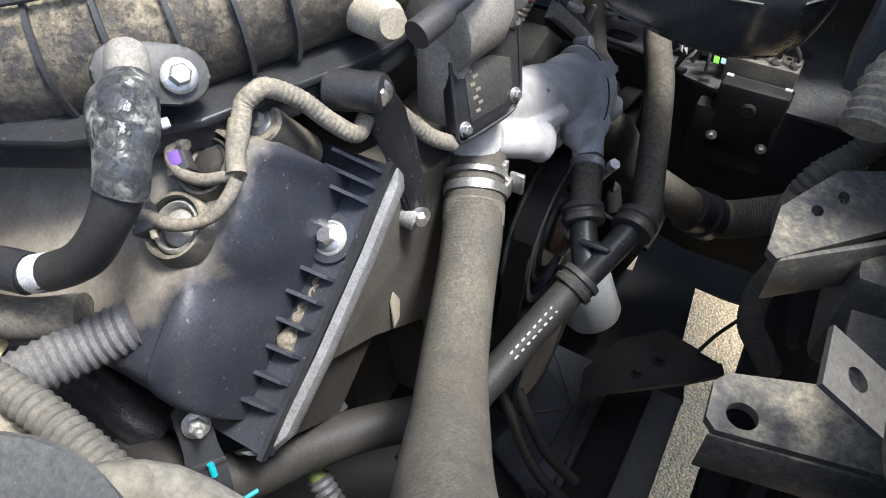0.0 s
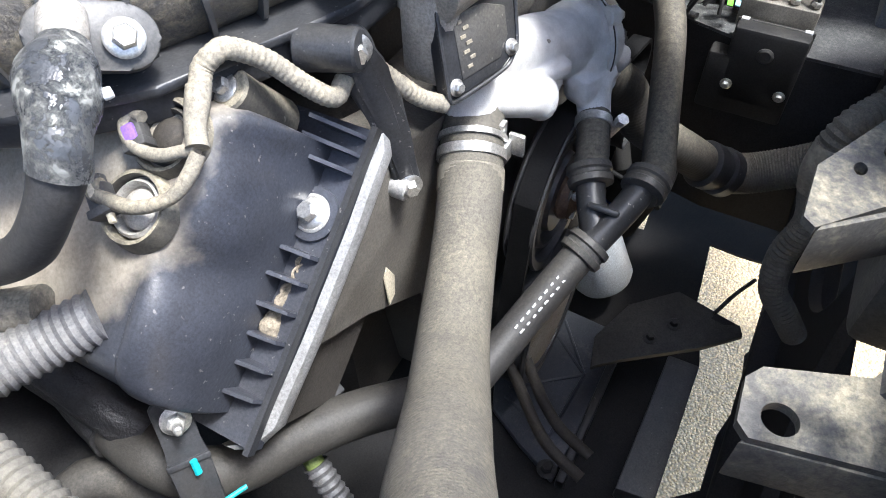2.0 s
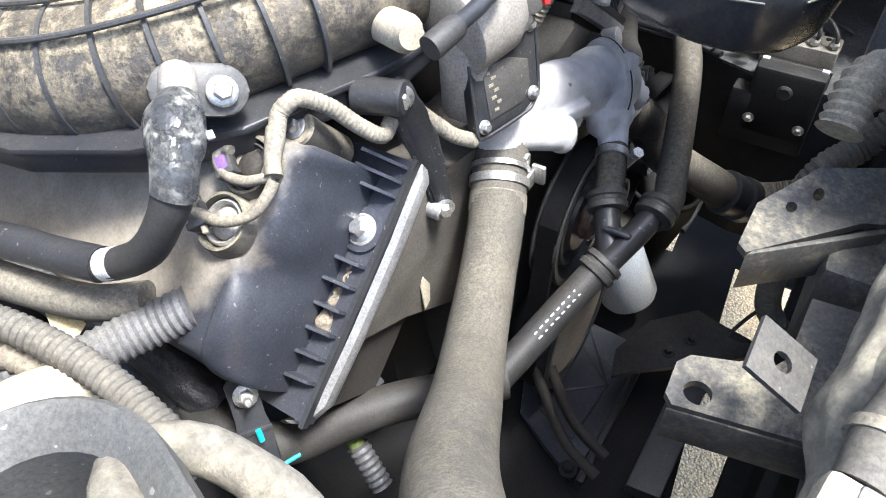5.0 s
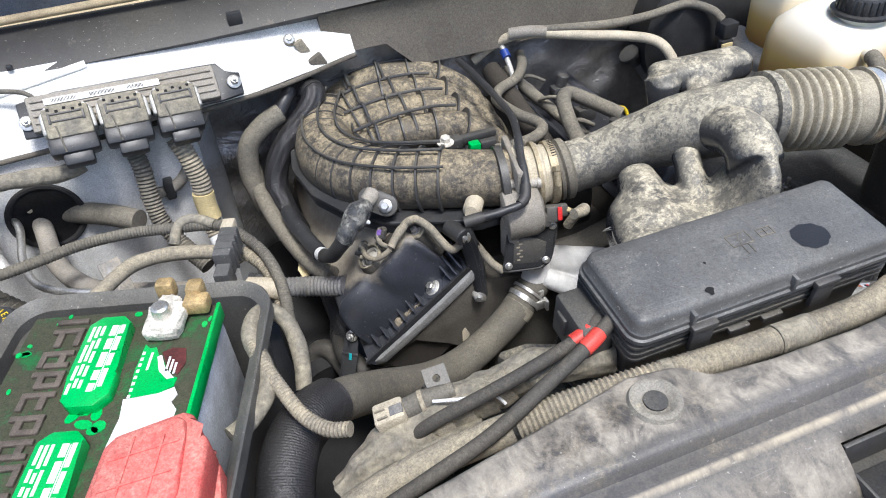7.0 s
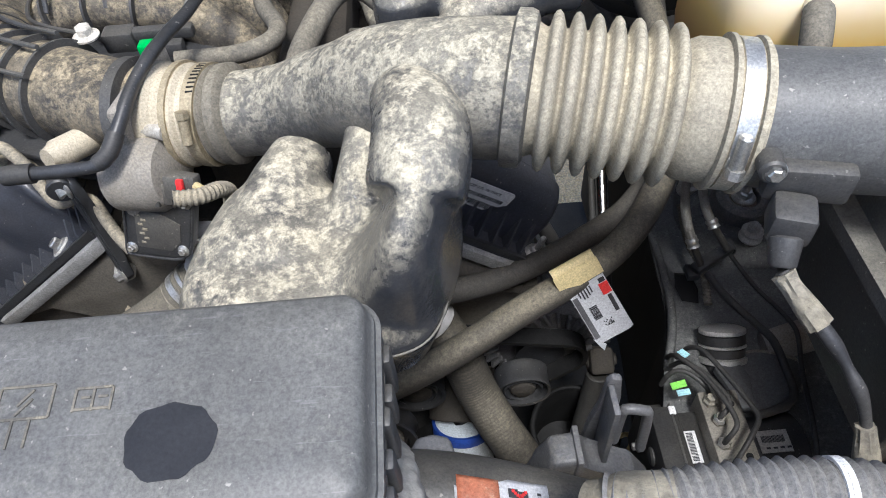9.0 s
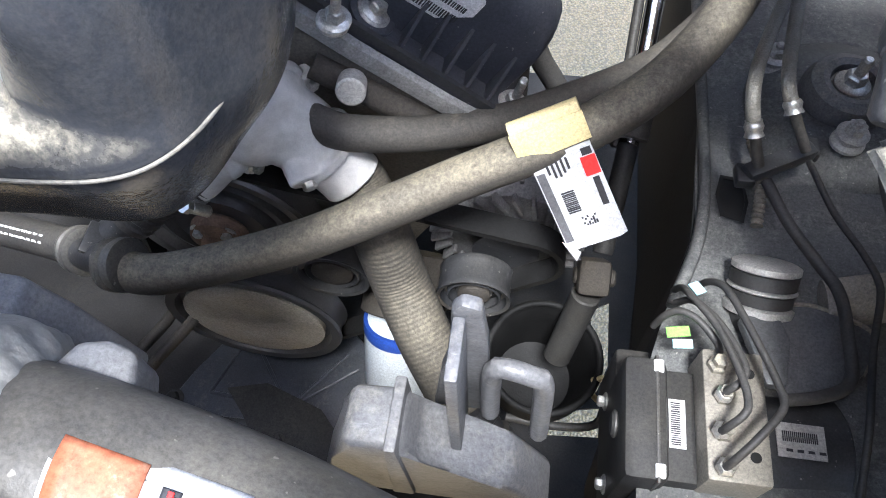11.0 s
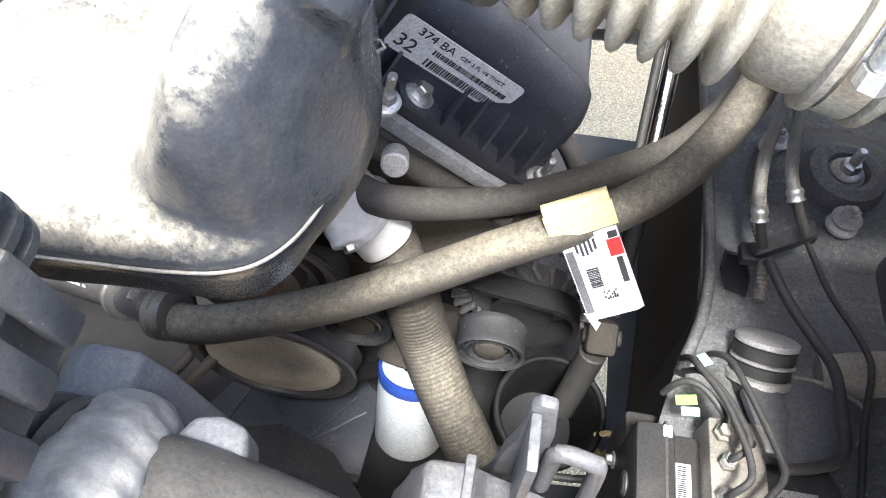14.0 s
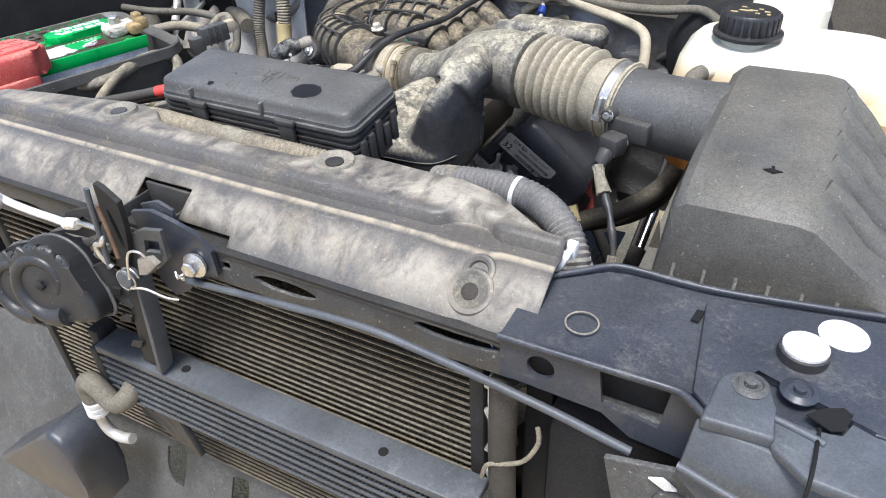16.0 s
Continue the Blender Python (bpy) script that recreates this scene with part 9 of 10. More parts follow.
for k, pts in enumerate((
    [(0.428, 0.276, 0.736), (0.4275, 0.274, 0.750), (0.435, 0.280, 0.760), (0.438, 0.288, 0.760), (0.436, 0.305, 0.758), (0.425, 0.337, 0.755), (0.411, 0.362, 0.748), (0.410, 0.378, 0.728), (0.412, 0.39, 0.70)],
    [(0.429, 0.254, 0.736), (0.4295, 0.254, 0.750), (0.442, 0.267, 0.760), (0.458, 0.287, 0.760), (0.457, 0.301, 0.759), (0.449, 0.326, 0.757), (0.441, 0.349, 0.754), (0.433, 0.371, 0.748), (0.426, 0.382, 0.732), (0.424, 0.39, 0.70)],
    [(0.431, 0.299, 0.736), (0.431, 0.299, 0.747), (0.437, 0.303, 0.753), (0.440, 0.314, 0.754), (0.429, 0.341, 0.750), (0.415, 0.361, 0.742), (0.408, 0.37, 0.72)],
    [(0.468, 0.302, 0.733), (0.492, 0.307, 0.735), (0.511, 0.319, 0.735), (0.514, 0.349, 0.735), (0.513, 0.382, 0.735), (0.501, 0.406, 0.735), (0.485, 0.437, 0.735), (0.472, 0.470, 0.738)],
    [(0.505, 0.492, 0.738), (0.518, 0.450, 0.735), (0.533, 0.419, 0.734), (0.541, 0.398, 0.733), (0.540, 0.381, 0.733), (0.530, 0.344, 0.732), (0.520, 0.291, 0.730), (0.512, 0.24, 0.715)],
    [(0.392, 0.349, 0.722), (0.396, 0.350, 0.737), (0.404, 0.351, 0.745), (0.415, 0.345, 0.747), (0.427, 0.332, 0.744), (0.433, 0.330, 0.730)],
)):
    ln = thing("brake_line", pts[0], "thick black sleeved brake line" if k == 3 else "thin black coated brake line", "brake line", "brake lines")
    part("pipe", tube(pts, 0.0042 if k == 3 else 0.0025, n=12, step=0.004), RUBBER_CLEAN, ln)
    if k < 3:
        part("flare_nut", lathe([(0.0052, 0), (0.0060, 0.005), (0.0042, 0.007)], pts[0], (0, 0, 1), 6), STEEL, ln)
holder = join(box(0.483, 0.489, 0.738, 0.060, 0.014, 0.012, 0.003, Matrix.Rotation(radians(30), 4, "Z")), box(0.458, 0.476, 0.734, 0.014, 0.018, 0.010, 0.002), box(0.508, 0.506, 0.735, 0.012, 0.018, 0.010, 0.002))
piece("line_holder", holder, PLASTIC_CLEAN, "black plastic brake line holder", "holder")
for pts in ([(0.461, 0.470, 0.755), (0.450, 0.480, 0.780), (0.444, 0.495, 0.800), (0.452, 0.530, 0.800), (0.470, 0.58, 0.80), (0.50, 0.66, 0.80)], [(0.497, 0.490, 0.752), (0.480, 0.505, 0.778), (0.473, 0.520, 0.792), (0.478, 0.560, 0.800), (0.492, 0.62, 0.80), (0.51, 0.68, 0.80)]):
    bl = thing("braided_brake_hose", pts[1], "grey braided brake hose with crimped steel end", "hose", "braided hoses")
    part("hose", tube(pts[1:], 0.0050, n=16, ridge=0.00012, pitch=0.0024, spiral=True), MESH_HOSE, bl)
    part("crimp", tube([Vector(pts[1]) - (Vector(pts[2]) - Vector(pts[1])) * 0.15, Vector(pts[1]), Vector(pts[1]).lerp(Vector(pts[2]), 0.3)], 0.0064, n=16, step=0.003, ridge=0.0006, pitch=0.007), STEEL, bl)
    part("neck", tube([pts[0], Vector(pts[1])], 0.0040, n=12), RUBBER_CLEAN, bl)
hose("ribbed_wire_loom", [(0.468, 0.440, 0.722), (0.472, 0.480, 0.730), (0.466, 0.52, 0.735), (0.470, 0.57, 0.74)], 0.0042, LOOM_DARK, "thin ribbed loom under the brake lines", "wiring loom", n=12, ridge=0.0006, pitch=0.004)
tag2 = thing("coloured_tag", (0.415, 0.345, 0.74), "small lime and cyan paper tags on the wiring", "tag")
part("lime_tag", oriented(0.015, 0.007, 0.001, (0.406, 0.342, 0.732), (1, 0.15, 0.1), 10, 0), LIME, tag2)
part("cyan_tag", oriented(0.013, 0.006, 0.001, (0.409, 0.334, 0.731), (1, 0.1, 0), 10, 0), CYAN, tag2)
part("cyan_tag", oriented(0.007, 0.011, 0.001, (0.417, 0.371, 0.742), (1, 0.5, 0.1), -20, 0), CYAN, tag2)

unit_eye = Vector((0.297, 0.150, 1.153))
ab.location = unit_eye + (ab.location - unit_eye) * 1.11
ab.scale = (1.11, 1.11, 1.11)
# rubber isolator and dish near the brake unit
iso = thing("rubber_isolator", (0.477, 0.40, 0.69), "stacked rubber and steel engine isolator", "isolator")
mount = Vector((0.03, 0.72, 0.70))
foot = Vector((0.4705, 0.372, 0.690))
for name, lo, hi, r, mat in (("rubber_ring", 0.0, 0.014, 0.0205, RUBBER_CLEAN), ("steel_band", 0.012, 0.020, 0.0245, ALU), ("rubber_ring", 0.019, 0.030, 0.0225, RUBBER_CLEAN), ("steel_band", 0.029, 0.033, 0.0240, ALU), ("rubber_ring", 0.032, 0.044, 0.0232, RUBBER_CLEAN), ("steel_cap", 0.043, 0.050, 0.0236, ALU)):
    part(name, lathe([(r - 0.003, lo), (r, lo + 0.0015), (r, hi - 0.0015), (r - 0.003, hi), (0.002, hi)], foot, mount, 36), mat, iso)
dish = thing("steel_dish", (0.51, 0.345, 0.70), "dull grey sheet steel bracket behind the brake module", "bracket")
part("plate", prism([(0.463, 0.372), (0.478, 0.380), (0.500, 0.384), (0.520, 0.380), (0.542, 0.369), (0.544, 0.356), (0.533, 0.336), (0.514, 0.316), (0.482, 0.310), (0.468, 0.334)], 0.004, Matrix.Translation((0, 0, 0.706)), 0.0015), PLATE, dish)
part("rolled_edge", tube([(0.478, 0.3805, 0.709), (0.500, 0.3845, 0.710), (0.520, 0.3805, 0.710), (0.542, 0.3695, 0.710), (0.5445, 0.356, 0.709), (0.533, 0.336, 0.708)], 0.0016, n=8, step=0.005), RIM, dish, "pale rubbed edge")
part("lug", prism([(0.452, 0.366), (0.478, 0.376), (0.486, 0.352), (0.480, 0.318), (0.466, 0.318)], 0.010, Matrix.Translation((0, 0, 0.707)), 0.003), PLATE, dish)
hose("fender_brace", [(0.515, 0.388, 0.706), (0.545, 0.394, 0.710), (0.585, 0.400, 0.714), (0.66, 0.405, 0.718), (0.78, 0.40, 0.72)], 0.019, ALU_DUSTY, "grey steel brace on the fender shelf", "brace", flat=0.5)

# steering shaft and power steering
st = thing("steering_shaft", (0.37, 0.5, 0.6), "bright steel steering shaft with rubber boot and joint", "steering shaft")
part("shaft", cyl((0.400, 0.74, 0.80), (0.384, 0.545, 0.665), 0.0085, n=20), CHROME, st)
part("shaft", cyl((0.386, 0.745, 0.80), (0.372, 0.55, 0.665), 0.0045, n=14), BLACK_STEEL, st)
part("collar", cyl((0.388, 0.585, 0.693), (0.384, 0.555, 0.672), 0.0165), RUBBER_DARK, st)
part("shaft", cyl((0.384, 0.552, 0.670), (0.372, 0.470, 0.610), 0.0095, n=20), BLACK_STEEL, st)
part("joint", join(box(0.366, 0.452, 0.598, 0.030, 0.034, 0.034, 0.006, Matrix.Rotation(radians(35), 4, "X")), cyl((0.348, 0.452, 0.598), (0.386, 0.452, 0.598), 0.008)), ENGINE, st)
part("lower_shaft", cyl((0.362, 0.44, 0.585), (0.345, 0.41, 0.50), 0.014), BLACK_STEEL, st)
boot = thing("steering_boot", (0.335, 0.40, 0.46), "large black rubber cup round the steering joint", "boot")
part("cup", lathe([(0.030, -0.085), (0.044, -0.080), (0.056, 0.0), (0.056, 0.035), (0.052, 0.040), (0.049, 0.034), (0.046, 0.012), (0.040, -0.060), (0.002, -0.068)], (0.328, 0.398, 0.500), (0.05, -0.15, 1), 40), BELT, boot)
boot_x = Vector((0.05, -0.15, 1)).normalized()
boot_u, boot_c = boot_x.orthogonal().normalized(), Vector((0.328, 0.398, 0.500)) + boot_x * 0.040
part("lip", tube([boot_c + (boot_u * math.cos(a) + boot_x.cross(boot_u) * math.sin(a)) * 0.0535 for a in [2 * math.pi * k / 28 for k in range(29)]], 0.0035, n=10, step=0.006), BELT, boot)
cliph = thing("hose_clip", (0.385, 0.37, 0.52), "yellow-grey spring hose clip low in the bay", "clip")
part("spring", tube([(0.378, 0.378, 0.53), (0.390, 0.376, 0.545), (0.396, 0.370, 0.53), (0.388, 0.364, 0.515), (0.378, 0.368, 0.52)], 0.003, n=8, step=0.003), YELLOW_PAPER, cliph)
hose("low_black_pipe", [(0.30, 0.345, 0.49), (0.35, 0.342, 0.49), (0.385, 0.345, 0.50), (0.392, 0.36, 0.52)], 0.0042, RUBBER_CLEAN, "thin black pipe low in the bay", "pipe", n=10)
for k in range(2):
    hose("low_cooler_pipe", [(-0.10 + 0.025 * k, 0.30, 0.50), (-0.085 + 0.025 * k, 0.345, 0.51), (-0.05 + 0.025 * k, 0.39, 0.53), (-0.03 + 0.03 * k, 0.42, 0.56)], 0.006, ENGINE, "bent steel pipe low behind the fan shroud", "pipe", n=12)
plate = prism([(-0.080, 0.330), (-0.055, 0.380), (-0.030, 0.425), (0.02, 0.445), (0.110, 0.450), (0.145, 0.42), (0.140, 0.320), (0.0, 0.325)], 0.01, Matrix.Translation((0, 0, 0.408)), 0.003)
und = thing("skid_panel", (0, 0.4, 0.40), "dark blue-black ribbed plastic skid panel below the engine", "panel")
part("panel", plate, BLUE_PAINT, und)
for a, b in (((-0.032, 0.353), (-0.009, 0.418)), ((0.004, 0.419), (0.061, 0.346)), ((0.115, 0.417), (0.061, 0.346)), ((-0.032, 0.353), (0.061, 0.346)), ((0.061, 0.346), (0.13, 0.40))):
    part("rib", tube([(*a, 0.418), (*b, 0.418)], 0.0022, n=8), BLUE_PAINT, und)
bolt((-0.070, 0.340, 0.418), (0, 0, 1), 0.007, und, BLACK_STEEL)
part("lower_strip", box(0.03, 0.322, 0.415, 0.22, 0.010, 0.02, 0.003), PLASTIC_CLEAN, und)
hook = thing("tow_hook_bracket", (0.1, 0.24, 0.5), "black steel plate with a hooked end below the engine", "bracket")
part("plate", prism([(0.020, 0.335), (0.044, 0.31), (0.10, 0.236), (0.135, 0.2), (0.149, 0.206), (0.140, 0.222), (0.142, 0.238), (0.155, 0.235), (0.165, 0.28), (0.12, 0.325), (0.06, 0.345)], 0.006, Matrix.Translation((0, 0, 0.497)), 0.001), BLACK_STEEL, hook)
for x, y in ((0.115, 0.272), (0.085, 0.290)):
    bolt((x, y, 0.503), (0, 0, 1), 0.005, hook, BLACK_STEEL)
part("strip", prism([(-0.117, 0.268), (0.04, 0.266), (0.041, 0.235), (-0.113, 0.234)], 0.02, Matrix.Translation((0, 0, 0.53)), 0.002), PLASTIC, hook)
part("spur", tube([(0.155, 0.235, 0.50), (0.19, 0.222, 0.50), (0.225, 0.205, 0.50)], 0.0025, n=8), BLACK_STEEL, hook)
fl = thing("fan_loom", (0.0, 0.21, 0.80), "ribbed loom running down the fan shroud", "wiring loom")
part("conduit", tube([(0.030, 0.190, 0.920), (0.020, 0.204, 0.895), (0.0, 0.2215, 0.882), (-0.005, 0.226, 0.852), (0.0, 0.216, 0.807), (0.0, 0.221, 0.769), (0.0, 0.216, 0.733), (0.003, 0.200, 0.707), (0.01, 0.185, 0.680)], 0.0098, n=18, ridge=0.0007, pitch=0.0046), RUBBER_RIB, fl)
part("tape", tube([(-0.0035, 0.2245, 0.872), (-0.0055, 0.2262, 0.856), (-0.004, 0.2235, 0.838)], 0.0106, n=22, step=0.003, lump=0.001), TAPE, fl)
sl = thing("sensor_loom", (0.40, 0.22, 1.0), "crumpled taped loom hanging from the airflow sensor", "wiring loom")
part("loom", tube([(0.384, 0.260, 1.028), (0.392, 0.245, 1.018), (0.405, 0.228, 1.005), (0.420, 0.205, 0.985), (0.430, 0.185, 0.955), (0.432, 0.165, 0.92), (0.425, 0.14, 0.90)], 0.0044, n=14, step=0.003, lump=0.0022), PLASTIC, sl)
part("tape_wrap", tube([(0.3845, 0.259, 1.0272), (0.392, 0.245, 1.018), (0.401, 0.233, 1.009)], 0.0072, n=24, step=0.002, lump=0.004, folds=0.0009), TAPE, sl, "crumpled silver-grey tape")
part("tape_wrap", tube([(0.428, 0.189, 0.962), (0.431, 0.178, 0.943), (0.432, 0.170, 0.929)], 0.0065, n=24, step=0.002, lump=0.003, folds=0.0008), TAPE, sl)
shieldp = prism([(0.440, 0.90), (0.462, 0.97), (0.470, 1.02), (0.478, 0.97), (0.472, 0.90)], 0.004, Matrix(((1, 0, 0, 0), (0.2, 0, -1, 0.10), (0, 1, 0, 0), (0, 0, 0, 1))), 0.001)
piece("splash_shield", shieldp, FELT, "dusty brown splash shield beside the air filter box", "shield")
strip = tube([(0.545, 0.40, 0.88), (0.530, 0.378, 0.845), (0.520, 0.340, 0.825), (0.518, 0.29, 0.82)], 0.010, n=8, flat=0.15)
piece("grey_strip", strip, FELT, "pale grey trim strip beside the air filter box", "strip")
cbl = thing("starter_cable", (0.29, 0.6, 0.72), "black engine cable with a faded red sleeve beside the valve cover", "cable")
part("sheath", tube([(0.335, 0.60, 0.64), (0.322, 0.60, 0.67), (0.312, 0.60, 0.692), (0.298, 0.602, 0.715), (0.289, 0.605, 0.738)], 0.010, n=16), RUBBER_CLEAN, cbl)
part("red_sleeve", tube([(0.290, 0.604, 0.732), (0.285, 0.607, 0.752), (0.279, 0.612, 0.775), (0.276, 0.62, 0.80)], 0.0085, n=16), RED, cbl, "faded red cable sleeve")
rail2 = thing("rocker_cover_rail", (0.2, 0.44, 0.80), "dusty aluminium rail along the driver side valve cover", "rail")
part("rail", tube([(0.150, 0.452, 0.840), (0.205, 0.452, 0.805), (0.262, 0.455, 0.765)], 0.009, n=14, flat=0.6), ENGINE, rail2)
part("lug", cyl((0.175, 0.452, 0.828), (0.178, 0.436, 0.834), 0.010), ALU, rail2)
# ---- rear of the bay ----
rings = [[Vector(p) for p in ((-0.80, 0.775, 1.045), (-0.80, 0.860, 1.140), (-0.80, 0.864, 1.137), (-0.80, 0.779, 1.042))], [Vector(p) for p in ((-0.37, 0.808, 1.046), (-0.37, 0.880, 1.125), (-0.37, 0.884, 1.122), (-0.37, 0.812, 1.043))], [Vector(p) for p in ((-0.17, 0.845, 1.060), (-0.17, 0.900, 1.118), (-0.17, 0.904, 1.115), (-0.17, 0.849, 1.057))]]
piece("cowl_ledge", loft(rings), WHITE_PAINT, "white painted cowl ledge behind the engine bay", "cowl", kind="structure")
# The ledge hole is a black disc, coloured as its shade.
part_hole = lathe([(0.001, 0), (0.0035, 0), (0.0035, 0.0006)], (-0.369, 0.826, 1.0665), (0, -0.75, 0.66), 16)
piece("panel_hole", part_hole, HOLE_SHADE_AND_MARKS, "small hole in the white ledge, its shade a black disc", "hole", kind="structure")
piece("ledge_lip", tube([(-0.80, 0.777, 1.043), (-0.37, 0.808, 1.044), (-0.17, 0.846, 1.058)], 0.004, n=10), FELT, "dusty sealer along the ledge edge", "trim", kind="structure")
rings = [[Vector((x, y, z + 0.01 * math.sin(x * 3))) for y, z in ((0.868, 1.128), (0.862, 1.134), (0.900, 1.168), (0.935, 1.180), (0.945, 1.170), (0.90, 1.11))] for x in (-0.82, -0.4, 0.0, 0.4, 0.82)]
piece("cowl_panel", loft(rings), COWL, "dusty black plastic cowl panel along the windscreen", "cowl", kind="structure")
piece("cowl_seal", tube([(-0.82, 0.918, 1.186), (-0.4, 0.918, 1.186), (0.0, 0.916, 1.184), (0.4, 0.918, 1.186), (0.82, 0.918, 1.186)], 0.006, n=12), WOOD_SEAL, "tan rubber weather seal on the cowl", "seal", kind="structure")
glass = loft([[Vector((x, y, z)) for y, z in ((0.935, 1.178), (0.932, 1.184), (1.25, 1.45), (1.26, 1.44))] for x in (-0.85, 0.85)])
piece("windscreen", glass, GLASS_DARK, "dark windscreen glass behind the cowl", "windscreen", kind="structure")
for x, y, z in ((-0.340, 0.886, 1.142), (-0.655, 0.876, 1.140), (-0.675, 0.872, 1.138)):
    piece("cowl_clip", box(x, y - 0.012, z, 0.022 if x > -0.5 else 0.008, 0.008, 0.022 if x > -0.5 else 0.008, 0.002), PLASTIC_CLEAN, "black plastic cowl clip", "clip", "cowl clips")
felt = loft([[Vector((x, y + 0.006 * noise.noise(Vector((x * 9, 0, z * 9))), z)) for y, z in ((0.856, 1.060 - 0.05 * (x > -0.1)), (0.872, 1.095), (0.868, 1.128), (0.885, 1.132), (0.892, 1.06))] for x in [-0.215 + 0.05 * k for k in range(20)]])
piece("cowl_insulation", felt, FELT, "sagging dusty grey felt insulation under the cowl", "insulation", kind="structure")

bm = bmesh.new()
nx, nz = 60, 30
grid = [[bm.verts.new((-0.42 + 1.2 * i / nx, 0.882 + 0.012 * noise.noise(Vector((i * 0.35, k * 0.35, 0))) - 0.010 * noise.noise(Vector((i * 0.12, k * 0.2, 5))), 0.62 + 0.46 * k / nz)) for k in range(nz + 1)] for i in range(nx + 1)]
for i in range(nx):
    for k in range(nz):
        bm.faces.new((grid[i][k], grid[i + 1][k], grid[i + 1][k + 1], grid[i][k + 1]))
piece("firewall_insulation", bm, FOIL, "crinkled dirty silver foil insulation on the firewall", "insulation", kind="structure")
# Dark rimmed disc stands for the shade of an open firewall hole.
piece("firewall_opening", lathe([(0.002, 0), (0.045, 0.0), (0.048, 0.003), (0.052, 0.003), (0.054, 0.0)], (-0.680, 0.778, 0.945), (0.07, -1, 0.09), 40), DARK, "round firewall opening, its shade painted as a dark disc", "grommet", kind="structure")
rs = [(x, 0.786 + 0.075 * (x + 0.8) - 0.09 * (1.044 - z), z) for x, z in ((-0.62, 1.03), (-0.52, 0.98), (-0.45, 0.90))]
piece("firewall_bead", tube(rs, 0.006, n=10), GREY_PAINT, "pressed bead in the grey firewall", "firewall", kind="structure")

panel = loft([[Vector((x, y, z)) for y, z in ((0.784 + 0.075 * (x + 0.8), 1.044), (0.780 + 0.075 * (x + 0.8), 1.044), (0.745 + 0.075 * (x + 0.8), 0.66), (0.749 + 0.075 * (x + 0.8), 0.66))] for x in (-0.80, -0.445)])
piece("firewall_panel", panel, GREY_PAINT, "pale grey painted steel panel below the engine computer", "firewall", kind="structure")

# engine computer
ecu = thing("engine_computer", (-0.51, 0.80, 1.04), "silver finned engine computer with three dusty black plugs", "engine computer")
ex = Vector((0.262, 0.030, -0.022)).normalized()
ez = Vector((0, -0.72, 0.69))
ez = (ez - ex * ez.dot(ex)).normalized()
ey = ez.cross(ex)
em = Matrix.Translation((-0.505, 0.802, 1.083)) @ Matrix((ex, ey, ez)).transposed().to_4x4()


def on_ecu(name, bm, mat, label="", parent=None):
    bm.transform(em)
    return part(name, bm, mat, parent or ecu, label)


on_ecu("gasket", prism([(-0.150, -0.028), (0.110, -0.028), (0.148, -0.024), (0.150, 0.010), (0.128, 0.014), (0.120, 0.030), (0.06, 0.030), (-0.10, 0.030), (-0.150, 0.022)], 0.006, None, 0.002), PLASTIC_CLEAN)
on_ecu("case", box(-0.012, 0.0, 0.010, 0.250, 0.050, 0.014, 0.003), ALU_DUSTY)
for k in range(4):
    on_ecu("cooling_rib", box(-0.012, -0.014 + 0.010 * k, 0.018, 0.240, 0.003, 0.004, 0.001), ALU_DUSTY)
strip_l = on_ecu("barcode_strip", box(-0.040, 0.012, 0.0212, 0.150, 0.009, 0.0008, 0), LABEL)
rng = random.Random(21)
on_ecu("barcode", join(*[box(-0.105 + 0.0018 * k, 0.012, 0.0219, 0.0007 + 0.0006 * rng.random(), 0.005, 0.0004, 0) for k in range(66) if (k // 9) % 3 != 2]), INK, parent=strip_l)
for x, y in ((-0.142, -0.008), (0.138, -0.004)):
    p = em @ Vector((x, y, 0.008))
    bolt(p, ez, 0.0065, ecu, STEEL, stud=0.014)
for x in (-0.092, -0.022, 0.048):
    rim = [(x - 0.0335, -0.038), (x - 0.0335, -0.012), (x - 0.025, 0.0), (x + 0.025, 0.0), (x + 0.0335, -0.012), (x + 0.0335, -0.038)]
    cn = on_ecu("connector_shell", prism(rim, 0.022, Matrix.Translation((0, 0, 0.014)), 0.003, 3), ALU, "pale dusty connector shell")
    on_ecu("connector_body", join(box(x, -0.0255, 0.030, 0.058, 0.042, 0.024, 0.004), box(x, -0.006, 0.030, 0.044, 0.012, 0.0235, 0.003)), TAPE, "dust-caked grey connector top", cn)
    on_ecu("connector_front", join(box(x - 0.001, -0.055, 0.024, 0.062, 0.026, 0.030, 0.005), box(x, -0.072, 0.022, 0.038, 0.022, 0.024, 0.004)), PLASTIC_CLEAN, "", cn)
    on_ecu("lever", join(box(x, -0.014, 0.0425, 0.044, 0.0026, 0.0022, 0.0006), box(x, -0.024, 0.0425, 0.040, 0.0024, 0.0022, 0.0006), box(x - 0.021, -0.020, 0.0425, 0.003, 0.014, 0.0024, 0.0006), box(x + 0.021, -0.020, 0.0425, 0.003, 0.014, 0.0024, 0.0006)), PLASTIC, "", cn)
    for j in range(5):
        # Black blocks painted for the shade in the cable slots.
        on_ecu("cable_slot", box(x - 0.020 + 0.010 * j, -0.0075 - 0.003 * (j % 2), 0.0422, 0.004, 0.0035, 0.0016, 0.0005), HOLE_SHADE_AND_MARKS, "", cn)
    on_ecu("tie", tube([(x - 0.016, -0.030, 0.0425), (x - 0.014, -0.043, 0.0418), (x - 0.012, -0.066, 0.0395)], 0.0012, n=6), LOOM_DARK, "", cn)
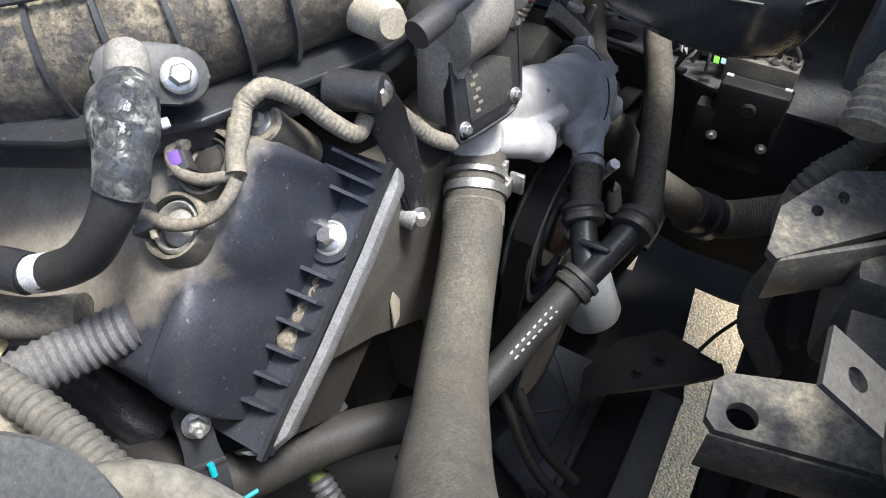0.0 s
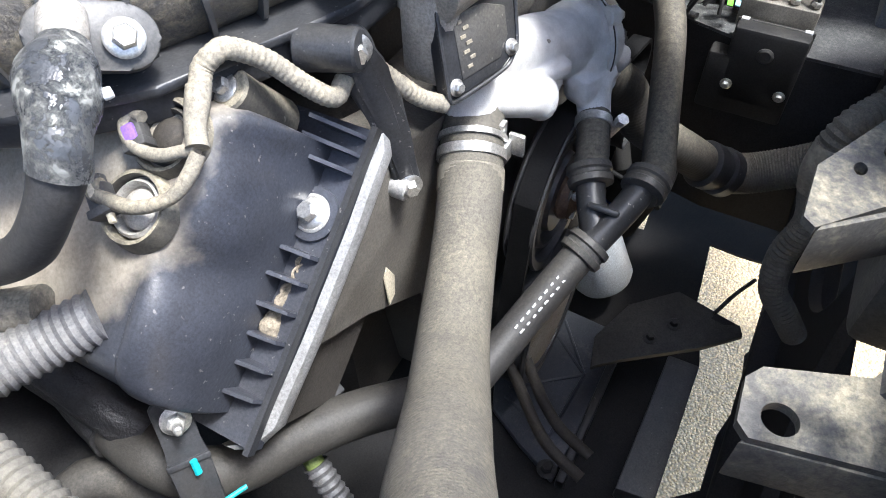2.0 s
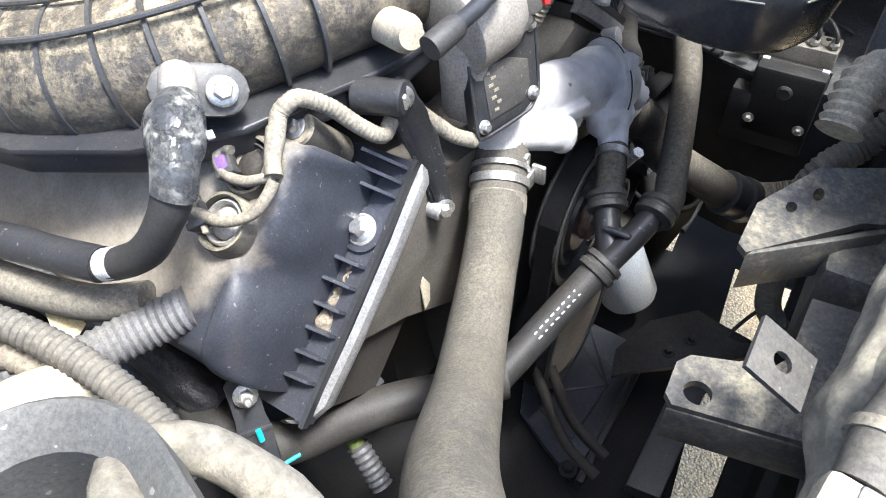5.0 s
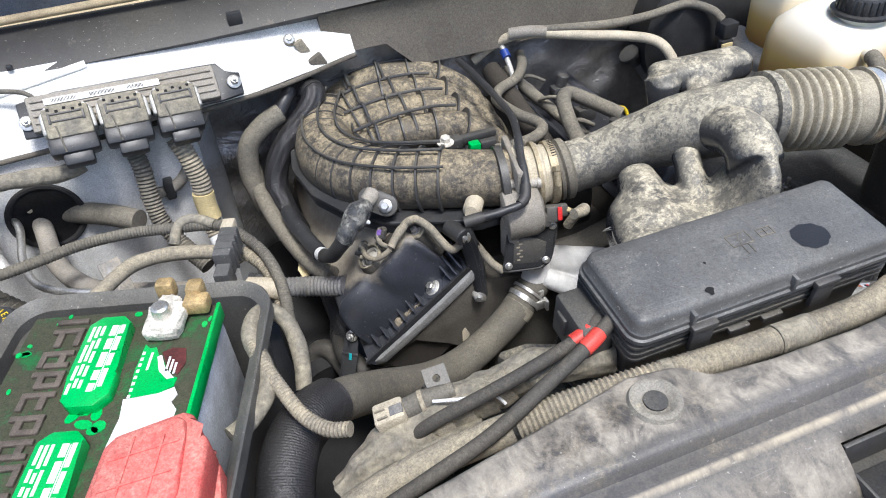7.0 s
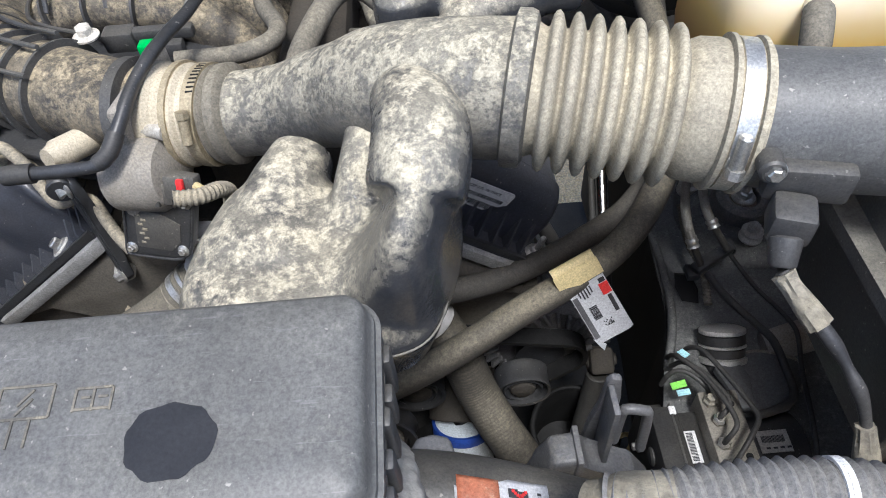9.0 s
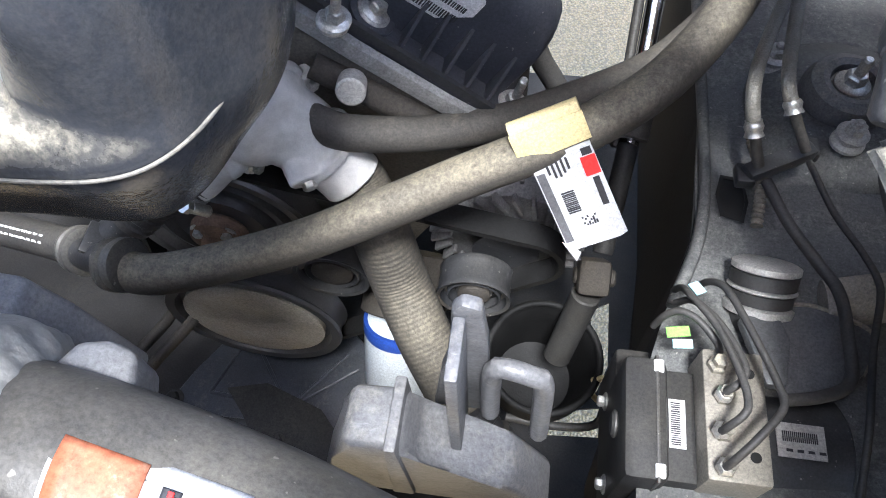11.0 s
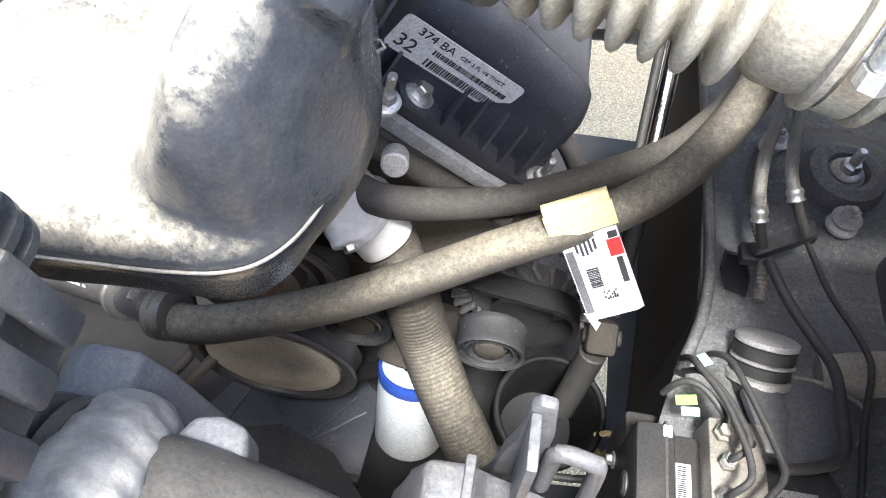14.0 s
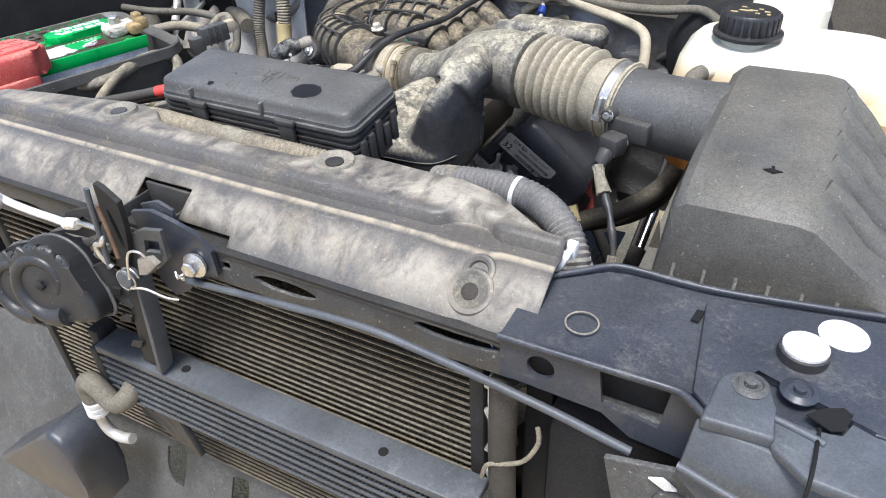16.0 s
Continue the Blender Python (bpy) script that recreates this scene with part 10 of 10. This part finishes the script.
rod = tube([(-0.800, 0.835, 1.105), (-0.70, 0.842, 1.112), (-0.56, 0.862, 1.125)], 0.0055, n=10, flat=0.4)
piece("hood_rod", rod, WHITE_PAINT, "white painted seam strip on the cowl ledge", "strip", kind="structure")
hose("ecu_loom", [(-0.470, 0.765, 1.030), (-0.462, 0.752, 1.005), (-0.456, 0.742, 0.965), (-0.458, 0.735, 0.920), (-0.455, 0.715, 0.875), (-0.44, 0.68, 0.84)], 0.0140, LOOM, "ribbed grey loom hanging from the engine computer", "wiring loom", n=20, ridge=0.0009, pitch=0.0055)
hose("loom_label", [(-0.4575, 0.739, 0.945), (-0.4585, 0.736, 0.925), (-0.4570, 0.730, 0.902)], 0.0160, YELLOW_PAPER, "torn cream paper wrapped round the loom", "label", n=20, lump=0.0012)
hose("loom_sticker", [(-0.4555, 0.716, 0.878), (-0.453, 0.708, 0.868)], 0.0150, LABEL, "white barcode sticker round the loom", "label", n=20)
hose("ecu_loom", [(-0.530, 0.768, 1.020), (-0.528, 0.758, 0.995), (-0.530, 0.748, 0.960), (-0.528, 0.735, 0.920), (-0.510, 0.712, 0.885), (-0.48, 0.67, 0.86)], 0.0125, LOOM_DARK, "ribbed grey loom bending below the engine computer", "wiring loom", n=20, ridge=0.0010, pitch=0.0055)
hose("ecu_loom", [(-0.600, 0.762, 1.025), (-0.625, 0.752, 1.022), (-0.66, 0.745, 1.030), (-0.72, 0.745, 1.035), (-0.79, 0.75, 1.035)], 0.0115, TAPE, "taped grey loom leading to the fender", "wiring loom", n=18, lump=0.002)
hose("ground_wire", [(-0.640, 0.790, 1.085), (-0.625, 0.790, 1.10), (-0.632, 0.805, 1.118), (-0.66, 0.82, 1.125), (-0.72, 0.83, 1.13)], 0.0032, LOOM_DARK, "thin black wire curling over the computer", "wire", n=10)
gs = thing("ground_strap", (-0.24, 0.86, 1.08), "dusty ground lug bolted to the white ledge", "ground lug")
part("lug", join(cyl((-0.268, 0.868, 1.092), (-0.268, 0.862, 1.099), 0.009), box(-0.250, 0.856, 1.080, 0.016, 0.010, 0.034, 0.003, Matrix.Rotation(radians(-25), 4, "Y"))), LOOM, gs)
part("tab", box(-0.232, 0.842, 1.058, 0.024, 0.012, 0.030, 0.003, Matrix.Rotation(radians(-25), 4, "Y")), FELT, gs)
bolt((-0.268, 0.862, 1.099), (0, -0.7, 0.7), 0.005, gs)

# heater pipes on the firewall
hose("heater_pipe", [(0.045, 0.875, 0.985), (0.080, 0.868, 1.010), (0.115, 0.845, 1.030), (0.160, 0.815, 1.035), (0.215, 0.780, 1.033), (0.270, 0.755, 1.030), (0.315, 0.725, 1.024), (0.330, 0.695, 1.005), (0.335, 0.66, 0.96)], 0.0085, TAN, "tan dusty heater hose across the firewall", n=18)
hose("heater_pipe", [(0.110, 0.850, 1.034), (0.190, 0.800, 1.044), (0.260, 0.775, 1.046), (0.330, 0.765, 1.050), (0.395, 0.760, 1.058), (0.430, 0.735, 1.050), (0.445, 0.72, 1.035)], 0.0075, RUBBER, "grey vacuum hose leading to the brake booster", n=18)
hose("steel_joint", [(0.105, 0.850, 1.032), (0.135, 0.832, 1.037), (0.160, 0.816, 1.037)], 0.0105, ALU_DUSTY, "metal joint of the heater hoses", "fitting", n=18)
vp = join(box(0.452, 0.712, 1.020, 0.030, 0.026, 0.028, 0.004), box(0.446, 0.702, 0.995, 0.024, 0.012, 0.022, 0.002))
piece("check_valve", vp, PLASTIC_CLEAN, "black vacuum check valve on the brake booster", "valve")
piece("valve_tag", box(0.443, 0.694, 0.993, 0.022, 0.003, 0.020, 0.001), YELLOW_PAPER, "pale yellow tag at the check valve", "tag")
hose("coolant_crossover", [(0.135, 0.870, 0.980), (0.115, 0.820, 0.985), (0.085, 0.780, 0.985), (0.040, 0.750, 0.988), (0.020, 0.715, 0.990), (0.028, 0.660, 0.992), (0.045, 0.622, 0.992), (0.040, 0.598, 0.992), (0.010, 0.585, 0.990), (-0.045, 0.580, 0.992)], 0.0088, RUBBER, "dusty grey coolant hose looping behind the throttle body", n=18)
hose("pcv_hose", [(0.066, 0.505, 0.990), (0.068, 0.530, 0.995)], 0.0135, LID, "ribbed black hose collar on the intake duct", "fitting", n=20, ridge=0.0008, pitch=0.006)
hose("pcv_hose", [(0.068, 0.528, 0.995), (0.075, 0.570, 1.000), (0.090, 0.620, 1.004), (0.105, 0.652, 1.005), (0.125, 0.665, 1.000), (0.150, 0.645, 0.990), (0.185, 0.610, 0.975)], 0.0115, RUBBER, "dusty grey breather hose behind the throttle body", n=20)
hose("fuel_line", [(0.085, 0.900, 0.985), (0.092, 0.860, 1.010), (0.095, 0.835, 0.990), (0.090, 0.80, 0.97), (0.07, 0.74, 0.95)], 0.0045, ALU, "thin steel fuel line at the firewall", "fuel line", n=12)
hose("fuel_connector", [(0.094, 0.850, 1.004), (0.0945, 0.838, 0.996)], 0.0078, BLUE_LABEL, "small blue fuel line connector", "connector", n=14)
dk = thing("oil_dipstick", (0.225, 0.65, 0.90), "yellow ring handle of the oil dipstick", "dipstick")
ringp = [Vector((0.2586, 0.7132, 0.8990)) + Vector((0.0125 * math.cos(a), 0.007 * math.sin(a), 0.015 * math.sin(a))) for a in [2 * math.pi * k / 20 for k in range(21)]]
part("ring", tube(ringp, 0.0032, n=10, step=0.003), YELLOW, dk)
part("stem", tube([(0.2586, 0.708, 0.886), (0.258, 0.714, 0.865), (0.256, 0.73, 0.82)], 0.0055, n=10), YELLOW, dk)
rodp = thing("booster_rod", (0.34, 0.82, 0.95), "dull steel rod with a ribbed black cap by the firewall", "rod")
part("rod", cyl((0.348, 0.825, 0.942), (0.46, 0.825, 0.802), 0.0085, n=20), ALT, rodp)
part("cap", lathe([(0.010, -0.014), (0.019, -0.012), (0.019, -0.006), (0.015, -0.004), (0.015, 0.002), (0.012, 0.006), (0.009, 0.02)], (0.345, 0.825, 0.946), (0.62, 0, -0.78), 28), PLASTIC, rodp)
inj = thing("fuel_injector_plug", (-0.07, 0.60, 0.97), "small green-locked sensor plug on the manifold", "plug")
part("body", join(box(-0.100, 0.612, 1.000, 0.030, 0.020, 0.020, 0.003), box(-0.060, 0.612, 1.003, 0.060, 0.012, 0.012, 0.003)), PLASTIC, inj)
part("green_lock", box(-0.071, 0.594, 0.997, 0.016, 0.014, 0.016, 0.002), GREEN, inj, "bright green lock tab")
part("clip", box(-0.050, 0.594, 0.997, 0.024, 0.012, 0.014, 0.002), PLASTIC, inj)
rail = thing("fuel_rail", (0.05, 0.70, 0.92), "dusty fuel rail and wiring between the banks", "fuel rail")
part("rail", tube([(0.048, 0.54, 0.945), (0.060, 0.68, 0.955), (0.075, 0.86, 0.965)], 0.018, n=18), ENGINE, rail)
part("valley", box(0.03, 0.70, 0.88, 0.14, 0.34, 0.08, 0.015), ENGINE, rail)
part("wiring_loom", tube([(0.10, 0.86, 0.96), (0.120, 0.76, 0.945), (0.140, 0.68, 0.93), (0.155, 0.60, 0.92), (0.16, 0.54, 0.90)], 0.010, n=14, lump=0.003), LOOM_DARK, rail)
for k in range(3):
    y = 0.60 + 0.085 * k
    cp = join(box(0.165, y, 0.945, 0.034, 0.022, 0.024, 0.004), cyl((0.165, y, 0.955), (0.170, y, 0.975), 0.010))
    piece("ignition_coil", cp, PLASTIC, "dusty black ignition coil on the driver bank", "ignition coil", "ignition coils")
for k in range(3):
    y = 0.63 + 0.085 * k
    hose("coil_wire", [(0.150, y, 0.955), (0.128, y + 0.01, 0.965), (0.110, y + 0.03, 0.955)], 0.0035, LOOM_DARK, "short taped coil wire", "wire", n=10, lump=0.001)

# brake booster and fluid bottles
bo = thing("brake_booster", (0.44, 0.80, 0.9), "large round black brake booster on the firewall", "brake booster")
part("drum", lathe([(0.115, -0.06), (0.125, -0.05), (0.125, 0.0), (0.129, 0.004), (0.129, 0.010), (0.120, 0.014), (0.100, 0.045), (0.060, 0.058), (0.05, 0.06), (0.002, 0.06)], (0.475, 0.800, 0.985), (0, -1, 0.05), 52), BLACK_STEEL, bo)
part("fluid_bottle", loft([[Vector((0.530 + x, 0.665 + y, z)) for x, y in rounded(w, d, 0.02, 5)] for w, d, z in ((0.090, 0.080, 1.000), (0.100, 0.090, 1.010), (0.104, 0.092, 1.075), (0.100, 0.088, 1.082), (0.100, 0.088, 1.115), (0.085, 0.075, 1.125))]), RESERVOIR, bo)
part("master_cylinder", join(cyl((0.500, 0.742, 0.98), (0.505, 0.60, 0.97), 0.026), box(0.51, 0.665, 0.99, 0.05, 0.06, 0.03, 0.008)), ALU, bo)
deg = thing("coolant_reservoir", (0.54, 0.52, 0.93), "yellowed translucent coolant reservoir with a black screw cap", "coolant reservoir")
body = [[Vector((0.548 + x, 0.524 + y, z)) for x, y in rounded(w, d, r, 6)] for w, d, r, z in ((0.210, 0.120, 0.03, 0.925), (0.255, 0.150, 0.035, 0.940), (0.270, 0.160, 0.035, 1.000), (0.270, 0.160, 0.035, 1.060), (0.262, 0.154, 0.04, 1.085), (0.235, 0.130, 0.05, 1.103), (0.18, 0.09, 0.04, 1.110))]
part("bottle", loft(body), RESERVOIR, deg)
part("side_chamber", loft([[Vector((0.700 + x, 0.50 + y, z)) for x, y in rounded(w, d, 0.03, 6)] for w, d, z in ((0.10, 0.14, 0.95), (0.13, 0.17, 0.97), (0.13, 0.17, 1.06), (0.09, 0.13, 1.085))]), RESERVOIR, deg)
part("neck", cyl((0.492, 0.500, 1.100), (0.492, 0.500, 1.120), 0.032, n=32), RESERVOIR, deg)
cap = part("screw_cap", lathe([(0.036, 0), (0.0415, 0.002), (0.0415, 0.006), (0.0345, 0.008), (0.0335, 0.028), (0.031, 0.031), (0.002, 0.031)], (0.492, 0.500, 1.114), (0, 0, 1), 48), PLASTIC_CLEAN, deg, "black ribbed screw cap with worn yellow print")
for k in range(24):
    a = 2 * math.pi * k / 24
    part("grip_rib", box(0.492 + 0.0340 * math.cos(a), 0.500 + 0.0340 * math.sin(a), 1.132, 0.004, 0.005, 0.020, 0.001, Matrix.Rotation(a, 4, "Z")), PLASTIC_CLEAN, cap)
rng = random.Random(31)
for k in range(8):
    part("worn_print", box(0.472 + 0.040 * rng.random(), 0.484 + 0.034 * rng.random(), 1.1455, 0.012 * rng.random() + 0.004, 0.003, 0.0006, 0), YELLOW_PAPER, cap)
part("nipple", cyl((0.462, 0.452, 1.080), (0.452, 0.425, 1.085), 0.0085), RESERVOIR, deg)
hose("overflow_hose", [(0.455, 0.432, 1.084), (0.449, 0.418, 1.083), (0.446, 0.404, 1.066), (0.448, 0.396, 1.035), (0.45, 0.39, 1.00)], 0.0105, RUBBER, "short grey hose at the coolant reservoir", n=18)

# ---- passenger side plumbing ----
hose("battery_harness", [(-0.78, 0.600, 0.985), (-0.713, 0.609, 0.982), (-0.660, 0.616, 0.984), (-0.612, 0.620, 0.988), (-0.555, 0.612, 0.992), (-0.506, 0.597, 0.994), (-0.442, 0.575, 0.994), (-0.415, 0.550, 0.985), (-0.394, 0.515, 0.970), (-0.386, 0.460, 0.960), (-0.390, 0.40, 0.95)], 0.0072, LOOM_DARK, "ribbed dark loom arching over the battery", "wiring loom", n=16, ridge=0.0006, pitch=0.004)
hose("battery_harness", [(-0.600, 0.505, 0.985), (-0.570, 0.530, 0.990), (-0.547, 0.550, 0.988), (-0.510, 0.556, 0.984), (-0.477, 0.550, 0.980), (-0.450, 0.535, 0.982)], 0.0092, LOOM, "taped thick loom behind the battery", "wiring loom", n=18, lump=0.0012)
hose("battery_harness", [(-0.445, 0.575, 0.998), (-0.470, 0.590, 1.004), (-0.490, 0.588, 1.000), (-0.500, 0.570, 0.985)], 0.0065, TAPE, "taped grey wire joining the plug", "wiring loom", n=14, lump=0.0015)
hose("battery_harness", [(-0.420, 0.540, 0.968), (-0.400, 0.515, 0.955), (-0.392, 0.480, 0.94), (-0.395, 0.44, 0.92)], 0.0085, LOOM, "ribbed loom bending down beside the tray", "wiring loom", n=16, ridge=0.0007, pitch=0.0045)
cn = thing("harness_plug", (-0.445, 0.50, 0.97), "black wiring plug hanging behind the battery", "plug")
part("body", join(oriented(0.022, 0.055, 0.032, (-0.436, 0.512, 0.998), (0.9, -0.3, 0)), oriented(0.018, 0.026, 0.030, (-0.447, 0.478, 0.985), (0.9, -0.3, 0))), LID, cn)
part("end", oriented(0.016, 0.02, 0.022, (-0.428, 0.548, 1.002), (0.9, -0.3, 0)), TAN, cn)
for k in range(3):
    part("rib", oriented(0.024, 0.003, 0.034, (-0.439 + 0.004 * k, 0.498 + 0.012 * k, 0.998), (0.9, -0.3, 0), bevel=0.0005), LID, cn)
hose("tan_plug", [(-0.385, 0.470, 0.945), (-0.405, 0.480, 0.950), (-0.425, 0.490, 0.950)], 0.013, TAN, "tan taped plug beside the battery tray", "plug", n=18, lump=0.001)
hose("heater_return", [(-0.700, 0.800, 0.935), (-0.660, 0.795, 0.935), (-0.600, 0.765, 0.932), (-0.555, 0.730, 0.930)], 0.0165, RUBBER, "thick tan-grey hose along the firewall", n=20)
hose("coolant_pipe", [(-0.695, 0.800, 0.945), (-0.690, 0.770, 0.930), (-0.675, 0.700, 0.915), (-0.640, 0.640, 0.910), (-0.590, 0.595, 0.915), (-0.520, 0.560, 0.92), (-0.47, 0.53, 0.92)], 0.0135, ALU_DUSTY, "dull aluminium pipe behind the battery", "pipe", n=20)
capb = thing("coolant_valve", (-0.70, 0.79, 0.95), "dirty knurled cap on the coolant pipe", "cap")
part("cap", lathe([(0.012, 0), (0.013, 0.002), (0.013, 0.016), (0.008, 0.018), (0.002, 0.018)], (-0.694, 0.792, 0.948), (-0.3, -0.1, 0.9), 16), TAN, capb)
hose("thin_pipe", [(-0.735, 0.800, 0.955), (-0.715, 0.760, 0.950), (-0.712, 0.700, 0.935), (-0.695, 0.650, 0.925), (-0.650, 0.612, 0.925), (-0.59, 0.585, 0.925)], 0.0055, STEEL, "thin bright bent pipe beside the fender", "pipe", n=14)
fit_ = thing("service_valve", (-0.74, 0.70, 0.97), "bright service valve with a black cap", "valve")
part("stem", cyl((-0.735, 0.690, 0.930), (-0.755, 0.735, 0.975), 0.009), ALU, fit_)
part("cap", cyl((-0.755, 0.735, 0.975), (-0.768, 0.762, 1.005), 0.013), PLASTIC_CLEAN, fit_)
part("ring", cyl((-0.742, 0.706, 0.947), (-0.746, 0.715, 0.956), 0.0115), STEEL, fit_)
hose("silver_tube", [(-0.560, 0.800, 0.930), (-0.510, 0.785, 0.935), (-0.475, 0.790, 0.955), (-0.440, 0.83, 1.000), (-0.40, 0.875, 1.04)], 0.0085, ALU_DUSTY, "dull metal tube rising to the firewall", "pipe", n=16)
hose("thin_bright_tube", [(-0.640, 0.83, 0.945), (-0.57, 0.815, 0.945), (-0.50, 0.80, 0.945)], 0.0045, STEEL, "thin bright tube on the firewall", "pipe", n=12)
piece("pipe_clip", box(-0.505, 0.788, 0.938, 0.014, 0.030, 0.030, 0.003), PLASTIC_CLEAN, "black plastic pipe clip", "clip")
piece("pipe_bracket", oriented(0.028, 0.050, 0.004, (-0.585, 0.590, 0.945), (0.9, 0.3, 0), 40, 0.001), SHROUD, "dusty steel strap over the pipes", "bracket")
hose("large_ribbed_duct", [(-0.79, 0.66, 0.93), (-0.74, 0.62, 0.91), (-0.69, 0.58, 0.88), (-0.66, 0.52, 0.85)], 0.026, LOOM_DARK, "large dark ribbed duct beside the fender", "duct", n=26, ridge=0.0022, pitch=0.009)
ws = thing("washer_bottle", (-0.70, 0.48, 0.92), "pale blue washer bottle neck with a black flip cap", "washer bottle")
part("neck", cyl((-0.705, 0.487, 0.90), (-0.705, 0.487, 0.990), 0.030, n=30), BLUE_CAP, ws)
part("band", cyl((-0.705, 0.487, 0.968), (-0.705, 0.487, 0.974), 0.0312, n=30), PLASTIC_CLEAN, ws)
wc = part("flip_cap", lathe([(0.032, 0), (0.034, 0.002), (0.034, 0.012), (0.030, 0.016), (0.002, 0.017)], (-0.705, 0.487, 0.990), (0, 0, 1), 36), PLASTIC_CLEAN, ws)
for k, ch in enumerate("WASHER"):
    curve = bpy.data.curves.new("lettering", "FONT")
    curve.body, curve.size, curve.extrude, curve.align_x = ch, 0.0105, 0.0003, "CENTER"
    ob = new("lettering", curve)
    mesh = bpy.data.meshes.new_from_object(ob)
    bpy.data.objects.remove(ob)
    b = bmesh.new()
    b.from_mesh(mesh)
    a = radians(130 - 26 * k)
    b.transform(Matrix.Translation((-0.705 + 0.018 * math.cos(a), 0.487 + 0.018 * math.sin(a), 1.0072)) @ Matrix.Rotation(a - math.pi / 2, 4, "Z"))
    part("lettering", b, YELLOW, wc)
lug2 = sheet([(-0.700, 0.455), (-0.672, 0.500), (-0.640, 0.505), (-0.625, 0.478), (-0.632, 0.44), (-0.66, 0.42)], [oval(-0.653, 0.482, 0.006, 0.005, 14)], 0.006, Matrix.Translation((0, 0, 1.000)))
piece("tray_lug", lug2, PLASTIC, "black plastic lug of the battery tray", "lug")
scrap = prism([(0, 0), (0.012, 0.004), (0.016, 0.030), (0.004, 0.036), (-0.004, 0.016)], 0.001)
scrap.transform(Matrix.Translation((-0.352, 0.600, 0.842)) @ Matrix.Rotation(radians(35), 4, "X"))
piece("paper_scrap", scrap, YELLOW_PAPER, "torn paper scrap behind the engine", "scrap")
piece("inner_frame_rail", box(-0.60, 0.5, 0.52, 0.10, 0.9, 0.12, 0.01), DARK, "dark frame rail below the battery", "frame rail", kind="structure")
piece("exhaust_shield", tube([(-0.35, 0.56, 0.64), (-0.36, 0.70, 0.66), (-0.36, 0.86, 0.68)], 0.05, n=20), DARK, "dirty exhaust heat shield beside the engine", "heat shield")
piece("transmission_bell", lathe([(0.16, 0), (0.18, 0.02), (0.15, 0.10), (0.12, 0.12)], (0, 0.86, 0.62), (0, 1, 0), 40), ENGINE, "dark bell housing behind the engine", "transmission")
